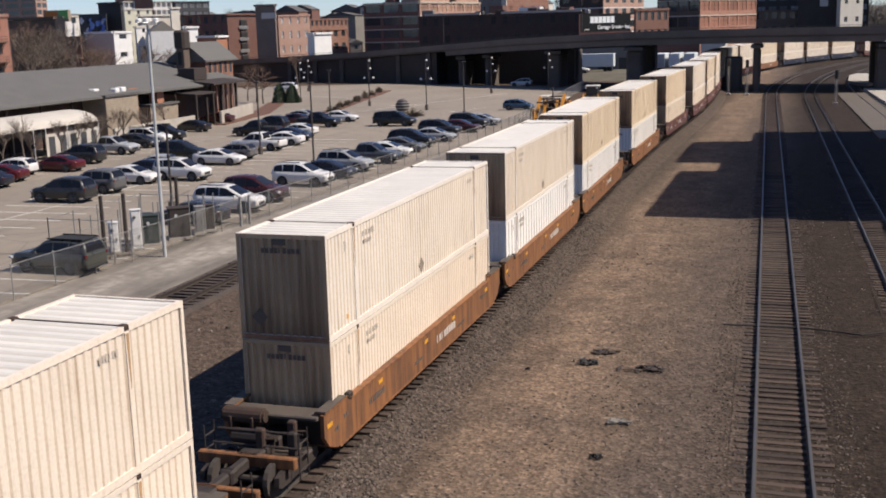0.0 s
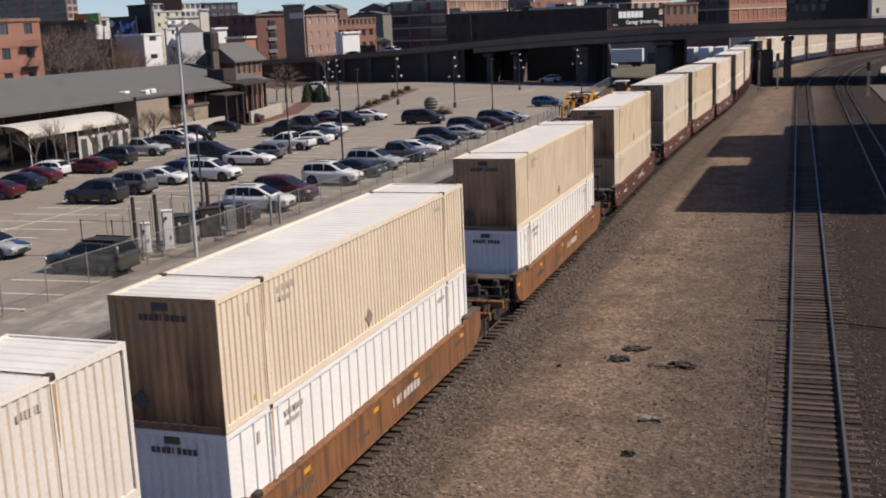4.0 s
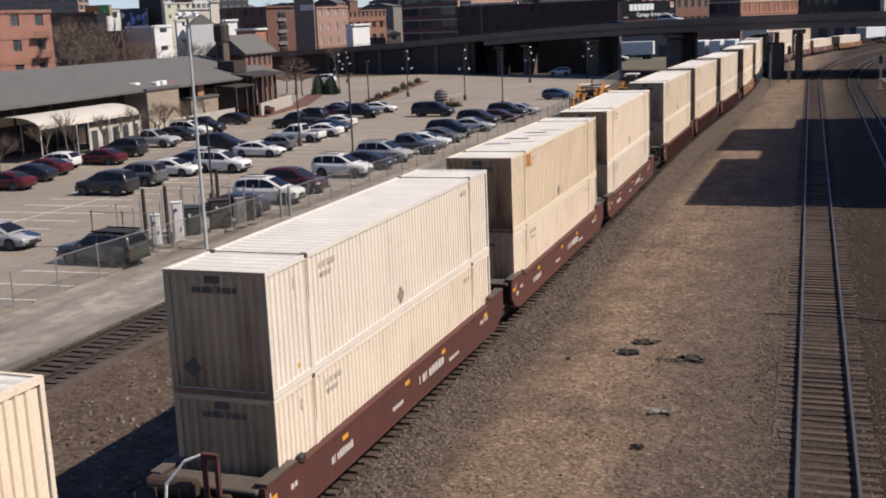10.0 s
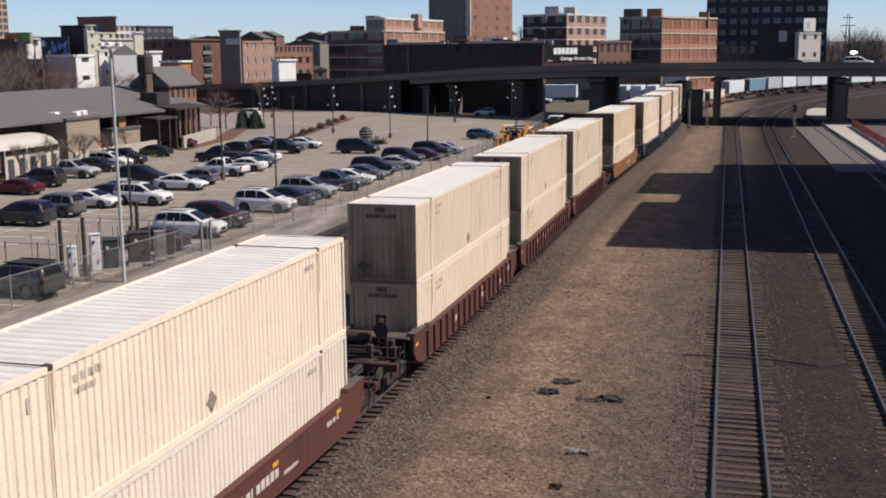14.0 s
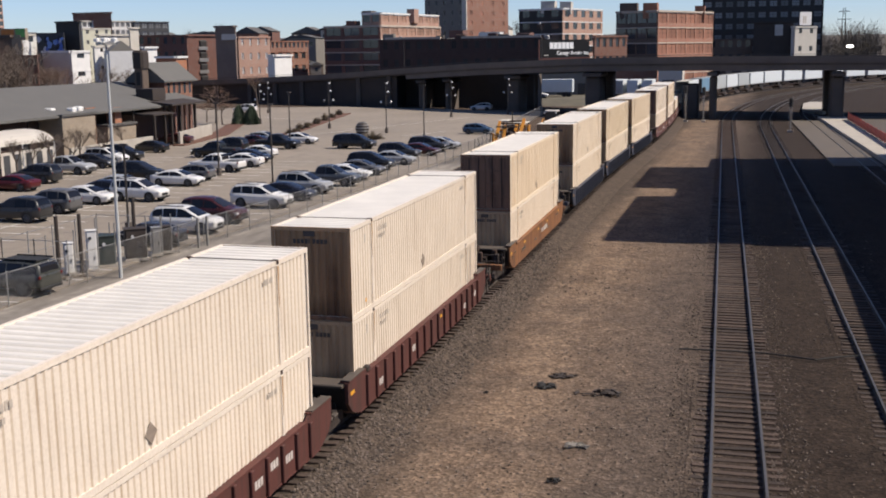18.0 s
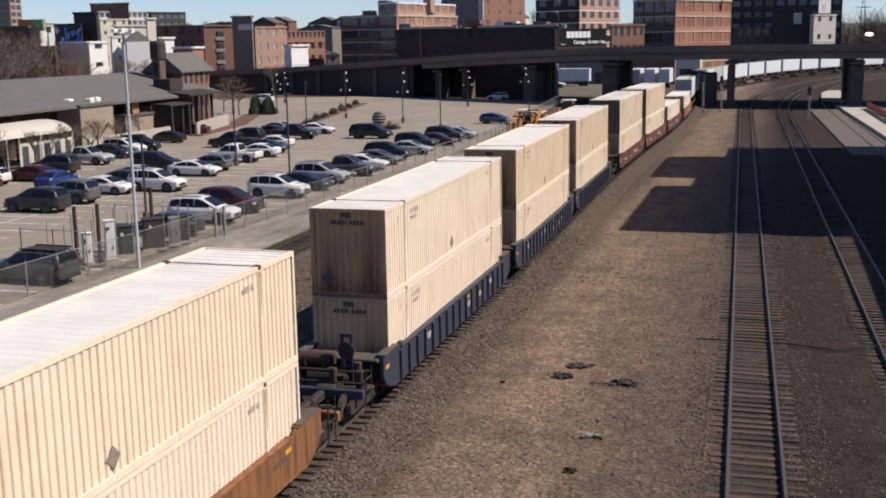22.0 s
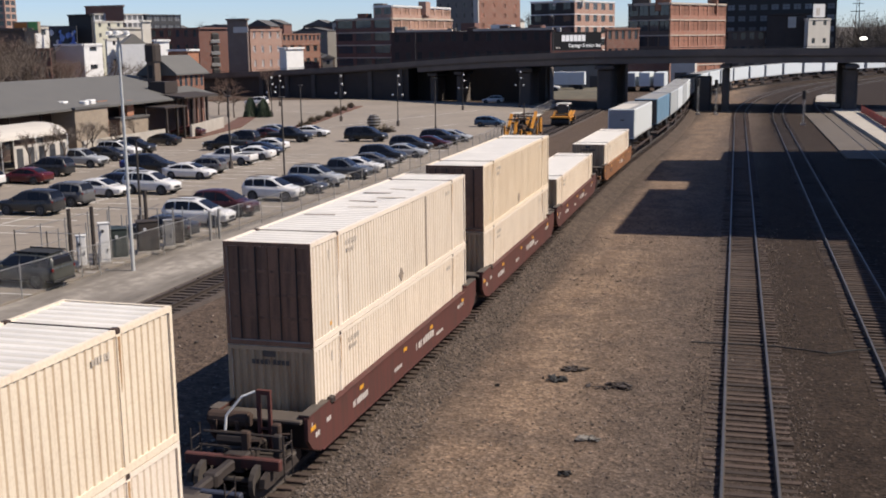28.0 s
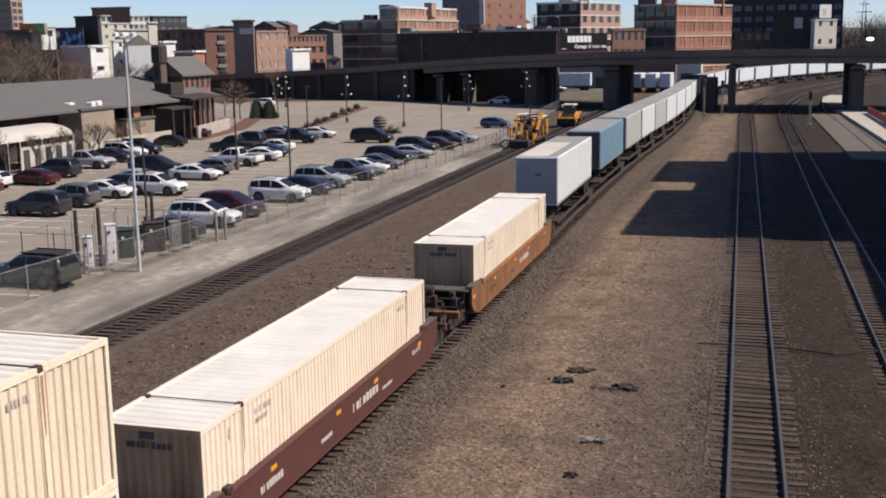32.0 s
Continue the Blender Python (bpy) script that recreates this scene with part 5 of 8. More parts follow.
LOFTS = [
    # lofts, black-fronted block, factory: shaded front and sunlit wall_right are painted as colours
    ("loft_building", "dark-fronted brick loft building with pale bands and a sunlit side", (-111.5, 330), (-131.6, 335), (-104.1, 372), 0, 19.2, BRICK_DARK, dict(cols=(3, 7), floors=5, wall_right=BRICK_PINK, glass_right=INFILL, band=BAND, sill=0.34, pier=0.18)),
    ("loft_building", "upper storeys of a brick loft building with a white cornice", (-111.6, 331), (-118, 332.4), (-104.4, 371), 19.25, 23.0, BRICK_PINK, dict(cols=(2, 7), floors=1, glass_right=INFILL, band=WHITE, sill=0.4, pier=0.25)),
    ("warehouse", "long low dark brick warehouse behind the overpass", (-55.4, 300), (-101.5, 300), None, 0, 14.4, BRICK_BLACK, dict(cols=(14, 0), floors=3, sill=0.55, pier=0.6, glass=GLASS_DIM)),
    ("brick_building", "small red brick building beside the sign", (-41.6, 300), (-42.1, 300.8), (-33.8, 306.5), 0, 14.6, BRICK_RED, dict(cols=(0, 5), floors=3, sill=0.5, pier=0.5)),
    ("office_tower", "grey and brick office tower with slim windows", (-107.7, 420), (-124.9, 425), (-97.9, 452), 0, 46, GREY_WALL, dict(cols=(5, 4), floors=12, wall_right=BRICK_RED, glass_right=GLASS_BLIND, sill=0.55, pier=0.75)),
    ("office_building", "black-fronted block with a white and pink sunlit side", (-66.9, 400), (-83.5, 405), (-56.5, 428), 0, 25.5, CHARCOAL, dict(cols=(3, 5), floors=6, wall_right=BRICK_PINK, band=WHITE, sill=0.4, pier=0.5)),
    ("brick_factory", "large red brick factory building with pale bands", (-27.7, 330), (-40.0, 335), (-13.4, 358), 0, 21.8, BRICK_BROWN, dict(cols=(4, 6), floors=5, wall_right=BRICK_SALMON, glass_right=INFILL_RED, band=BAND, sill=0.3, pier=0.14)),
    ("high_rise", "tall dark slab building with rows of square windows", (22.5, 430), (-19.8, 430), None, 0, 44, CHARCOAL, dict(cols=(11, 0), floors=11, glass=GLASS_PALE, sill=0.5, pier=0.36)),
    ("grey_building", "plain grey building with a blank wall", (11.5, 400), (-1.3, 400), None, 0, 19.4, SHADED_WALL, dict(cols=(0, 0), floors=3)),
    ("grey_building", "low dark brick building by the grey wall", (-1.6, 403), (-22, 403), None, 0, 13.9, BRICK_BROWN, dict(cols=(7, 0), floors=3, sill=0.5, pier=0.5)),
    ("corner_building", "pale rendered narrow building", (11.9, 397), (10.9, 398.5), (19.2, 404.5), 0, 17.6, STUCCO, dict(cols=(0, 2), floors=3, sill=0.7, pier=0.7)),
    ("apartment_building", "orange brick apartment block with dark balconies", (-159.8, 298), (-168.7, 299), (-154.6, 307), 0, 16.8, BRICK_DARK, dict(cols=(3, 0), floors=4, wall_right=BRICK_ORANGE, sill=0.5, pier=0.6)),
    ("apartment_building", "brown wing of an apartment block", (-171.1, 308), (-182.4, 309), (-171.4, 310), 0, 17.0, BRICK_DARK, dict(cols=(4, 0), floors=4, sill=0.5, pier=0.5)),
    ("stair_tower", "tall plain brown tower with a small sign", (-138.7, 286), (-145.2, 287), (-139.8, 289), 0, 18.8, BRICK_GREY, dict(cols=(0, 0), floors=4)),
    ("hotel", "pinkish brick building with white window surrounds", (-140.4, 291), (-141.2, 292), (-134.8, 300), 0, 15.9, BRICK_PINK, dict(cols=(0, 4), floors=4, glass_right=WHITE, sill=0.5, pier=0.72)),
    ("brick_house", "low red brick building further up the street", (-145.4, 322), (-147.4, 325), (-142, 345), 0, 11.8, BRICK_RED, dict(cols=(0, 5), floors=3, sill=0.5, pier=0.5)),
    ("shed", "low white shed by the ramp", (-119.2, 268), (-122, 270), (-117.9, 276), 0, 10.8, WHITE, dict(cols=(0, 0), floors=2)),
    # white blocks: STUCCO stands for the shaded front, WHITE for the sunlit side
    ("white_building", "white rendered building, its shaded front in grey, with few windows", (-152.2, 228), (-160.4, 229), (-151.3, 234), 0, 12.4, STUCCO, dict(cols=(0, 1), floors=3, wall_right=WHITE, sill=0.7, pier=0.6, band=WHITE)),
    ("white_building", "white stepped building on the slope", (-167.8, 262), (-168.8, 263), (-164.1, 270), 0, 13.7, STUCCO, dict(cols=(0, 2), floors=3, wall_right=WHITE, sill=0.75, pier=0.8)),
    ("white_building", "small white rendered block", (-145.6, 249), (-146.7, 250), (-144.2, 253), 0, 13.2, WHITE, dict(cols=(0, 0), floors=3)),
    ("white_building", "white block among bare trees", (-214.6, 297), (-215.7, 298), (-212.5, 302), 0, 17.8, STUCCO, dict(cols=(0, 1), floors=3, wall_right=WHITE, sill=0.7, pier=0.7)),
    ("painted_building", "dark building with a painted wall", (-198.1, 302), (-206.7, 303), (-199.3, 305), 0, 21.5, CHARCOAL, dict(cols=(0, 0), floors=4)),
    ("terrace_building", "long pale building with roof terraces on the hill", (-274.1, 420), (-275.6, 421), (-260.4, 440), 0, 25.6, STUCCO, dict(cols=(0, 10), floors=8, wall_right=WHITE, glass_right=GLASS_PALE, sill=0.35, pier=0.2)),
    ("terrace_building", "red roof storey on the hill", (-262.2, 424), (-280.6, 424), None, 0, 29.0, BRICK_RED, dict(cols=(0, 0), floors=6, sill=0.5, pier=0.5)),
    ("apartment_tower", "tall apartment tower with stacked balconies far off", (-453.9, 600), (-535.4, 600), (-454.9, 612), 0, 75, BRICK_PINK, dict(cols=(7, 2), floors=18, sill=0.3, pier=0.2)),
    ("fire_escape_building", "red brick building with an iron fire escape", (-122.3, 137), (-125.1, 139), (-119.2, 150), 0, 15.2, BRICK_ROSE, dict(cols=(0, 3), floors=4, sill=0.5, pier=0.66, band=BRICK_RED)),
    ("back_building", "brown brick back wall among bare trees", (-139.7, 190), (-150.5, 190), None, 0, 15.4, BRICK_BROWN, dict(cols=(0, 0), floors=4)),
    ("dark_house", "dark brick house behind the station", (-151.7, 215), (-157.7, 215), None, 0, 11.5, BRICK_DARK, dict(cols=(4, 0), floors=3, sill=0.5, pier=0.55)),
    ("yellow_house", "pale yellow and white stepped house on the hill", (-215.3, 330), (-217.3, 331), (-210.3, 339), 0, 20.1, STUCCO, dict(cols=(0, 3), floors=6, wall_right=PALE_YELLOW, glass_right=GLASS_PALE, sill=0.6, pier=0.7)),
    ("white_building", "broad white rendered block on the hill", (-190.5, 300), (-191.7, 301), (-184.0, 312), 0, 17.4, STUCCO, dict(cols=(0, 0), floors=6, wall_right=WHITE)),
    ("white_building", "white stair head over a rendered block", (-180.2, 301), (-181.2, 302), (-179.1, 304), 0, 19.3, STUCCO, dict(cols=(0, 0), floors=6, wall_right=WHITE)),
    ("brick_shop", "low orange brick shop with a white parapet", (-132.0, 240), (-137.8, 241), (-131.3, 244), 0, 10.8, BRICK_ORANGE, dict(cols=(0, 0), floors=2, band=WHITE)),
    ("green_building", "dark green-grey building with roof terraces", (-237.5, 400), (-239.4, 401), (-229.0, 412), 0, 24.1, SLATE_WALL, dict(cols=(0, 5), floors=7, sill=0.4, pier=0.3, glass_right=GLASS_PALE)),
    ("brick_row", "long distant red brick row", (-170.6, 380), (-171.7, 381), (-163.2, 398), 0, 15.5, BRICK_RED, dict(cols=(0, 9), floors=4, sill=0.5, pier=0.5)),
    ("white_building", "low white building with a faded blue wall picture", (-148.9, 330), (-149.9, 331), (-145.2, 337), 0, 10.8, STUCCO, dict(cols=(0, 2), floors=3, wall_right=WHITE, sill=0.6, pier=0.6, glass_right=GLASS_PALE)),
    ("brown_house", "brown brick block at the edge of the woods", (-191.1, 264), (-212.0, 265), (-192.9, 267), 0, 16.9, BRICK_TAN, dict(cols=(0, 0), floors=4)),
]
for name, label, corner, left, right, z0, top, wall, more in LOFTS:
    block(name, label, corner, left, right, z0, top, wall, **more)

# a bay of dark balconies on the orange block, a sign on the brown tower, a pale strip up the office tower's corner
for ob in list(bpy.data.objects):
    if ob.name == "apartment_building":
        for k in range(4):
            part("balcony", Build().soft(-1.3, 1.3, -1.0, 0.6, 2.6 + k * 3.4, 5.6 + k * 3.4, 0.5), CHARCOAL, ob, "dark glazed balcony bay", at=pose(-157.5, 302.6, 0, 0, 0, 45))
            part("balcony_rail", Build().soft(-1.35, 1.35, -1.06, -1.0, 2.6 + k * 3.4, 3.6 + k * 3.4, 0.05), GALV, ob, at=pose(-157.5, 302.6, 0, 0, 0, 45))
    elif ob.name == "fire_escape_building":
        for z in (11.3, 8.2):
            fe = part("fire_escape", Build().box(0.02, 1.0, -1.5, 1.5, z, z + 0.08).box(0.95, 1.0, -1.5, 1.5, z + 0.9, z + 0.96).box(0.95, 1.0, -1.5, 1.5, z + 0.45, z + 0.49), IRON, ob, "black iron fire escape landing", at=pose(-119.6, 147.3, 0, 0, 0, -13.4))
            for k in range(7):
                part("baluster", Build().box(-0.02, 0.02, -0.02, 0.02, z, z + 0.95), IRON, fe, at=pose(0.97, -1.5 + k * 0.5, 0))
            part("stair", Build().rod((0.5, -1.3, z - 3.6), (0.5, 1.2, z), 0.07, 5).rod((0.9, -1.3, z - 3.6), (0.9, 1.2, z), 0.07, 5), IRON, fe, at=pose(0, 0, 0))
    elif ob.name == "stair_tower":
        part("sign_panel", Build().box(-2.2, 2.2, -0.15, 0.0, 15.4, 17.0), MARK_WHITE, ob, "faded white sign", at=pose(-140.5, 285.8, 0))
    elif ob.name == "office_tower":
        part("corner_strip", Build().box(-0.9, 0.9, -0.4, 0.9, 0, 46.4), STUCCO, ob, "pale corner strip", at=pose(-107.9, 420.0, 0))
for x0, x1, z in ((-100, -84, 14.95), (-78, -56, 14.95)):
    solid("roof_edge", Build().box(x0, x1, 300.2, 301.2, z - 0.05, z + 0.55), BAND, "pale metal flashing along a flat roof", "roof edge", "structure")
rnd = random.Random(23)
for k in range(16):
    x, w, h = -100 + 3.0 * k, rnd.uniform(0.6, 1.8), rnd.uniform(0.6, 2.2)
    solid("roof_unit", Build().soft(-w, w, -1, 1, 0, h, 0.15), rnd.choice((GREY_WALL, BRICK_BLACK, GALV, STEEL_DARK)), "small ventilation unit on a warehouse roof", "vent", at=pose(x, 304, 14.4), group="rooftop structures")

# the block beside the tracks whose shade falls over them
shade = thing("trackside_building", "tall brick building beside the tracks that shades them", "building")
for y0, y1, h in ((73.4, 95.6, 26.9), (95.6, 101.3, 23.6), (101.3, 118.6, 28.0), (118.6, 127.6, 21.6)):
    part("wing", Build().box(15, 60, y0 + 0.001, y1, -0.4, h), BRICK_RED, shade)
part("low_wing", Build().box(15, 60, 22, 73.39, -0.4, 11.2), BRICK_RED, shade)


# ---- parked vehicles ----
CAR_PAINT = {"white": (0.72, 0.71, 0.69), "silver": (0.36, 0.37, 0.38), "grey": (0.11, 0.11, 0.112), "grey_dark": (0.03, 0.03, 0.031), "black": (0.012, 0.012, 0.012), "navy": (0.013, 0.015, 0.026),
             "blue": (0.04, 0.08, 0.14), "bright_blue": (0.016, 0.035, 0.17), "red": (0.085, 0.009, 0.011), "maroon": (0.055, 0.014, 0.014), "green": (0.06, 0.062, 0.055), "slate": (0.07, 0.08, 0.095)}
PAINT = {k: plain("car_paint_" + k, v, 0.3, metal=0.0, var=0.1, scale=0.8, fine=6, bump=0.0, gloss=0.4, coat=0.25) for k, v in CAR_PAINT.items()}
TAIL = plain("red_tail_lens", (0.13, 0.012, 0.01), 0.25, var=0.1)
LENS = plain("clear_lamp_lens", (0.62, 0.63, 0.64), 0.15, var=0.1)
RIM = plain("alloy_rim", (0.2, 0.2, 0.2), 0.35, metal=0.8, var=0.15)
COLOUR_WORDS = {"grey_dark": "dark grey", "slate": "slate blue", "navy": "navy blue", "green": "dark green-grey"}
# kind: width, stations of the lower body (x, bottom, top, half width), roof line from tail to bonnet, side windows, axles
KINDS = {
    "sedan": (1.85, [(-2.42, 0.42, 0.84, 0.62), (-2.36, 0.3, 0.98, 0.78), (-1.9, 0.24, 1.03, 0.89), (-1.0, 0.22, 0.98, 0.925), (0.2, 0.22, 0.95, 0.925), (1.2, 0.22, 0.93, 0.91), (1.85, 0.24, 0.84, 0.88), (2.28, 0.27, 0.74, 0.78), (2.42, 0.36, 0.62, 0.58)],
              [(-2.0, 0.98), (-1.45, 1.24), (-0.95, 1.39), (-0.3, 1.45), (0.25, 1.41), (0.7, 1.25), (1.42, 0.93)], ((-1.6, -0.42), (-0.34, 1.05)), (-1.42, 1.47)),
    "hatch": (1.8, [(-2.15, 0.42, 0.9, 0.66), (-2.1, 0.3, 1.02, 0.8), (-1.6, 0.25, 1.05, 0.89), (-0.6, 0.23, 1.0, 0.9), (0.4, 0.22, 0.98, 0.9), (1.1, 0.22, 0.95, 0.88), (1.7, 0.24, 0.87, 0.84), (2.04, 0.28, 0.76, 0.74), (2.15, 0.36, 0.62, 0.56)],
              [(-2.1, 1.0), (-1.95, 1.26), (-1.6, 1.45), (-0.9, 1.53), (-0.15, 1.52), (0.3, 1.43), (0.72, 1.25), (1.36, 0.95)], ((-1.85, -1.2), (-1.12, -0.3), (-0.22, 1.0)), (-1.28, 1.32)),
    "suv": (1.92, [(-2.36, 0.52, 1.06, 0.7), (-2.31, 0.4, 1.17, 0.86), (-1.8, 0.36, 1.2, 0.945), (-0.7, 0.33, 1.16, 0.96), (0.4, 0.32, 1.14, 0.96), (1.2, 0.32, 1.13, 0.945), (1.85, 0.35, 1.07, 0.91), (2.25, 0.39, 0.95, 0.8), (2.36, 0.48, 0.78, 0.64)],
            [(-2.3, 1.16), (-2.18, 1.5), (-1.95, 1.74), (-1.2, 1.83), (-0.3, 1.83), (0.2, 1.75), (0.62, 1.52), (1.36, 1.12)], ((-2.08, -1.38), (-1.3, -0.38), (-0.3, 1.05)), (-1.38, 1.42)),
    "wagon": (1.95, [(-2.42, 0.506, 0.99, 0.78), (-2.38, 0.386, 1.08, 0.9), (-1.8, 0.35, 1.098, 0.96), (-0.7, 0.331, 1.08, 0.975), (0.4, 0.322, 1.062, 0.975), (1.2, 0.322, 1.053, 0.965), (1.95, 0.35, 1.017, 0.94), (2.32, 0.386, 0.918, 0.86), (2.42, 0.46, 0.765, 0.74)],
              [(-2.38, 1.08), (-2.32, 1.44), (-2.15, 1.656), (-1.4, 1.728), (-0.2, 1.728), (0.22, 1.656), (0.55, 1.44), (1.12, 1.053)], ((-2.2, -1.4), (-1.3, -0.42), (-0.33, 0.85)), (-1.42, 1.332)),
    "van": (2.0, [(-2.65, 0.48, 1.05, 0.8), (-2.58, 0.38, 1.16, 0.93), (-1.8, 0.34, 1.16, 0.99), (-0.6, 0.32, 1.13, 1.0), (0.6, 0.31, 1.12, 1.0), (1.4, 0.31, 1.1, 0.985), (2.1, 0.33, 1.04, 0.95), (2.52, 0.37, 0.92, 0.84), (2.65, 0.46, 0.76, 0.68)],
            [(-2.58, 1.12), (-2.48, 1.5), (-2.3, 1.74), (-1.4, 1.84), (0.0, 1.84), (0.6, 1.76), (1.0, 1.52), (1.65, 1.09)], ((-2.35, -1.4), (-1.3, -0.2), (-0.1, 1.3)), (-1.55, 1.62)),
    "pickup": (2.0, [(-2.85, 0.55, 1.02, 0.88), (-2.8, 0.48, 1.1, 0.95), (-1.9, 0.44, 1.12, 0.985), (-0.8, 0.42, 1.12, 0.985), (0.4, 0.40, 1.12, 0.985), (1.3, 0.40, 1.13, 0.975), (2.2, 0.42, 1.1, 0.95), (2.72, 0.46, 1.0, 0.88), (2.85, 0.52, 0.8, 0.76)],
               [(-0.98, 1.1), (-0.92, 1.58), (-0.72, 1.82), (0.0, 1.87), (0.5, 1.81), (0.86, 1.58), (1.5, 1.11)], ((-0.8, -0.02), (0.06, 1.15)), (-1.85, 1.82)),
}


def shell(stations):
    """A rounded body from cross-sections along x."""
    v, n = [], 12
    for x, lo, hi, w in stations:
        m = lo + (hi - lo) * 0.62
        half = [(w * 0.88, lo), (w * 0.97, lo + 0.08), (w * 0.985, lo + (hi - lo) * 0.35), (w, m), (w * 0.95, hi - 0.045), (w * 0.84, hi)]
        v += [(x, -y, z) for y, z in half] + [(x, y, z) for y, z in half[::-1]]
    f = [tuple(range(n)), tuple(range(len(v) - 1, len(v) - n - 1, -1))]
    for j in range(len(stations) - 1):
        f += [(j * n + (i + 1) % n, j * n + i, (j + 1) * n + i, (j + 1) * n + (i + 1) % n) for i in range(n)]
    return Build().add(v, f)


def flank(line, w, z):
    """Half the width of the upper body at a height."""
    belt, roof = line[-1][1], max(p[1] for p in line)
    return w / 2 * (0.93 - 0.2 * (z - belt) / (roof - belt))


def roof_at(line, x):
    for (x0, z0), (x1, z1) in zip(line, line[1:]):
        if x0 <= x <= x1:
            return z0 + (z1 - z0) * (x - x0) / (x1 - x0)


def cabin_shell(line, w):
    """The painted upper body: pillars and a curved roof in one skin."""
    belt, v, n = line[-1][1], [], 7
    for x, z in line:
        c = max(belt - 0.02, z - 0.075)
        a, k, e = flank(line, w, belt), flank(line, w, c), flank(line, w, z) * 0.86
        v += [(x, -a, belt - 0.09), (x, -k, c), (x, -e, z), (x, 0, z + 0.025), (x, e, z), (x, k, c), (x, a, belt - 0.09)]
    f = [(i * n + k, i * n + n + k, i * n + n + k + 1, i * n + k + 1) for i in range(len(line) - 1) for k in range(n - 1)]
    return Build().add(v, f)


def side_glass(line, w, x0, x1, s):
    """One side window under the roof line, slightly proud of the skin."""
    belt, v, n = line[-1][1], [], 6
    for i in range(n):
        x = x0 + (x1 - x0) * i / (n - 1)
        zt = max(belt + 0.07, roof_at(line, x) - 0.115)
        for d in (0.01, -0.01):
            v += [(x, s * (flank(line, w, z) + d), z) for z in (belt + 0.045, zt)]
    f = []
    for i in range(n - 1):
        o = 4 * i
        f += [(o, o + 4, o + 5, o + 1), (o + 1, o + 5, o + 7, o + 3), (o, o + 2, o + 6, o + 4)]
    f += [(0, 1, 3, 2), (4 * n - 4, 4 * n - 2, 4 * n - 1, 4 * n - 3)]
    return Build().add(v, f)


def end_glass(line, w, ends):
    """Windscreen or rear window: a bent pane on the sloping end of the roof line."""
    (xa, za), (xb, zb), (xc, zc) = ends
    v = []
    mixed = lambda p, q, f: (p[0] + (q[0] - p[0]) * f, p[1] + (q[1] - p[1]) * f)
    for x, z in (mixed(ends[0], ends[1], 0.22), ends[1], mixed(ends[1], ends[2], 0.8)):
        e = flank(line, w, z) * 0.82
        for d in (0.02, -0.01):
            v += [(x, -e, z + d), (x, 0, z + d + 0.022), (x, e, z + d)]
    f = []
    for i in range(2):
        o = 6 * i
        f += [(o + k, o + 6 + k, o + 7 + k, o + 1 + k) for k in (0, 1)] + [(o, o + 3, o + 9, o + 6), (o + 2, o + 8, o + 11, o + 5)]
    f += [(0, 1, 4, 3), (1, 2, 5, 4), (12, 15, 16, 13), (13, 16, 17, 14)]
    return Build().add(v, f)


def spoked(r):
    """An alloy rim: a hoop, a hub and seven spokes in the plane y = 0."""
    b = Build().rod((0, -0.012, 0), (0, 0.012, 0), r * 0.24, 8)
    ring = [(r * math.cos(6.2832 * k / 14), 0, r * math.sin(6.2832 * k / 14)) for k in range(14)]
    for k in range(14):
        b.rod(ring[k], ring[(k + 1) % 14], 0.022, 4)
        if k % 2:
            b.rod((0, 0, 0), ring[k], 0.026, 4)
    return b


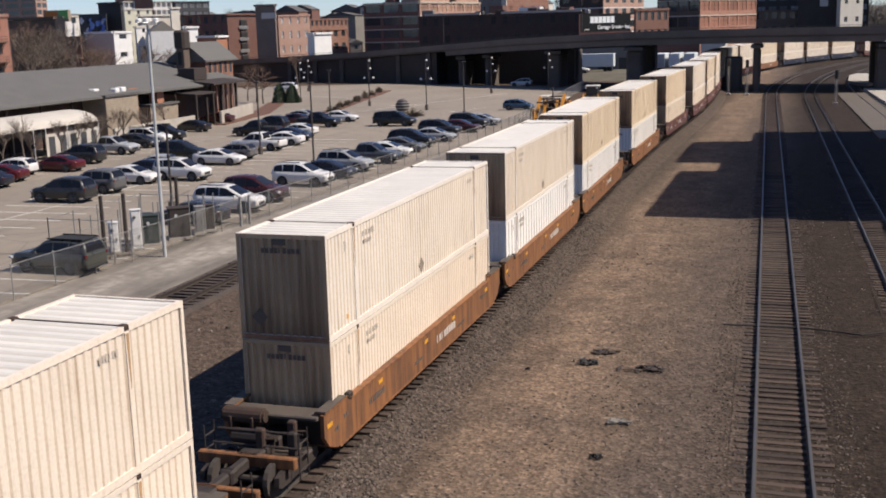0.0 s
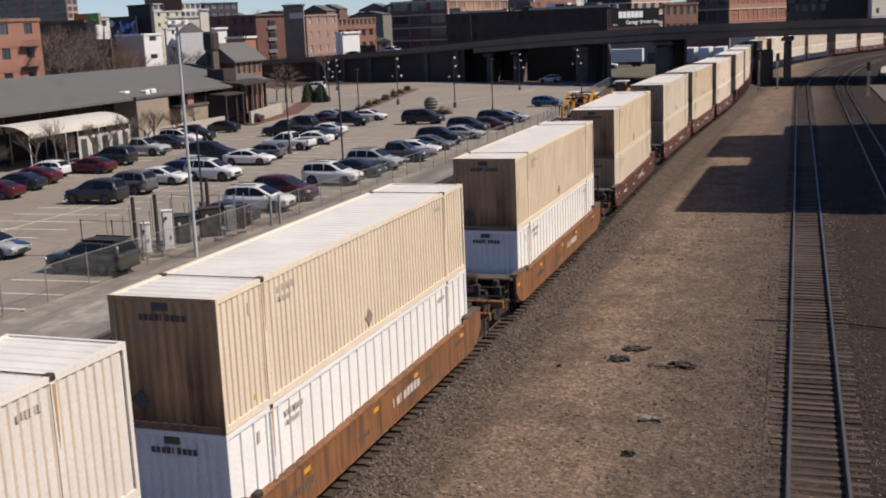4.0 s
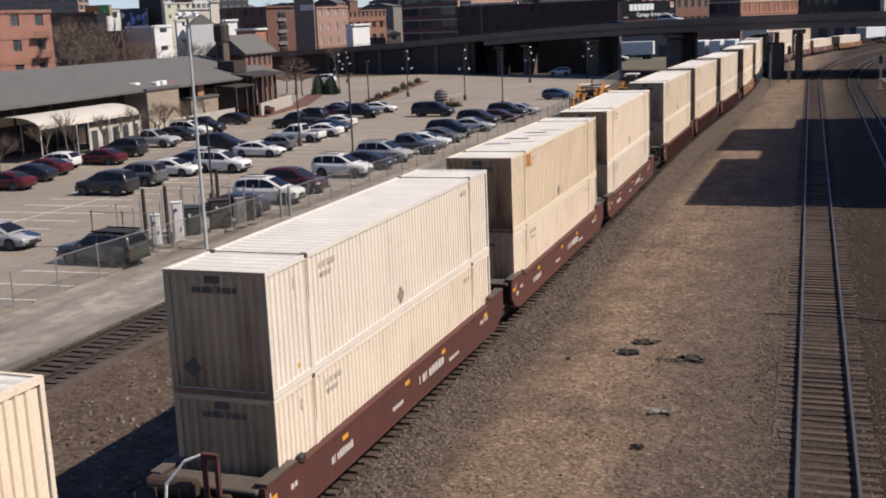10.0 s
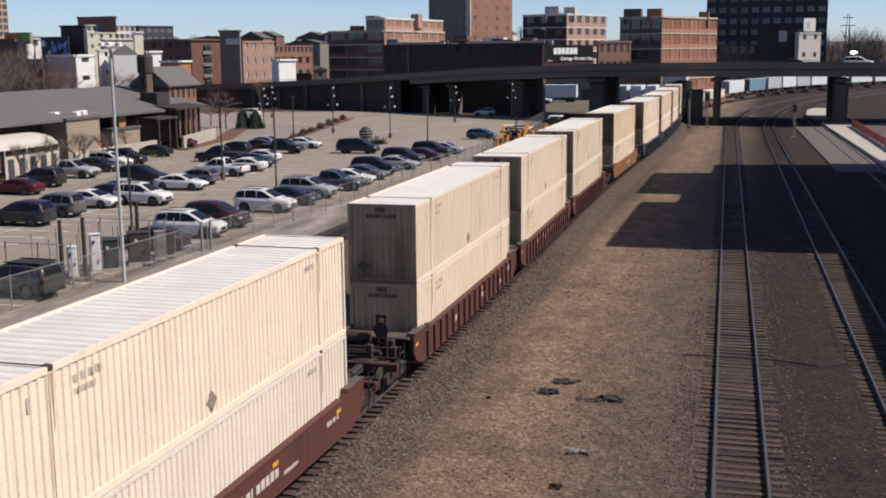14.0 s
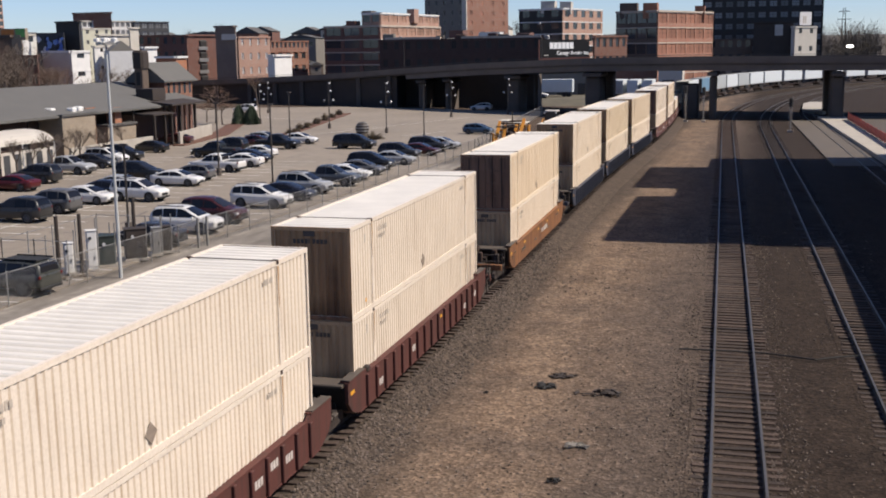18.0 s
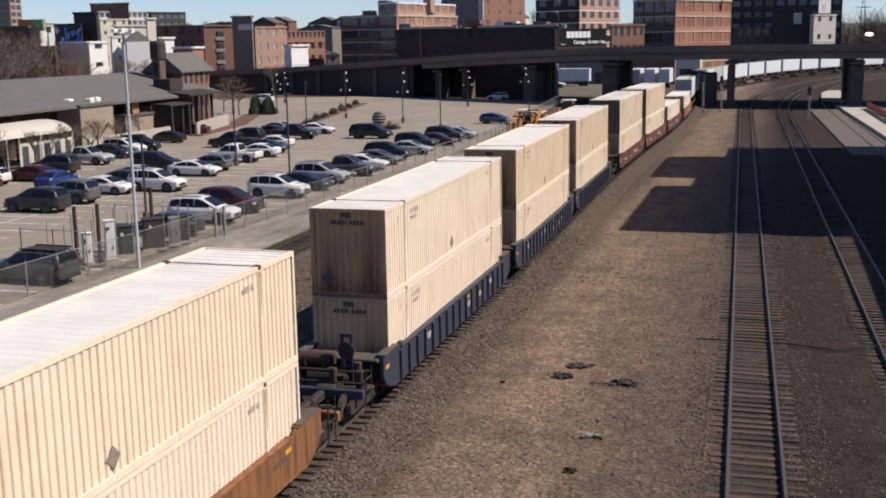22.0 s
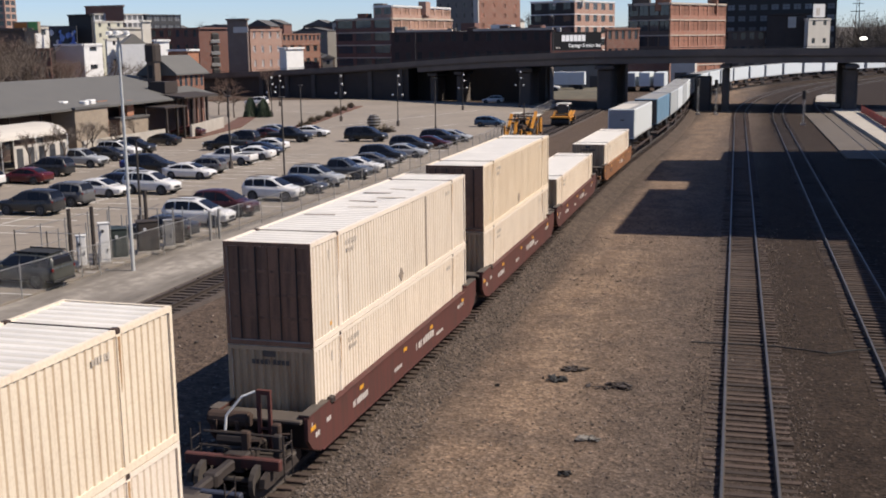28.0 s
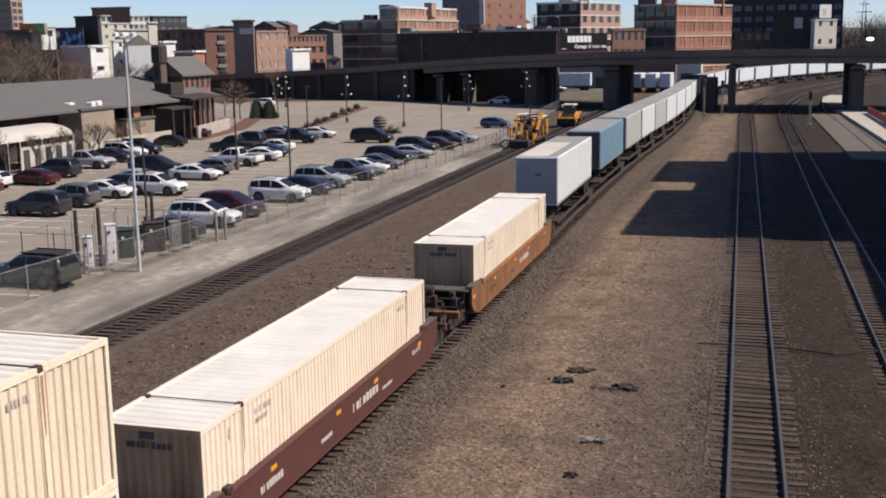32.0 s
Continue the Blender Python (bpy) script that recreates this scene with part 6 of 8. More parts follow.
def vehicle(kind, colour, x, y, turn, label="", z=0.0):
    w, stations, line, cuts, axles = KINDS[kind]
    words = COLOUR_WORDS.get(colour, colour)
    v = thing(kind if kind != "hatch" else "hatchback", label or "%s %s parked in the open car park" % (words, {"suv": "sport utility vehicle", "wagon": "square off-road vehicle", "hatch": "hatchback car", "sedan": "saloon car", "van": "passenger van", "pickup": "pickup truck"}[kind]), "car" if kind != "pickup" else "pickup truck", at=pose(x, y, z, 0, 0, turn), group="parked vehicles")
    p = PAINT[colour]
    body = part("body", kept(("body", kind, colour), lambda: shell(stations), p, True), None, v)
    part("cabin", kept(("cabin", kind, colour), lambda: cabin_shell(line, w), p, True), None, v)
    part("windscreen", kept(("windscreen", kind), lambda: end_glass(line, w, line[:-4:-1]), GLASS_CAR), None, v, "dark tinted glass")
    part("rear_window", kept(("rear_window", kind), lambda: end_glass(line, w, line[:3]), GLASS_CAR), None, v, "dark tinted glass")
    for s in (-1, 1):
        for x0, x1 in cuts:
            part("side_window", kept(("side_window", kind, s, x0), lambda: side_glass(line, w, x0, x1, s), GLASS_CAR), None, v, "dark tinted glass")
    lo, hi = stations[0], stations[-1]
    if kind == "pickup":
        part("bed", kept(("bed", 0), lambda: Build().box(-2.7, -1.05, -0.8, 0.8, 1.1, 1.132), BLACK), None, v, "dark cargo bed liner")
    part("grille", kept(("grille", kind), lambda: Build().soft(-0.03, 0.03, -hi[3] * 0.7, hi[3] * 0.7, 0, 0.2, 0.02), BLACK), None, body, "black grille", at=pose(hi[0] - 0.005, 0, hi[2] - 0.26))
    for s in (-1, 1):
        part("headlight", kept(("headlight", kind), lambda: Build().soft(-0.16, 0.06, -0.17, 0.17, -0.07, 0.06, 0.03), LENS), None, body, at=pose(hi[0] - 0.1, s * hi[3] * 1.12, hi[2] + 0.02))
        part("tail_light", kept(("tail_light", kind), lambda: Build().soft(-0.03, 0.1, -0.08, 0.08, -0.08, 0.07, 0.03), TAIL), None, body, at=pose(lo[0] + 0.02, s * lo[3] * 1.08, lo[2] - 0.02))
        if y < 100:
            part("mirror", kept(("mirror", colour), lambda: Build().soft(-0.06, 0.06, -0.09, 0.09, 0, 0.13, 0.03), p), None, body, at=pose(line[-1][0] - 0.5, s * (w / 2 + 0.05), line[-1][1] - 0.02))
        for ax in axles:
            r = 0.39 if kind in ("suv", "pickup", "van", "wagon") else 0.335
            t = part("wheel", kept(("wheel", r), lambda: Build().rod((0, -0.11, 0), (0, 0.11, 0), r, 18), BLACK), None, v, "black tyre", at=pose(ax, s * (w / 2 - 0.085), r))
            part("wheel_arch", kept(("wheel_arch", r), lambda: Build().rod((0, -0.1, 0), (0, 0.1, 0), r + 0.06, 18), BLACK), None, body, "dark wheel arch", at=pose(ax, s * (w / 2 - 0.1), r + 0.02))
            part("rim", kept(("rim", r), lambda: spoked(r * 0.64), RIM), None, t, "alloy rim", at=pose(0, s * 0.108, 0))
    for k, st in ((1, hi), (-1, lo)):
        part("bumper", kept(("bumper", kind, k), lambda: Build().soft(-0.05, 0.05, -st[3] * 1.1, st[3] * 1.1, 0.26, 0.4, 0.04), BLACK), None, body, "black lower bumper", at=pose(st[0] - k * 0.03, 0, 0.05))
    if kind == "suv" and colour in ("white", "silver"):
        for s in (-1, 1):
            part("roof_rail", kept(("roof_rail", 0), lambda: Build().rod((-1.8, 0, 0), (0.1, 0, 0), 0.03), IRON), None, v, at=pose(0, s * 0.6, 1.87))
    if kind == "wagon":
        part("roof_rack", Build().box(-2.1, 0.1, -0.66, -0.62, 1.755, 1.82).box(-2.1, 0.1, 0.62, 0.66, 1.755, 1.82).box(-2.1, 0.1, -0.62, 0.62, 1.74, 1.765), BLACK, v, "black flat roof rack")
    return v


for x, y, kind, colour, way in (
        (-36.4, 48.0, "wagon", "green", -1), (-36.7, 62.0, "sedan", "grey_dark", -1), (-36.6, 66.9, "suv", "white", 1), (-36.9, 71.4, "suv", "maroon", 1), (-36.8, 79.3, "suv", "white", 1), (-36.7, 83.8, "sedan", "navy", 1),
        (-36.8, 88.0, "suv", "silver", 1), (-36.8, 93.6, "pickup", "slate", 1), (-36.9, 98.4, "sedan", "white", 1), (-37.0, 102.6, "sedan", "grey", 1), (-37.4, 107.0, "suv", "black", 1), (-36.9, 112.6, "sedan", "silver", 1),
        (-38.0, 118.4, "suv", "grey_dark", 1), (-37.0, 122.6, "sedan", "maroon", 1), (-37.3, 127.6, "suv", "grey_dark", 1), (-36.9, 131.4, "sedan", "silver", 1), (-38.0, 155.4, "hatch", "blue", 1), (-47.7, 130.4, "van", "black", 1),
        (-52.3, 216.5, "hatch", "white", -1), (-51.5, 69.2, "suv", "grey_dark", -1), (-51.9, 73.7, "suv", "grey", -1), (-52.0, 78.9, "sedan", "white", 1), (-53.2, 83.0, "sedan", "navy", -1), (-48.6, 81.2, "suv", "white", 1),
        (-54.3, 86.7, "sedan", "silver", -1), (-56.5, 94.6, "suv", "black", 1), (-50.7, 91.3, "sedan", "white", 1), (-51.5, 95.6, "hatch", "grey", -1), (-52.6, 103.0, "pickup", "white", -1), (-52.3, 107.9, "sedan", "white", -1),
        (-53.4, 112.4, "sedan", "navy", 1), (-55.0, 117.6, "sedan", "white", -1), (-60.0, 117.3, "pickup", "black", -1), (-61.5, 123.6, "suv", "black", -1), (-62.2, 132.0, "sedan", "maroon", -1), (-63.5, 138.1, "sedan", "silver", 1),
        (-57.4, 129.0, "pickup", "black", 1), (-57.6, 136.5, "sedan", "white", 1), (-66.3, 82.3, "hatch", "white", -1), (-63.8, 85.4, "sedan", "red", -1), (-65.4, 91.0, "suv", "grey_dark", -1), (-67.1, 98.6, "pickup", "silver", 1),
        (-67.7, 104.6, "hatch", "grey_dark", 1), (-68.6, 108.3, "suv", "white", 1), (-69.2, 112.4, "suv", "black", 1), (-71.5, 122.3, "sedan", "black", -1), (-74.8, 134.6, "sedan", "maroon", -1), (-62.0, 70.6, "sedan", "red", -1),
        (-63.4, 75.0, "sedan", "navy", -1), (-64.6, 78.5, "sedan", "red", -1), (-45.3, 50.6, "sedan", "silver", 1), (-98.5, 206.0, "suv", "white", -1)):
    vehicle(kind, colour, x, y, (0 if way > 0 else 180) + random.Random(int(y * 7)).uniform(-3, 3))
AISLE_CAR = vehicle("sedan", "bright_blue", -57.5, 24, 90, "bright blue saloon car driving up the parking aisle")
DECK_CARS = [(vehicle("suv", "white", -138, 260, 0, "white sport utility vehicle driving over the overpass", 4), -138.75, 11.0), (vehicle("sedan", "black", -151, 266, 0, "black saloon car driving over the overpass", 4), -151.4, 11.2)]


# ---- lamps, fence and electrical yard ----
def lot_lamp(x, y, h, style, z=0.0):
    t = thing("street_lamp", {"mast": "tall galvanised lamp mast with a round head", "plain": "dark lamp post in a concrete base", "globes": "dark lamp post with small white globes"}[style], "lamp post", at=pose(x, y, z), group="lamp posts")
    if style == "mast":
        part("pole", Build().rod((0, 0, 0), (0, 0, h), 0.105, 10, 0.065), MAST, t)
        part("head", Build().rod((0, 0, h - 0.12), (0, 0, h + 0.02), 0.5, 12).rod((-0.25, -0.2, h + 0.02), (0.25, 0.2, h + 0.02), 0.06), GALV, t, "round lamp ring")
        for a in range(4):
            p = part("floodlight", Build().soft(-0.14, 0.14, -0.14, 0.14, 0, 0.22, 0.06), WHITE, t, "white floodlight", at=pose(0.45 * math.cos(a * 1.57 + 0.4), 0.45 * math.sin(a * 1.57 + 0.4), h + 0.02))
            part("lens", Build().box(-0.12, 0.12, -0.12, 0.12, -0.008, -0.003), LAMP_GLARE, p)
    else:
        part("base", Build().rod((0, 0, 0), (0, 0, 0.75), 0.24, 12), CONCRETE, t)
        part("pole", Build().rod((0, 0, 0.75), (0, 0, h), 0.085, 8, 0.07), POLE_DARK, t)
        if style == "globes":
            part("cross_arm", Build().rod((-0.75, 0, h * 0.6), (0.75, 0, h * 0.6), 0.04), POLE_DARK, t)
            for gx, gz in ((-0.75, 0.6), (0.75, 0.6), (0.18, 0.97), (0.3, 0.8)):
                part("globe", Build().ball((0, 0, 0), 0.17, 10, 7), WHITE, t, "white lamp globe", at=pose(gx, 0, h * gz + 0.14), smooth=True)
            part("top_arm", Build().rod((0, 0, h * 0.97), (0.2, 0, h * 0.97), 0.03).rod((0, 0, h * 0.8), (0.3, 0, h * 0.8), 0.03), POLE_DARK, t)
        else:
            part("head", Build().soft(-0.3, 0.3, -0.14, 0.14, h, h + 0.14, 0.05), POLE_DARK, t)
    return t


lot_lamp(-32.9, 52.5, 12.6, "mast", -0.09)
for x, y, h, s in ((-50.6, 99.4, 7.0, "plain"), (-40.3, 89.2, 7.4, "plain"), (-40.4, 65.8, 5.9, "plain"), (-51.9, 155.6, 7.3, "globes"), (-42.7, 143.9, 7.2, "plain"), (-80.6, 174.3, 6.6, "globes"), (-64.2, 164.3, 7.1, "globes"),
                   (-52.5, 194.3, 6.3, "globes"), (-57.0, 132.0, 6.8, "plain"), (-44.0, 203.0, 6.5, "globes"), (-93, 205, 6.0, "globes")):
    lot_lamp(x, y, h, s)

FENCE = [(-34.75, 30), (-34.5, 44), (-33.75, 54), (-33.2, 66), (-32.5, 77.4), (-32.1, 93.4), (-31.2, 125), (-33.2, 150), (-37.6, 204)]


def along_fence(y):
    for a, c in zip(FENCE, FENCE[1:]):
        if a[1] <= y <= c[1]:
            return a[0] + (c[0] - a[0]) * (y - a[1]) / (c[1] - a[1])


fence = thing("chain_link_fence", "grey chain-link fence along the edge of the car park", "fence")
wire, y, k = Build(), 30.0, 0
post = Build().rod((0, 0, 0), (0, 0, 1.72), 0.035, 6).ball((0, 0, 1.74), 0.05, 6, 4).mesh("post", GALV)
while y < 203:
    part("post", post, None, fence, at=pose(along_fence(y), y, -0.08))
    y1 = min(y + 3.0, 203.9)
    a, c = Vector((along_fence(y), y, 0)), Vector((along_fence(y1), y1, 0))
    part("top_rail", Build().rod(a + Vector((0, 0, 1.62)), c + Vector((0, 0, 1.62)), 0.024, 5), GALV, fence)
    step = 0.16 if y < 80 else 0.35
    n = int((y1 - y) / step)
    for i in range(-int(1.6 / step), n):
        for lo, hi in ((0.0, 1.6), (1.6, 0.0)):
            t0, t1 = i * step, i * step + 1.6
            z0, z1 = lo, hi
            if t0 < 0:
                z0, t0 = lo + (hi - lo) * (-t0 / 1.6), 0
            if t1 > y1 - y:
                z1, t1 = lo + (hi - lo) * ((y1 - y - i * step) / 1.6), y1 - y
            if t1 - t0 > 0.05:
                d = (c - a) / (y1 - y)
                wire.rod(a + d * t0 + Vector((0, 0, z0)), a + d * t1 + Vector((0, 0, z1)), 0.005, 3)
    y = y1
tagged(part("mesh", wire, GALV, fence, "diamond wire mesh"), kind="stuff")

for x, y, h in ((-36.3, 51.9, 3.3), (-35.6, 53.0, 3.3), (-35.0, 57.6, 3.6)):
    solid("utility_post", Build().rod((0, 0, 0), (0, 0, h), 0.12, 10, 0.1), TIMBER_DARK, "slim dark timber post in the electrical yard", "post", at=pose(x, y, 0), group="electrical yard")
for x, y, w, d, h, m, words in ((-36.0, 52.4, 0.5, 0.35, 1.75, WHITE, "scuffed white switch cabinet on legs"), (-35.25, 53.5, 0.55, 0.35, 2.3, WHITE, "tall white switch cabinet on a plinth"), (-35.6, 54.1, 0.3, 0.3, 2.2, YARD_GREEN, "narrow dark green meter cabinet"),
                                (-35.3, 55.0, 0.9, 0.7, 1.75, YARD_GREEN, "dark green steel transformer box"), (-36.2, 56.0, 0.8, 0.6, 1.6, YARD_GREEN, "dark green steel equipment box"), (-34.75, 57.2, 1.2, 0.9, 1.85, IRON, "tall dark steel transformer box"), (-34.2, 58.6, 0.5, 0.4, 1.7, GALV, "pale grey meter cabinet beside the fence"), (-34.35, 59.7, 0.9, 0.7, 1.6, IRON, "dark steel equipment box beside the fence")):
    t = thing("electrical_cabinet", words, "cabinet", at=pose(x, y, 0, 0, 0, 38), group="electrical yard")
    part("plinth", Build().box(-w / 2 - 0.08, w / 2 + 0.08, -d / 2 - 0.08, d / 2 + 0.08, 0, 0.15), CONCRETE_PALE, t)
    bd = part("body", Build().soft(-w / 2, w / 2, -d / 2, d / 2, 0.15, h, 0.03), m, t)
    part("lid", Build().soft(-w / 2 - 0.04, w / 2 + 0.04, -d / 2 - 0.05, d / 2 + 0.04, h, h + 0.05, 0.015), m, bd)
    part("door", Build().soft(-w / 2 + 0.05, w / 2 - 0.05, -0.02, 0.0, 0.3, h - 0.1, 0.01), m, bd, at=pose(0, -d / 2, 0))
    part("handle", Build().box(-0.02, 0.02, -0.05, 0.0, 0.7, 0.9), BLACK, bd, at=pose(w / 4, -d / 2 - 0.02, 0))
    if h > 1.7:
        part("meter", Build().rod((0, -0.04, 0), (0, -0.14, 0), 0.09, 10), LENS if m is not WHITE else SLATE_WALL, bd, "round meter", at=pose(-w / 6, -d / 2, h - 0.4))
    part("conduit", Build().rod((0, 0, 0.1), (0, 0, h + 0.7), 0.035, 6), GALV, t, at=pose(w / 2 + 0.08, d / 4, 0))
for k, (x, y, s) in enumerate(((-36.9, 51.2, 0.5), (-35.9, 50.9, 0.7), (-35.0, 51.9, 0.6), (-35.3, 51.0, 0.4))):
    b, r = Build(), random.Random(40 + k)
    for i in range(26):
        a, q = r.uniform(0, 6.28), s * math.sqrt(r.random())
        b.rod((q * math.cos(a) * 0.5, q * math.sin(a) * 0.5, 0.0), (q * math.cos(a) * 1.2, q * math.sin(a) * 1.2, r.uniform(0.08, 0.35)), 0.018, 3, 0.006)
    solid("weed_clump", b, SHRUB, "dry brown weeds at the foot of the cabinets", "weeds", "stuff", at=pose(x, y, 0.0), group="electrical yard weeds")
for (x0, y0), (x1, y1) in (((-38.4, 50.0), (-34.4, 50.0)), ((-38.4, 50.0), (-38.4, 59.0)), ((-38.4, 59.0), (-34.0, 59.0)), ((-36.4, 50.0), (-36.4, 51.0))):
    t = thing("yard_fence", "steel pipe fence panel round the electrical yard", "fence", group="electrical yard fence")
    a, c = Vector((x0, y0, 0)), Vector((x1, y1, 0))
    n = max(1, round((c - a).length / 2))
    for i in range(n + 1):
        q = a + (c - a) * i / n
        part("post", Build().rod((0, 0, 0), (0, 0, 2.4), 0.036, 6), GALV, t, at=pose(q.x, q.y, 0))
    for z in (1.15, 2.3):
        part("rail", Build().rod(a + Vector((0, 0, z)), c + Vector((0, 0, z)), 0.022, 5), GALV, t)
for x, y in ((-33.2, 62.0), (-33.0, 62.8)):
    part("pull_post", Build().box(-0.07, 0.07, -0.06, 0.06, 0, 1.9), GALV, fence, at=pose(x, y, -0.1, 0, 0, 80))


# ---- the old station and its yard ----
st = thing("station", "long low brick station with grey shingle roof and tower", "station")
# the wall's near-black colour holds the shade under the eaves
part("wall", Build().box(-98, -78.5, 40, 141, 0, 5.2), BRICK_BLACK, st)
part("pergola", Build().prism([(-78.4, 4.3), (-73.6, 4.1), (-73.6, 4.3), (-78.4, 4.55)], "y", 127.2, 132.8), TIMBER_DARK, st, "dark timber pergola roof")
for i in range(2):
    part("pergola_post", Build().soft(-0.14, 0.14, -0.14, 0.14, 0, 4.1, 0.03), TIMBER_DARK, st, at=pose(-73.8, 127.8 + i * 4.4, 0))
part("roof", Build().prism([(-99, 4.9), (-75.6, 4.9), (-75.6, 5.15), (-86.8, 8.1), (-99, 5.15)], "y", 38, 145.5), ROOF_GREY, st, "grey shingle roof")
part("upper_block", Build().prism([(-85.6, 0), (-80.4, 0), (-80.4, 8.05), (-83.0, 10.3), (-85.6, 8.05)], "y", 142.4, 150.4), BRICK_DARK, st, "two-storey brick head house")
# sunlit side painted as a redder sheet over the darker block
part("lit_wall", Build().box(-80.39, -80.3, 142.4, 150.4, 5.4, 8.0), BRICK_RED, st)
part("upper_roof", Build().prism([(-86.2, 7.9), (-79.8, 7.9), (-79.8, 8.1), (-83.0, 10.7), (-86.2, 8.1)], "y", 141.6, 151.2), ROOF_GREY, st)
for i in range(5):
    w = part("window", Build().box(-0.03, 0.03, -0.42, 0.42, 0, 1.6), GLASS, st, at=pose(-80.28, 143.4 + i * 1.55, 6.2))
    part("window_frame", Build().box(-0.02, 0.06, -0.55, -0.42, -0.1, 1.7).box(-0.02, 0.06, 0.42, 0.55, -0.1, 1.7).box(-0.02, 0.06, -0.42, 0.42, 1.6, 1.7).box(-0.02, 0.06, -0.42, 0.42, -0.1, 0.0), BRICK_ORANGE, w, "brick window surround")
part("tower", Build().soft(-83.3, -82.0, 139.6, 141.2, 0, 10.2, 0.1), BRICK_BROWN, st)
part("tower_opening", Build().box(-83.0, -82.4, 139.55, 139.6, 7.6, 9.4), BLACK, st)
part("tower_cap", Build().soft(-83.5, -81.8, 139.4, 141.4, 9.9, 12.4, 0.3), TIMBER_DARK, st)
part("porch_roof", Build().prism([(-80.29, 5.5), (-74.0, 5.1), (-74.0, 5.32), (-80.29, 5.95)], "y", 133, 142.6), TIMBER_DARK, st, "dark porch roof")
# porch shade is put into this wall's colour
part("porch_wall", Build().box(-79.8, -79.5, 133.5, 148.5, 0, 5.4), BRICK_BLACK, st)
part("roof_vent", Build().box(-80, -77.5, 134.2, 137.6, 5.75, 7.3), TIMBER_DARK, st, "dark boxy roof vent")
for i in range(7):
    part("porch_column", Build().soft(-0.16, 0.16, -0.16, 0.16, 0, 5.2, 0.03), BRICK_RED if i in (2, 4, 5) else TIMBER_DARK, st, at=pose(-75.6, 133.6 + i * 1.4, 0))
    if i < 6:
        part("porch_window", Build().box(-0.04, 0.0, -0.5, 0.5, 1.0, 3.6), GLASS, st, at=pose(-79.44, 134.3 + i * 1.4, 0))
        part("porch_rail", Build().box(-0.04, 0.04, -0.54, 0.54, 0.95, 1.05), TIMBER_DARK, st, at=pose(-75.6, 134.3 + i * 1.4, 0))
for i in range(16):
    part("eave_post", Build().soft(-0.1, 0.1, -0.1, 0.1, 0, 4.9, 0.02), TIMBER_DARK, st, at=pose(-76.3, 46 + i * 5.4, 0))
    part("wall_window", Build().box(0, 0.05, -0.7, 0.7, 1.2, 3.4), GLASS, st, at=pose(-78.49, 48.5 + i * 5.4, 0))

part("side_pier", Build().box(-77.6, -76.4, 122.9, 124.4, 3.46, 5.4), BRICK_ORANGE, st, "orange brick pier under the eave")
annex = thing("annex", "flat-roofed tan brick annex with rooftop vents", "building")
part("wall", Build().box(-83, -75.4, 110.4, 117, 0, 5.0), BRICK_TAN, annex)
part("roof", Build().box(-83.2, -75.2, 110.2, 117.2, 5.0, 5.25), ROOF_FLAT, annex)
for x, y, s in ((-78, 112, 0.5), (-79.5, 114, 0.6), (-81, 112.5, 0.7), (-76.8, 114.5, 0.45), (-77, 116, 0.5)):
    part("roof_vent", Build().soft(-s, s, -s, s, 0, s * 1.3, 0.12), WHITE if s < 0.6 else GALV, annex, "pale roof vent", at=pose(x, y, 5.25))
small = thing("annex", "small tan and orange brick entrance block", "building")
part("wall", Build().box(-80, -76, 120.5, 127, 0, 3.2), BRICK_TAN, small)
part("roof", Build().box(-80.2, -75.8, 120.3, 127.2, 3.2, 3.45), ROOF_FLAT, small)
part("pier", Build().box(-78.2, -77, 117.6, 119.6, 0, 5.6), BRICK_ORANGE, small, "orange brick pier")
for pts_w, words in (([(-73.0, 108), (-73.2, 126)], "low pale garden wall"), ([(-73.0, 132.5), (-76.8, 149)], "long low pale terrace wall")):
    b = Build()
    for (x0, y0), (x1, y1) in zip(pts_w, pts_w[1:]):
        d = Vector((x1 - x0, y1 - y0, 0)).normalized() * 0.15
        b.add([(x0 - d.y, y0 + d.x, 0), (x0 + d.y, y0 - d.x, 0), (x1 + d.y, y1 - d.x, 0), (x1 - d.y, y1 + d.x, 0)] + [(x0 - d.y, y0 + d.x, 1.7), (x0 + d.y, y0 - d.x, 1.7), (x1 + d.y, y1 - d.x, 1.7), (x1 - d.y, y1 + d.x, 1.7)],
              [(4, 5, 6, 7), (0, 1, 5, 4), (1, 2, 6, 5), (2, 3, 7, 6), (3, 0, 4, 7)])
    solid("garden_wall", b, CONCRETE_PALE, words, "wall")
solid("planting_bed", Build().prism([(-73.2, 131), (-71.5, 131), (-74.5, 150), (-82.5, 172), (-85.5, 172), (-77.5, 150)], "z", -0.1, 0.12), MULCH, "red-brown mulch bed along the terrace wall", "flower bed", "structure")


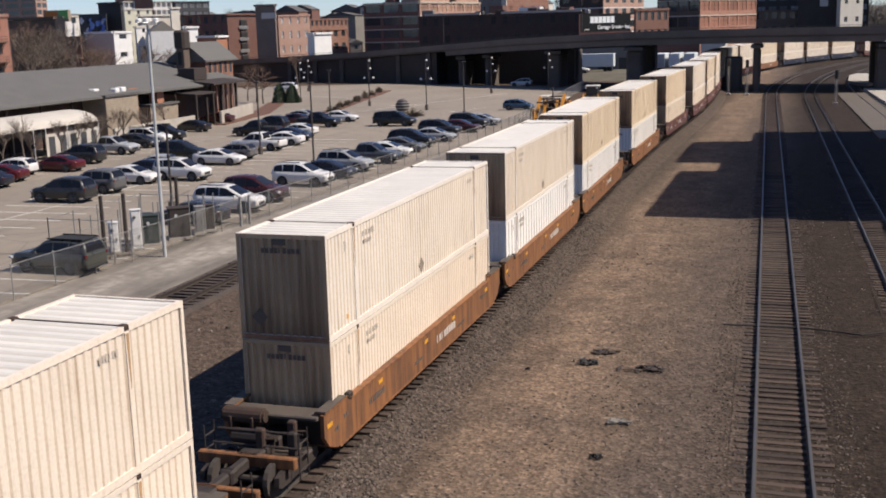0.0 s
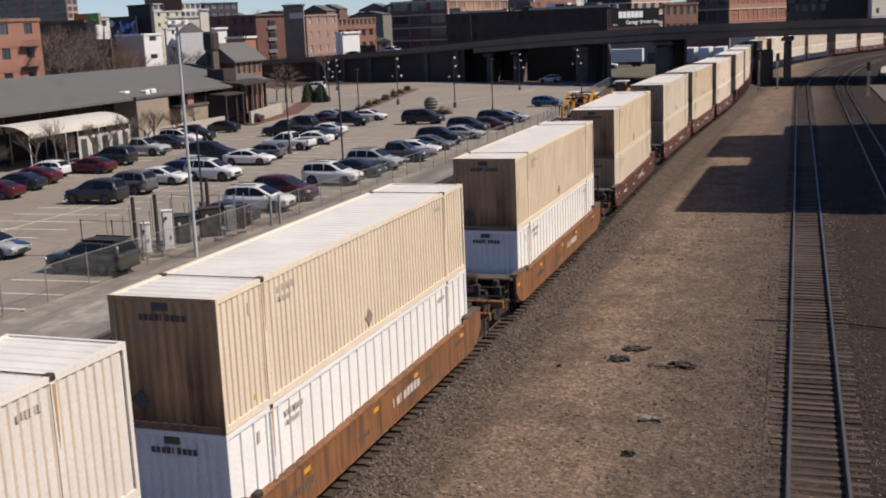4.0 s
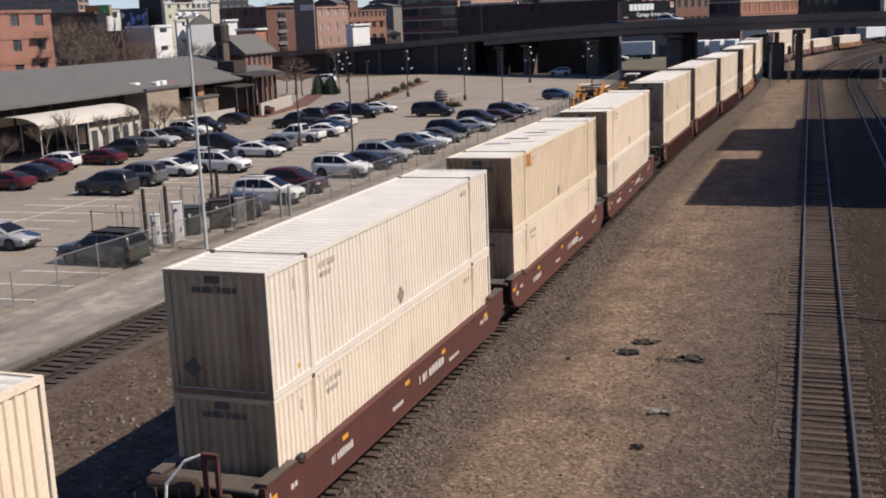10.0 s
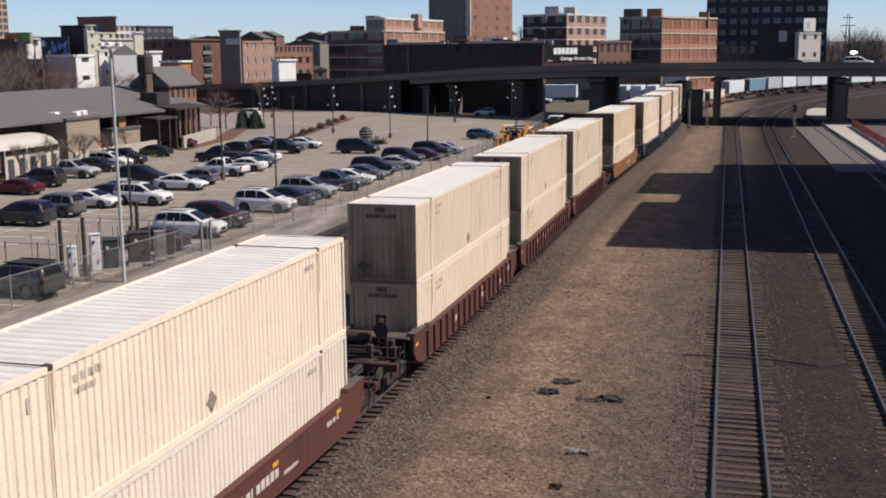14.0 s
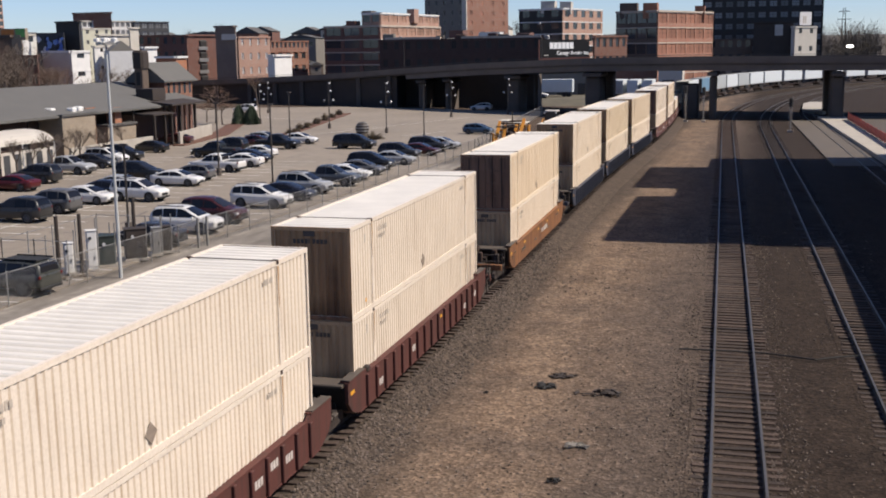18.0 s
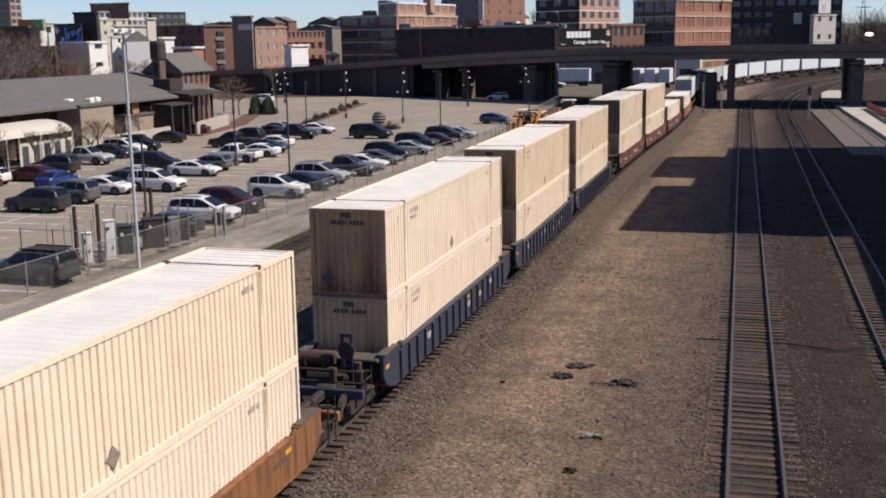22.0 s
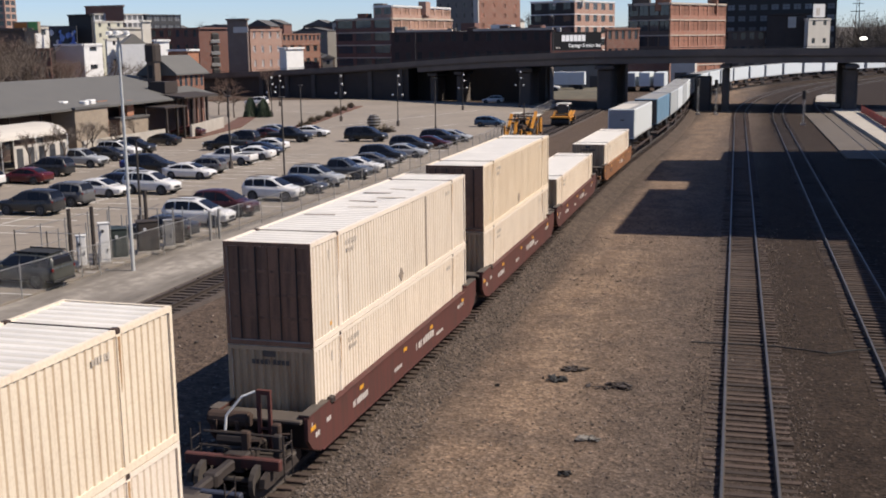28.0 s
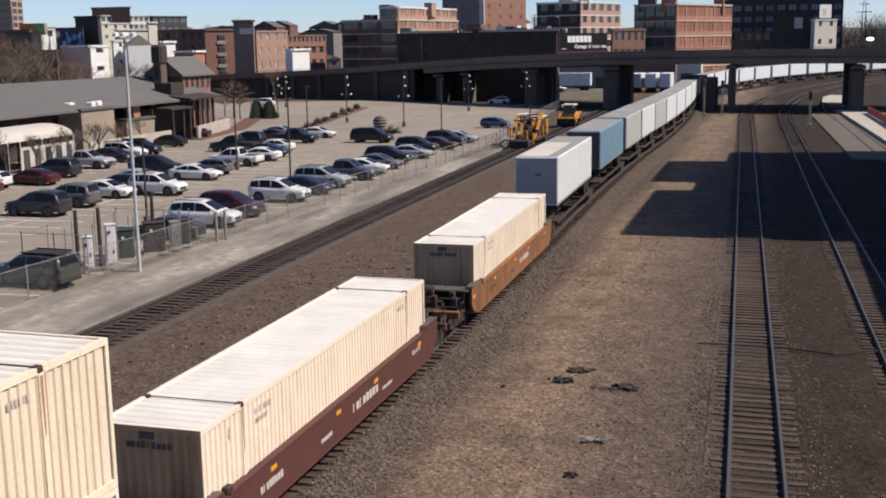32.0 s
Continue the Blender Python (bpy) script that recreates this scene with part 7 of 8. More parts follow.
def tent(x0, x1, y0, y1, h, rise, label):
    t = thing("canopy_tent", label, "tent")
    b, n = Build(), 10
    v = []
    for yy in (y0, y1):
        for i in range(n + 1):
            a = math.pi * i / n
            v.append(((x0 + x1) / 2 - (x1 - x0) / 2 * math.cos(a), yy, h + rise * math.sin(a)))
    b.add(v, [(i, i + 1, n + 2 + i, n + 1 + i) for i in range(n)])
    part("canopy", b, CANVAS, t, "stretched white canvas", smooth=False)
    for x in (x0, x1):
        for k in range(4):
            part("post", Build().rod((0, 0, 0), (0, 0, h), 0.06, 6), WHITE, t, at=pose(x, y0 + (y1 - y0) * k / 3, 0))
    part("side_cloth", Build().box(x1 - 0.06, x1 - 0.03, y0 + (y1 - y0) * 0.45, y1 - 0.1, 0.1, h * 0.8), CANVAS, t, "white side cloth")
    for k in range(5):
        part("opening", Build().soft(-0.01, 0.01, -0.5, 0.5, 0, 1.9, 0.3), SLATE_WALL, t, "dark arched opening", at=pose(x1 - 0.015, y0 + (y1 - y0) * (0.45 + 0.55 * (k + 0.5) / 5), 0.3))
    return t


tent(-77.5, -70.8, 86, 102, 3.1, 1.2, "large white vaulted canopy tent beside the station")
tent(-77, -71.0, 68, 80, 2.8, 1.5, "smaller white canopy tent with arched openings")


# ---- trees ----
def bare_tree(x, y, h, spread, label, twig_mat=TWIG, seed=0, z=0.0, flat=1.0):
    rnd = random.Random(seed)
    t = thing("tree", label, "tree", at=pose(x, y, z), group="bare trees")
    trunk, limb, twig = Build(), Build(), Build()
    top = Vector((rnd.uniform(-0.2, 0.2), rnd.uniform(-0.2, 0.2), h * 0.38))
    trunk.rod((0, 0, 0), top, h * 0.028, 8, h * 0.018)

    def grow(p, d, length, r, level):
        q = p + d * length
        (limb if level < 2 else twig).rod(p, q, r, 5 if level < 2 else 3, r * 0.6)
        if level >= 4:
            return
        for _ in range(4 if level < 1 else 3):
            e = (d + Vector((rnd.uniform(-1, 1) * spread, rnd.uniform(-1, 1) * spread, rnd.uniform(-0.25, 0.6) * flat))).normalized()
            grow(p + d * length * rnd.uniform(0.55, 1.0), e, length * rnd.uniform(0.6, 0.8), r * 0.55, level + 1)
    for _ in range(4):
        grow(top, Vector((rnd.uniform(-1, 1) * spread, rnd.uniform(-1, 1) * spread, flat)).normalized(), h * 0.24, h * 0.012, 0)
    part("trunk", trunk, BARK, t, "grey trunk")
    tagged(part("branchwork", limb, BARK, t), kind="stuff")
    tagged(part("crown", twig, twig_mat, t, "bare twigs"), kind="stuff")
    return t


for k, (x, y, h) in enumerate([(-66.9, 95.5, 4.8), (-69.4, 104.5, 4.6), (-67.5, 100, 5.0), (-69.5, 88, 5.0), (-66.8, 82, 4.6), (-65.5, 74, 4.4), (-71.3, 112, 4.2), (-73.6, 120, 4.2), (-68.2, 92, 4.4), (-67.0, 86, 4.2), (-70.0, 97, 4.0), (-68.8, 108, 4.0)]):
    bare_tree(x, y, h, 0.8, "small bare street tree beside the station yard", seed=k)
for k, (x, y, h) in enumerate([(-89.5, 175.5, 5.6), (-86.0, 171, 5.2), (-92.5, 178, 5.0)]):
    bare_tree(x, y, h, 1.5, "wide bronze budding tree by the terrace wall", TWIG_BRONZE, 20 + k, flat=0.5)
for k, (x, y, h) in enumerate([(-104, 160, 8.5), (-108, 168, 9), (-112, 158, 9.5), (-120, 176, 11), (-126, 172, 12), (-116, 190, 10), (-132, 222, 10), (-142, 225, 10.5), (-160, 226, 10), (-106, 228, 8), (-112, 204, 8), (-152, 236, 11), (-163, 244, 12), (-172, 240, 12), (-181, 246, 12), (-190, 238, 12), (-118, 152, 11), (-123, 165, 12), (-128, 158, 11), (-134, 182, 15), (-137, 188, 16), (-141, 184, 16.5), (-143.5, 190, 16), (-139, 180, 15), (-145, 184, 16), (-131, 176, 13), (-126, 170, 11.5), (-122, 172, 11), (-136, 176, 14), (-140, 204, 10), (-175, 262, 12), (-186, 268, 13), (-228, 300, 15), (-236, 296, 14)]):
    bare_tree(x, y, h, 0.9, "tall bare brown tree behind the station", TWIG_BRONZE if k % 3 == 0 else TWIG, 40 + k)
bare_tree(-88.3, 173.4, 8.6, 1.5, "bronze-twigged spreading tree beside the station porch", TWIG_BRONZE, 61, 0.0, 0.6)


def conifer(x, y, h, seed):
    rnd = random.Random(seed)
    t = thing("conifer", "small dark green conifer at the terrace", "tree", at=pose(x, y, 0), group="conifers")
    part("trunk", Build().rod((0, 0, 0), (0, 0, h * 0.9), 0.1, 6, 0.03), BARK, t)
    b = Build()
    for i in range(1100):
        f = rnd.random() ** 0.9
        a, r = rnd.uniform(0, 6.28), (1 - f) ** 0.7 * h * 0.34 * rnd.uniform(0.4, 1.1)
        p = Vector((r * math.cos(a), r * math.sin(a), 0.15 + f * h * 0.92))
        q = p + Vector((math.cos(a) * 0.35, math.sin(a) * 0.35, -0.12))
        b.rod(p, q, 0.12, 3, 0.02)
    tagged(part("crown", b, CONIFER, t), kind="stuff")


for k, (x, y, h) in enumerate([(-83.4, 172.0, 3.4), (-81.2, 172.4, 3.2), (-82.2, 173.4, 2.6)]):
    conifer(x, y, h, k)


def shrub(x, y, r, h, seed, mat=SHRUB, label="dry brown clipped shrub in the car park island"):
    rnd = random.Random(seed)
    b = Build()
    for i in range(130):
        a, e = rnd.uniform(0, 6.28), math.acos(rnd.uniform(0, 1))
        d = Vector((math.sin(e) * math.cos(a) * r, math.sin(e) * math.sin(a) * r, math.cos(e) * h))
        b.rod(d * rnd.uniform(0.1, 0.4), d * rnd.uniform(0.75, 1.1), 0.06, 3, 0.02)
    solid("shrub", b, mat, label, "shrub", at=pose(x, y, 0), group="shrubs")


for k in range(13):
    f = k / 12
    shrub(-65.6 - 11 * f + 0.4 * math.sin(k * 3), 152 + 50 * f, 0.8, (1.0, 0.7, 1.2)[k % 3], k)
shrub(-50.3, 144.6, 1.9, 1.15, 77, SHRUB, "round pale dry bush beside the van")
solid("traffic_island", Build().prism([(-66.2, 148), (-64.2, 148), (-75.2, 204), (-77.6, 204)], "z", -0.1, 0.12), MULCH, "narrow kerbed planting island in the car park", "kerb", "structure")

ball = thing("globe_sculpture", "large striped grey sphere standing in the car park", "sculpture", at=pose(-52.9, 147.9, 0))
part("sphere", Build().ball((0, 0, 1.2), 0.96, 24, 16), IRON, ball, smooth=True)
for z in (0.5, 0.9, 1.3, 1.7, 2.0):
    r = math.sqrt(max(0.05, 0.97 ** 2 - (z - 1.2) ** 2))
    part("stripe", Build().rod((0, 0, z - 0.08), (0, 0, z + 0.08), r + 0.02, 24), GALV, ball, "pale band")
part("stand", Build().rod((0, 0, 0), (0, 0, 0.3), 0.5, 12), IRON, ball)


# ---- yellow track machines ----
def rolling(t, ys, half=0.85):
    for py in ys:
        for px in (-half, half):
            part("wheel", Build().rod((-0.09, 0, 0), (0.09, 0, 0), 0.42, 14), IRON, t, at=pose(px, py, 0.42))


def tie_machine(x, y, turn, label):
    """A tie-handling machine: two beams crowded with rams, valves and hoses, leaning yellow arms, a small roof."""
    t = thing("track_machine", label, "machine", at=pose(x, y, -0.05, 0, 0, turn) @ Matrix.Diagonal((1.2, 1.4, 1.0, 1)), group="track machines")
    for px in (-0.95, 0.95):
        part("frame_beam", Build().soft(px - 0.1, px + 0.1, -4.2, 4.6, 0.6, 0.9, 0.05), GRIME, t)
    part("deck", Build().box(-0.83, 0.83, -3.2, 4.5, 0.72, 0.82), IRON, t)
    part("engine", Build().soft(-0.85, 0.7, 1.6, 4.0, 0.85, 2.3, 0.15), IRON, t, "grimy dark engine block")
    part("radiator", Build().soft(-0.7, 0.6, 4.0, 4.25, 1.0, 2.1, 0.05), BLACK, t)
    part("engine_guard", Build().soft(0.95, 1.15, 2.6, 3.5, 1.0, 2.75, 0.06), YELLOW, t)
    part("exhaust", Build().rod((-0.5, 2.4, 2.3), (-0.5, 2.4, 4.6), 0.06, 8), IRON, t)
    # the leaning arms, each a thick bar with a ram behind it
    for px, y0, z0, y1, z1, wide in ((1.05, -2.6, 0.9, 0.9, 3.6, 0.14), (-1.0, -2.9, 1.2, -0.9, 3.5, 0.13), (-0.2, -3.4, 0.8, -2.0, 3.0, 0.1), (0.45, -1.4, 0.9, 0.2, 3.0, 0.1)):
        d = Vector((0, y1 - y0, z1 - z0)).normalized()
        n = Vector((0, -d.z, d.y)) * wide
        a, c = Vector((px, y0, z0)), Vector((px, y1, z1))
        part("leaning_arm", Build().prism([((a - n).y, (a - n).z), ((a + n).y, (a + n).z), ((c + n).y, (c + n).z), ((c - n).y, (c - n).z)], "x", px - 0.13, px + 0.13), YELLOW, t)
        part("ram", Build().rod(a + Vector((0.2, 0.5, 0)), c + Vector((0.2, 0.4, -0.7)), 0.07, 6), IRON, t)
    for px, py, z0, z1 in ((1.0, 1.5, 0.9, 2.9), (-1.0, 1.3, 0.9, 2.9), (1.0, -0.6, 0.9, 2.0), (-1.05, -3.6, 0.4, 2.4), (0.6, -3.8, 0.4, 2.0), (1.05, -3.2, 0.4, 1.7)):
        part("upright", Build().soft(px - 0.09, px + 0.09, py - 0.11, py + 0.11, z0, z1, 0.03), YELLOW, t)
    r = random.Random(77)
    for k in range(26):
        px, py, z = r.uniform(-1.0, 1.0), r.uniform(-3.6, 1.6), r.uniform(0.8, 2.4)
        w, d, h = r.uniform(0.1, 0.3), r.uniform(0.12, 0.4), r.uniform(0.15, 0.5)
        z = min(z, 0.85) if k % 3 == 0 else z
        part("valve_block", Build().soft(-w, w, -d, d, 0, h, 0.04), r.choice((IRON, GRIME, IRON, YELLOW, BLACK)), t, at=pose(px, py, z, 0, r.uniform(-20, 20), r.uniform(0, 90)))
    for k in range(10):
        px, py, z = r.uniform(-0.95, 0.95), r.uniform(-3.4, 1.2), r.uniform(0.9, 2.2)
        m = (px + r.uniform(-0.4, 0.4), py + r.uniform(-0.3, 0.6), z + r.uniform(0.3, 0.9))
        part("hose", Build().rod((px, py, z - 0.6), m, 0.035, 5).rod(m, (px + 0.3, py + 1.0, z), 0.035, 5), BLACK, t)
    for py, z in ((0.8, 3.4), (-1.0, 3.3), (-2.2, 3.0), (1.4, 2.8)):
        part("cross_tube", Build().rod((-1.05, py, z), (1.05, py, z), 0.09, 8), GRIME, t)
    part("work_head", Build().soft(-1.0, 1.0, -4.6, -3.7, 0.2, 1.0, 0.12), IRON, t)
    part("claw", Build().rod((-0.7, -3.6, 0.7), (-1.5, -3.9, 0.95), 0.12, 6).rod((-1.5, -3.9, 0.95), (-2.0, -4.1, 0.55), 0.11, 6).rod((-2.0, -4.1, 0.55), (-1.7, -4.25, 0.15), 0.1, 6).rod((-1.3, -3.9, 0.25), (-0.8, -3.7, 0.3), 0.1, 6), BLACK, t, "dark gripping claw reaching sideways")
    part("crane_boom", Build().rod((-0.8, -2.4, 1.9), (-1.4, -3.1, 2.3), 0.07, 6).rod((-1.4, -3.1, 2.3), (-1.45, -3.2, 1.2), 0.05, 6), GRIME, t)
    part("operator_seat", Build().soft(-0.35, 0.35, 0.6, 1.1, 1.0, 1.9, 0.1), BLACK, t)
    part("canopy", Build().soft(-0.2, 1.2, 0.6, 3.0, 3.1, 3.2, 0.04), STUCCO, t, "pale sheet canopy")
    part("canopy", Build().soft(-1.2, -0.3, -0.7, 1.0, 3.5, 3.6, 0.04), STUCCO, t, "small pale sheet canopy")
    for px, py, z in ((-1.1, 0.9, 3.5), (-0.4, -0.6, 3.5), (1.1, 2.9, 3.1), (0.0, 2.9, 3.1)):
        part("canopy_post", Build().box(-0.05, 0.05, -0.05, 0.05, 0.85, z), IRON, t, at=pose(px, py, 0))
    rolling(t, (-2.8, 3.4))
    return t


def regulator(x, y, turn, label):
    """A tractor-like ballast regulator with a roof on posts and a brush in front."""
    t = thing("track_machine", label, "machine", at=pose(x, y, -0.05, 0, 0, turn), group="track machines")
    part("chassis", Build().soft(-1.2, 1.2, -2.6, 3.2, 0.6, 1.0, 0.08), YELLOW, t)
    part("hood", Build().soft(-0.85, 0.85, 0.9, 3.0, 1.0, 1.9, 0.15), YELLOW, t)
    part("brush_drum", Build().rod((-1.3, -3.2, 0.6), (1.3, -3.2, 0.6), 0.5, 12), BLACK, t, "black brush drum")
    part("brush_cover", Build().soft(-1.45, 1.45, -3.7, -2.6, 1.1, 1.35, 0.06), YELLOW, t)
    cab = part("cab", Build().soft(-1.0, 1.0, -1.6, 0.8, 1.0, 1.7, 0.06), YELLOW, t)
    part("glass", Build().box(-0.72, 0.72, -1.42, 0.62, 1.7, 2.95), GLASS, cab, "dark cab glass")
    part("cab_roof", Build().soft(-0.95, 0.95, -1.7, 0.9, 2.95, 3.12, 0.06), STUCCO, cab, "pale cab roof")
    for px, py, z0, py1, z1 in ((-1.1, -2.9, 1.35, -1.5, 2.0), (1.1, -2.9, 1.35, -1.5, 2.0), (-1.25, -1.6, 1.0, 1.8, 1.9), (1.25, -1.6, 1.0, 1.8, 1.9)):
        part("lift_arm", Build().rod((px, py, z0), (px, py1, z1), 0.12, 6), YELLOW, t)
    for k in range(5):
        part("louvre", Build().box(-0.8, 0.8, -1.66, -1.605, 0, 0.05), IRON, cab, at=pose(0, 0, 1.08 + k * 0.12))
    part("counterweight", Build().soft(-1.15, 1.15, -2.55, -1.8, 1.0, 1.55, 0.08), GRIME, t)
    for px in (-0.75, 0.75):
        for py in (-1.45, 0.65):
            part("cab_post", Build().box(-0.07, 0.07, -0.07, 0.07, 1.7, 2.95), IRON, cab, at=pose(px, py, 0))
    for s in (-1, 1):
        part("plough_wing", Build().soft(-0.08, 0.08, -1.2, 1.2, 0.4, 1.5, 0.05), IRON, t, at=pose(s * 1.45, 0.6, 0, 0, 0, s * 8))
        part("lamp", Build().soft(-0.12, 0.12, -0.08, 0.08, 0, 0.2, 0.04), LENS, cab, at=pose(s * 0.8, -2.0, 2.72))
    rolling(t, (-1.8, 2.2))
    return t


tie_machine(-27.9, 131.0, 1, "yellow tie-handling machine with leaning arms on the siding")
regulator(-28.4, 161.5, 1, "yellow ballast regulator with a pale roof on the siding")


# ---- beyond and beside the overpass ----
sign = thing("billboard", "black roof billboard with white lettering in a red frame", "billboard", at=pose(-47.9, 290.5, 0, 0, 0, 42))
part("panel", Build().box(-7.6, 7.6, 0.0, 0.25, 9.6, 14.1), SIGN_BLACK, sign)
part("frame", Build().box(-7.9, 7.9, -0.05, 0.3, 9.0, 9.6).box(-7.9, -7.6, -0.05, 0.3, 9.6, 14.1), MAROON, sign, "dark red frame")
for k in range(6):
    part("brand_bar", Build().box(-0.55, 0.55, -0.012, -0.003, -0.8, 0.8), SIGN_WHITE, sign, "white block where a letter stands", at=pose(-4.0 + k * 1.22, 0, 12.6))
word = bpy.data.curves.new("lettering", "FONT")
word.body, word.size, word.extrude, word.align_x = "Cartage Service Inc.", 1.25, 0.01, "CENTER"
word.materials.append(SIGN_WHITE)
word.offset = 0.035
wo = new("lettering", word)
wo.parent, wo.matrix_basis = sign, pose(2.6, -0.02, 10.3, 90, 0, 0)
part("small_bar", bars(1.4, 0.35, 5, random.Random(7)), MARK_WHITE, sign, at=pose(-5.6, -0.003, 10.2, 0, 0, -90))
for x in (-5.5, 0, 5.5):
    part("post", Build().box(-0.12, 0.12, 0.35, 0.6, 0, 12.5), STEEL_DARK, sign, "dark steel mast", at=pose(x, 0, -0.2))
roof_sign = thing("roof_sign", "square white sign on a pale roof", "sign", at=pose(15.5, 402.5, 18.1, 0, 0, 42))
part("panel", Build().box(-2.6, 2.6, 0, 0.2, 0.4, 4.8), WHITE, roof_sign)
part("emblem", Build().box(-0.25, 0.25, -0.03, 0.0, 1.0, 3.4).box(-1.2, -0.6, -0.03, 0.0, 1.0, 3.4), MARK_GREY, roof_sign, "grey bars")
part("post", Build().box(-1.2, -1.0, 0.05, 0.2, 0, 0.4).box(1.0, 1.2, 0.05, 0.2, 0, 0.4), IRON, roof_sign)
solid("wall_panel", Build().box(5.6, 8.2, 399.7, 399.99, 15.2, 18.8), STUCCO, "pale square panel on a grey wall", "sign")
for x0, x1, y0, top, m, words in ((-34.0, -39.0, 334, 24.6, BRICK_BROWN, 0), (-32.0, -27.9, 331, 24.4, BRICK_ORANGE, 0), (-18.5, -15.6, 352, 24.0, BRICK_ORANGE, 0), (-75, -70, 402, 28.6, STUCCO, 0), (-68.5, -64.5, 404, 28.3, STUCCO, 0), (-124, -121, 334, 21.2, BRICK_DARK, 0), (-119, -116, 335, 24.2, BRICK_BROWN, 0), (-109, -106.5, 350, 25.0, BRICK_PINK, 0), (-75, -69, 308, 16.6, WHITE, 0), (-83, -79, 306, 17.2, BRICK_DARK, 0), (-64, -60, 306, 16.3, BRICK_DARK, 0)):
    solid("roof_house", Build().box(min(x0, x1), max(x0, x1), y0, y0 + 5, top - 4.4, top), m, "small rooftop structure on a city block", "roof house", group="rooftop structures")
mural = thing("wall_painting", "bright blue and green abstract wall painting", "mural", at=pose(-206.5, 299.3, 0))
part("panel", Build().box(-4.8, 4.8, 0, 0.3, -0.2, 18.6), SLATE_WALL, mural)
MURAL = [plain("mural_paint", c, 0.8, var=0.3, scale=0.6) for c in ((0.12, 0.2, 0.6), (0.25, 0.38, 0.75), (0.1, 0.35, 0.12), (0.7, 0.7, 0.74), (0.03, 0.03, 0.05))]
rnd = random.Random(31)
for k in range(26):
    x, z, r = rnd.uniform(-4.2, 4.2), rnd.uniform(12.6, 18.0), rnd.uniform(0.35, 1.0)
    n = rnd.randint(5, 7)
    ring = [(x + r * rnd.uniform(0.5, 1.2) * math.cos(6.2832 * i / n), z + r * rnd.uniform(0.6, 1.5) * math.sin(6.2832 * i / n)) for i in range(n)]
    part("shape", Build().prism(ring, "y", -0.05 - 0.004 * k, 0.0), MURAL[rnd.choice((0, 0, 1, 1, 2, 3, 4))], mural)
graf = thing("wall_painting", "orange and green painted strip on a roof wall", "mural", at=pose(-193.7, 263.98, 0.4))
part("panel", Build().box(-4, 4, 0, 1.2, 15.6, 18.7), BRICK_TAN, graf)
part("shape", Build().soft(1.0, 3.8, -0.06, 0, 16.4, 18.6, 0.4), plain("mural_green", (0.2, 0.5, 0.14), 0.8, var=0.3), graf)
part("shape", Build().soft(-3.5, 0.5, -0.06, 0, 16.6, 18.4, 0.4), plain("mural_orange", (0.6, 0.22, 0.05), 0.8, var=0.3), graf)
pale = thing("white_building", "white house with a small pointed gable", "house", at=pose(-157.1, 258, 0, 0, 0, 40))
part("wall", Build().box(-3.2, 3.2, 0, 10, 0, 12.7), WHITE, pale)
part("gable", Build().prism([(-3.2, 12.7), (3.2, 12.7), (0, 15.3)], "y", 0, 8), GREY_WALL, pale, "grey pointed gable")

# low buildings and lorries seen under the overpass
for x0, x1, y0, y1, h, m, words in ((-62, -37, 268, 285, 6.2, GREY_WALL, "long low grey shed under the overpass view"), (-36.5, -25, 300, 306, 7.8, BRICK_RED, "dark brick lower storey behind the tracks"), (-24, -18, 292, 300, 7.4, STUCCO, "pale rendered shed by the line"), (-24, 30, 396, 399, 6.4, GREY_WALL, "long grey shed behind the curve")):
    t = thing("shed", words, "shed")
    part("wall", Build().box(x0, x1, y0, y1, -0.3, h), m, t)
    part("roof", Build().box(x0 - 0.3, x1 + 0.3, y0 - 0.3, y1 + 0.3, h, h + 0.25), ROOF_FLAT, t)
    for k in range(int((x1 - x0) // 5)):
        part("door", Build().box(-1.5, 1.5, -0.05, 0.0, 0, 3.6), STEEL_DARK, t, at=pose(x0 + 2.5 + k * 5, y0 - 0.004, 0))
for k in range(3):
    t = thing("box_trailer", "white box trailer parked behind the overpass", "trailer", at=pose(-31.5 + k * 3.4, 268, 0), group="parked trailers")
    part("box", Build().soft(-1.25, 1.25, 0, 10, 1.1, 4.3, 0.06), TRAILER_WHITE, t)
    part("door", Build().box(-1.1, 1.1, -0.03, 0, 1.2, 4.15), TRAILER_WHITE if k else TRAILER_END_SHADE, t)
    part("axle", Build().rod((-1.2, 1.5, 0.4), (1.2, 1.5, 0.4), 0.5, 12), BLACK, t)
lorry = thing("box_trailer", "long white trailer parked on the bank under the overpass", "trailer", at=pose(-47, 258, 0.9))
part("box", Build().soft(-6.5, 6.5, -1.25, 1.25, 1.1, 4.0, 0.06), TRAILER_WHITE, lorry)
part("axle", Build().rod((4.5, -1.2, 0.5), (4.5, 1.2, 0.5), 0.5, 12).rod((5.6, -1.2, 0.5), (5.6, 1.2, 0.5), 0.5, 12), BLACK, lorry)
part("landing_leg", Build().box(-4.6, -4.4, -0.8, 0.8, 0, 1.1), IRON, lorry)
vehicle("van", "white", -47.5, 250, 0, "white van parked on the bank under the overpass", 0.9)
bank = Build().add([(-66, 236, -0.2), (-33, 236, -0.2), (-33, 246, 0.9), (-66, 246, 0.9), (-66, 300, 0.9), (-33, 300, 0.9)], [(0, 1, 2, 3), (3, 2, 5, 4)])
solid("grass_bank", bank, GRASS, "dull green grass bank beyond the overpass", "grass", "structure")

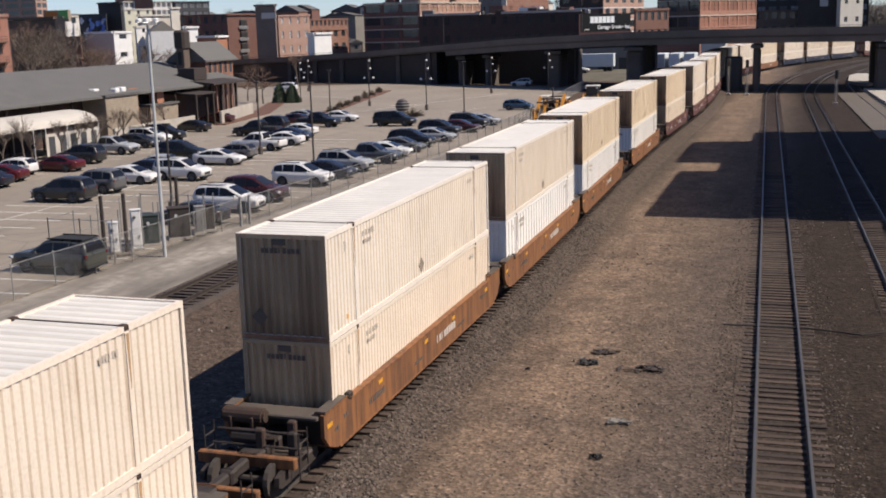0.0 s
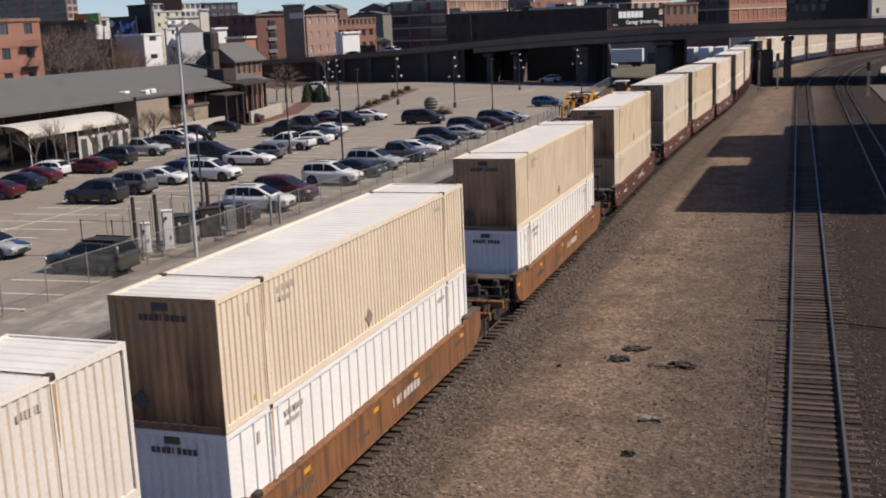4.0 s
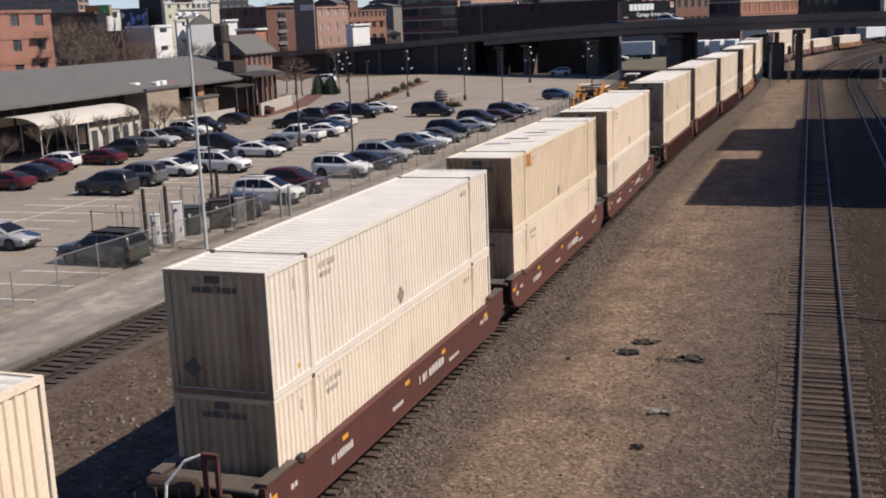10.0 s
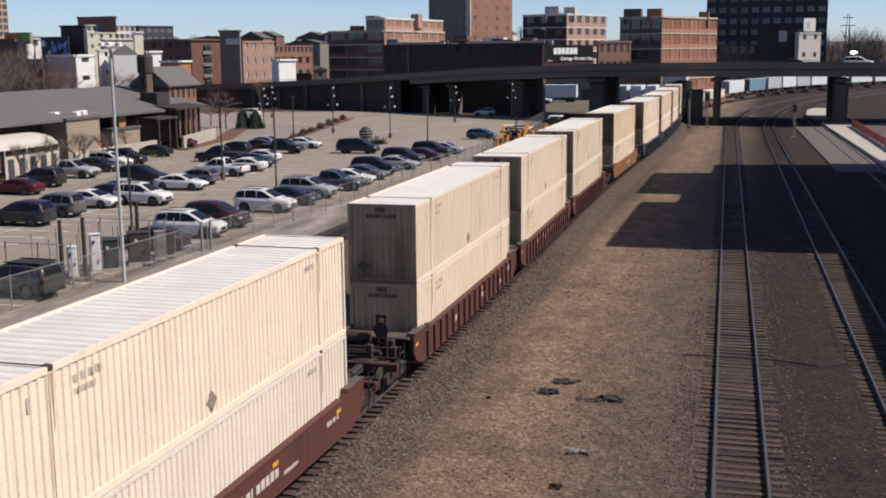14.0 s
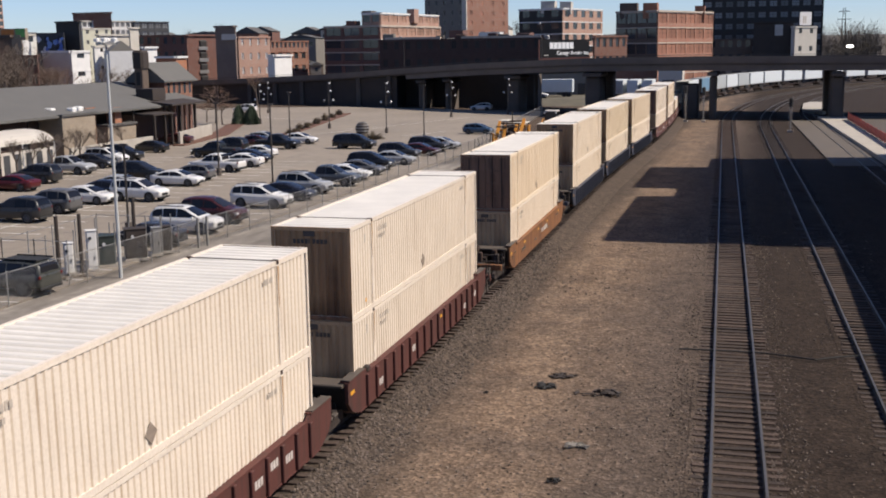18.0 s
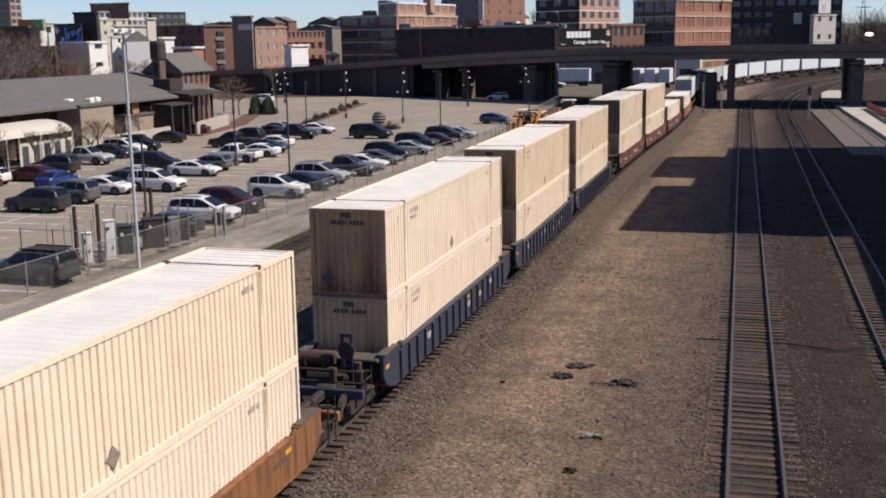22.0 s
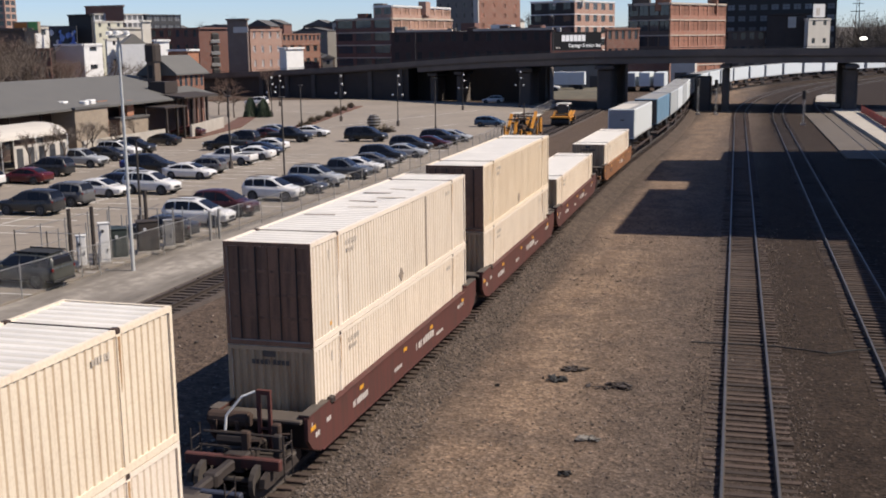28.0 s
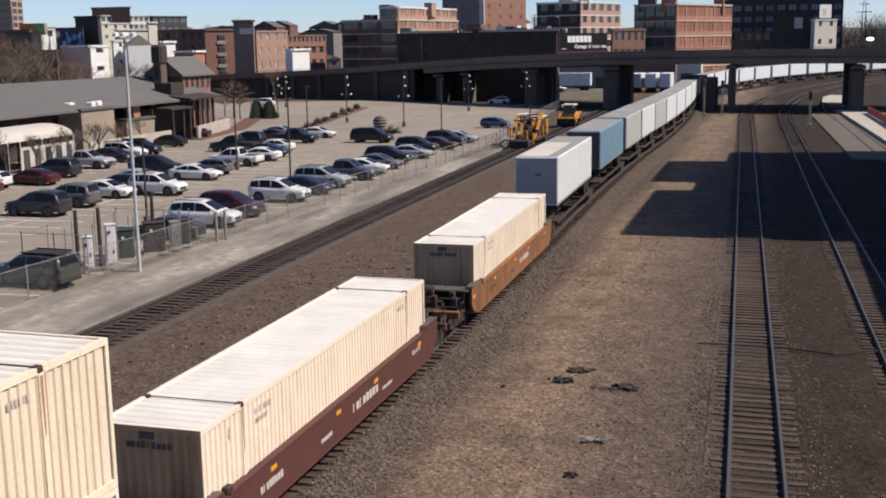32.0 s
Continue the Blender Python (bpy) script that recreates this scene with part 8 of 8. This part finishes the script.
# platforms on the far side
solid("platform", Build().prism([(13.0, 120), (15.99, 120), (14.23, 195), (10.0, 195)], "z", -0.3, 0.3), CONCRETE_PALE, "sunlit concrete station platform", "platform", "structure")
solid("platform", Build().prism([(16.00, 120), (34, 120), (34, 195), (14.24, 195)], "z", -0.3, 0.29), GRAVEL_GREY, "grey gritty surface behind the platform edge", "platform", "structure")
solid("walkway", Build().prism([(7.85, 118), (12.6, 118), (10.8, 178), (10.2, 189), (5.65, 189), (6.05, 176)], "z", -0.35, -0.05), PAVING, "pale worn paving between and beside the tracks", "walkway", "structure")
solid("platform", Build().prism([(8.4, 217), (9.6, 211), (11.5, 208), (12.8, 212), (13.4, 244), (11.2, 246), (9.4, 238)], "z", -0.3, 0.3), CONCRETE_PALE, "rounded end of a pale platform beyond the overpass", "platform", "structure")
red = thing("barrier", "faded red barrier panels on the platform", "barrier", at=pose(15.22, 136, 0.3, 0, 0, 1.34))
for k in range(12):
    part("panel", Build().soft(-0.05, 0.05, -2.05, 2.05, 0.12, 1.1, 0.03), RED_PAINT, red, at=pose(0, k * 4.3, 0))
    part("foot", Build().box(-0.25, 0.25, -0.1, 0.1, 0, 0.12), IRON, red, at=pose(0, k * 4.3, 0))
    part("post", Build().box(-0.06, 0.06, -0.05, 0.05, 0, 1.2), RED_PAINT, red, at=pose(0, k * 4.3 + 2.15, 0))


def signal(x, y, h, label):
    t = thing("railway_signal", label, "signal", at=pose(x, y, -0.2), group="railway signals")
    part("mast", Build().rod((0, 0, 0), (0, 0, h), 0.07, 8), GALV, t)
    part("head", Build().soft(-0.28, 0.28, -0.14, 0.14, h, h + 1.25, 0.14), CHARCOAL, t, "black signal head")
    for z in (0.2, 0.55, 0.9):
        part("hood", Build().rod((0, -0.15, 0), (0, -0.4, 0.02), 0.12, 8), CHARCOAL, t, at=pose(0, 0, h + z - 0.05))
    part("ladder", Build().rod((0.2, 0.15, 0), (0.2, 0.15, h), 0.02).rod((-0.2, 0.15, 0), (-0.2, 0.15, h), 0.02), GALV, t)
    part("base", Build().box(-0.35, 0.35, -0.35, 0.35, 0, 0.3), CONCRETE_PALE, t)


signal(4.9, 165, 3.6, "mast signal with a black head between the tracks")
signal(-10.9, 187, 4.6, "mast signal with a black head beside the train")
signal(-8.0, 186, 4.4, "short mast signal by the overpass pier")
# dark upright block in the girder colour, between train and pier
part("pier", Build().soft(-12.15, -9.4, 197.0, 201.0, -0.4, 5.6, 0.25), STEEL_DARK, overpass, "dark block beside the pier")
for x in (-75, -40, 14.7, 40):
    y, z = along_deck(x)
    t = thing("street_lamp", "slim lamp post on the overpass with a bright head", "lamp post", at=pose(x, y + 4.1, z - 0.9), group="overpass lamps")
    h = 2.1 if x == 14.7 else 7.5
    part("pole", Build().rod((0, 0, 0), (0, 0, h), 0.09, 6, 0.06), POLE_DARK, t)
    part("arm", Build().rod((0, 0, h), (0, -1.8, h + 0.3), 0.05, 5), POLE_DARK, t)
    part("head", Build().soft(-0.25, 0.25, -2.5, -1.7, h + 0.25, h + 0.45, 0.06), GALV, t)
    if x == 14.7:
        # glowing ball added for the glare on this head
        part("floodlight", Build().ball((0, 0, 0), 0.6, 14, 8, 0.45), LAMP_GLARE, t, "glowing ball for sun glare on the lamp head", at=pose(0, -2.1, h + 0.3), smooth=True)

pylon = thing("lattice_mast", "slim steel lattice mast on the skyline", "mast", at=pose(41.3, 600, 0))
for sx in (-1, 1):
    for sy in (-1, 1):
        part("leg", Build().rod((sx * 1.6, sy * 1.6, 0), (sx * 0.5, sy * 0.5, 30), 0.12, 4), STEEL_DARK, pylon)
for z in (12, 15, 18, 21, 24, 27, 29.5):
    r = 1.6 - 1.1 * z / 30
    part("brace", Build().box(-r - 0.06, r + 0.06, -r - 0.06, r + 0.06, z, z + 0.14), STEEL_DARK, pylon)
for z, w in ((24.2, 3.4), (28.0, 2.6)):
    part("cross_arm", Build().box(-w, w, -0.15, 0.15, z, z + 0.3), STEEL_DARK, pylon)

# distance: wooded rise and scattered roofs
rise = Build()
n = 80
v = []
for i in range(n + 1):
    x = -700 + 1500 * i / n
    hgt = 10 + 7 * noise.noise((x * 0.008, 2, 0)) + (6 if x > 20 else 0) if x > -60 else 19 + 4 * noise.noise((x * 0.02, 2, 0))
    v += [(x, 640, -0.2), (x, 690 + 10 * noise.noise((x * 0.01, 5, 1)), max(4, hgt)), (x, 900, max(4, hgt) + 4)]
rise.add(v, [(3 * i + k, 3 * i + 3 + k, 3 * i + 4 + k, 3 * i + 1 + k) for i in range(n) for k in (0, 1)])
solid("backdrop", rise, WOODS, "low wooded hill on the horizon", "hill", "structure", smooth=True)
rnd = random.Random(5)
wood = Build()
for i in range(420):
    x, y = (rnd.uniform(22, 190), rnd.uniform(480, 640)) if i < 260 else (rnd.uniform(-460, -60), rnd.uniform(640, 700))
    h = rnd.uniform(12, 24) if x > 0 else rnd.uniform(8, 15)
    g = 0 if x > 0 else (y - 640) / 50 * 17
    wood.rod((x, y, g), (x, y, g + h * 0.55), 0.25, 3, 0.12)
    for k in range(64):
        a, e = rnd.uniform(0, 6.28), rnd.uniform(0.3, 1.0)
        s = Vector((x, y, g + h * rnd.uniform(0.25, 0.6)))
        wood.rod(s, s + Vector((math.cos(a) * h * 0.3 * e, math.sin(a) * h * 0.3 * e, h * rnd.uniform(0.1, 0.42))), 0.075, 3, 0.03)
solid("woods", wood, WOODS, "bare grey-brown woods on the far rise", "woods", "stuff")
for i in range(46):
    x, y = rnd.uniform(-330, -110), rnd.uniform(430, 560)
    w, h = rnd.uniform(8, 18), rnd.uniform(14, 21) + (y - 430) / 40
    t = thing("house", rnd.choice(("distant red brick house with a flat roof", "distant pale house among trees", "distant brown house with a pitched roof")), "house", at=pose(x, y, 0), group="distant houses")
    m = rnd.choice((BRICK_RED, BRICK_BROWN, STUCCO, BRICK_DARK, GREY_WALL))
    part("wall", Build().box(-w / 2, w / 2, 0, 10, 0, h), m, t)
    part("roof", Build().prism([(-w / 2 - 0.4, h), (w / 2 + 0.4, h), (0, h + rnd.uniform(1, 3.5))], "y", -0.4, 10.4), rnd.choice((ROOF_GREY, ROOF_FLAT)), t)
    for k in range(3):
        part("window", Build().box(-0.7, 0.7, -0.04, 0.0, 0, 1.5), GLASS, t, at=pose(-w / 3 + k * w / 3, -0.003, h - 3.2))

STREET = [(-199.7, 454, 11.9, 5.4), (-212.4, 511, 16.9, 6.3), (-226.6, 517, 15.3, 4.9), (-190.2, 472, 12.3, 3.6), (-172.1, 414, 8.9, 6.0), (-220.0, 533, 17.1, 5.4), (-235.6, 541, 17.7, 4.9), (-171.6, 418, 8.8, 6.7), (-181.2, 421, 9.5, 6.7), (-204.1, 510, 16.4, 3.9), (-188.5, 477, 12.7, 4.2), (-201.4, 476, 13.4, 5.3), (-173.0, 413, 8.6, 6.7), (-161.3, 401, 7.9, 3.7), (-165.6, 412, 8.0, 5.3), (-211.3, 515, 15.3, 5.3), (-234.0, 536, 17.3, 7.0), (-188.7, 420, 9.6, 3.6)]
rnd = random.Random(8)
for x, y, h, w in STREET:
    t = thing("house", rnd.choice(("red brick house up the far street", "pale rendered house up the far street", "dark roofed house up the far street")), "house", at=pose(x, y, 0, 0, 0, rnd.uniform(20, 50)), group="distant houses")
    part("wall", Build().box(-w / 2, w / 2, 0, w, 0, h - 1.2), rnd.choice((BRICK_RED, WHITE, STUCCO, BRICK_BROWN, GREY_WALL)), t)
    part("roof", Build().prism([(-w / 2 - 0.4, h - 1.2), (w / 2 + 0.4, h - 1.2), (0, h)], "y", -0.4, w + 0.4), rnd.choice((ROOF_GREY, ROOF_FLAT, MAROON)), t)
    part("window", Build().box(-0.6, 0.6, -0.04, 0.0, 0, 1.4), GLASS, t, at=pose(0, -0.003, h - 3.4))

# ---- loose things on the ground ----
rnd = random.Random(9)
stones = Build()
for i in range(7000):
    f = rnd.random() ** 1.7
    y = 24 + 52 * f
    x = rnd.uniform(-11.2, 9.0) if rnd.random() < 0.4 else rnd.uniform(-11.2, -1.4)
    if abs(x - (0.72 - 0.0268 * y)) < 1.0 and rnd.random() < 0.6:
        continue
    r = rnd.choice((0.02, 0.025, 0.03, 0.035, 0.05)) * rnd.uniform(0.7, 1.2)
    stones.ball((x, y, GROUND_Z + r * 0.2), r, 5, 3, 0.7, 0.25)
for i in range(1600):
    y, x = 22 + 45 * rnd.random() ** 1.4, rnd.uniform(-24.0, -15.6)
    r = rnd.choice((0.03, 0.04, 0.06, 0.09)) * rnd.uniform(0.7, 1.2)
    stones.ball((x, y, GROUND_Z + r * 0.25), r, 5, 3, 0.7, 0.25)
solid("loose_stones", stones, STONE, "loose stones scattered over the yard", "gravel", "stuff")


ballast = Build()
for i in range(9500):
    d = 20 + 46 * rnd.random() ** 1.5
    x, y, h = on_line(d)
    o = rnd.uniform(1.35, 3.3)
    r = rnd.choice((0.03, 0.04, 0.05, 0.06)) * rnd.uniform(0.7, 1.2)
    ballast.ball((x + o, y, TRAIN_Z - 0.21 - max(0, o - 1.45) * 0.42 + r * 0.2), r, 5, 3, 0.75, 0.3)
for i in range(3500):
    y = 24 + 50 * rnd.random() ** 1.6
    o = rnd.choice((-1, 1)) * rnd.uniform(0.85, 2.2)
    r = rnd.choice((0.025, 0.035, 0.045)) * rnd.uniform(0.7, 1.2)
    ballast.ball((0.72 - 0.0268 * y + o, y, GROUND_Z + r * 0.35), r, 5, 3, 0.75, 0.3)
solid("ballast_stones", ballast, BALLAST_STONE, "grey-brown ballast stones along the tracks", "gravel", "stuff")


def rag(x, y, size, mat, label, seed):
    r = random.Random(seed)
    b = Build()
    for i in range(18):
        a, d = r.uniform(0, 6.28), size * math.sqrt(r.uniform(0, 1))
        p = Vector((d * math.cos(a) * 1.5, d * math.sin(a) * 0.9, 0.0))
        if i % 5 == 0:
            b.ball((p.x, p.y, 0.03), r.uniform(0.3, 0.6) * min(size, 0.3), 7, 4, 0.6, 0.5)
            continue
        n, w, turn = r.randint(4, 6), r.uniform(0.25, 0.75) * min(size, 0.4), r.uniform(0, 6.28)
        tilt = Matrix.Rotation(turn, 3, "Z") @ Matrix.Rotation(r.uniform(-0.5, 0.5), 3, "X")
        ring = [tilt @ Vector((w * r.uniform(0.6, 1.3) * math.cos(6.2832 * k / n), w * 0.4 * r.uniform(0.5, 1.2) * math.sin(6.2832 * k / n), r.uniform(-0.02, 0.05))) for k in range(n)]
        low = [p + q for q in ring]
        b.add([(q.x, q.y, q.z + 0.02) for q in low] + [(q.x, q.y, q.z + 0.045) for q in low], [tuple(range(n - 1, -1, -1)), tuple(range(n, 2 * n))] + [(k, (k + 1) % n, n + (k + 1) % n, n + k) for k in range(n)])
    solid("debris", b, mat, label, "debris", at=pose(x, y, GROUND_Z + 0.02), group="debris")


rag(-7.1, 38.4, 0.32, BLACK, "black charred heap on the gravel", 1)
rag(-5.0, 38.0, 0.5, IRON, "scattered dark scraps on the gravel", 2)
rag(-6.6, 39.8, 0.35, IRON, "thin dark scraps on the gravel", 3)
rag(-5.1, 29.6, 0.16, BLACK, "small black scrap of rubber", 4)
rag(-4.9, 32.6, 0.26, GREY_WALL, "crumpled grey-green sheet on the gravel", 5)
rag(-8.9, 37.2, 0.06, BLACK, "small dark lump on the gravel", 6)
line = [(-2.6, 44.4), (-0.6, 44.5), (0.6, 44.5), (1.7, 44.2), (2.6, 43.9), (3.6, 44.6), (5.0, 45.2)]
ring = [(0.035 * math.cos(6.2832 * k / 6), 0.035 * math.sin(6.2832 * k / 6)) for k in range(6)]
cable = Build().add([(x, y + o, GROUND_Z + 0.12 + k) for x, y in line for o, k in ring], [(6 * i + k, 6 * i + (k + 1) % 6, 6 * i + 6 + (k + 1) % 6, 6 * i + 6 + k) for i in range(len(line) - 1) for k in range(6)])
solid("cable", cable, BLACK, "black cable laid across the track", "cable")

motions()
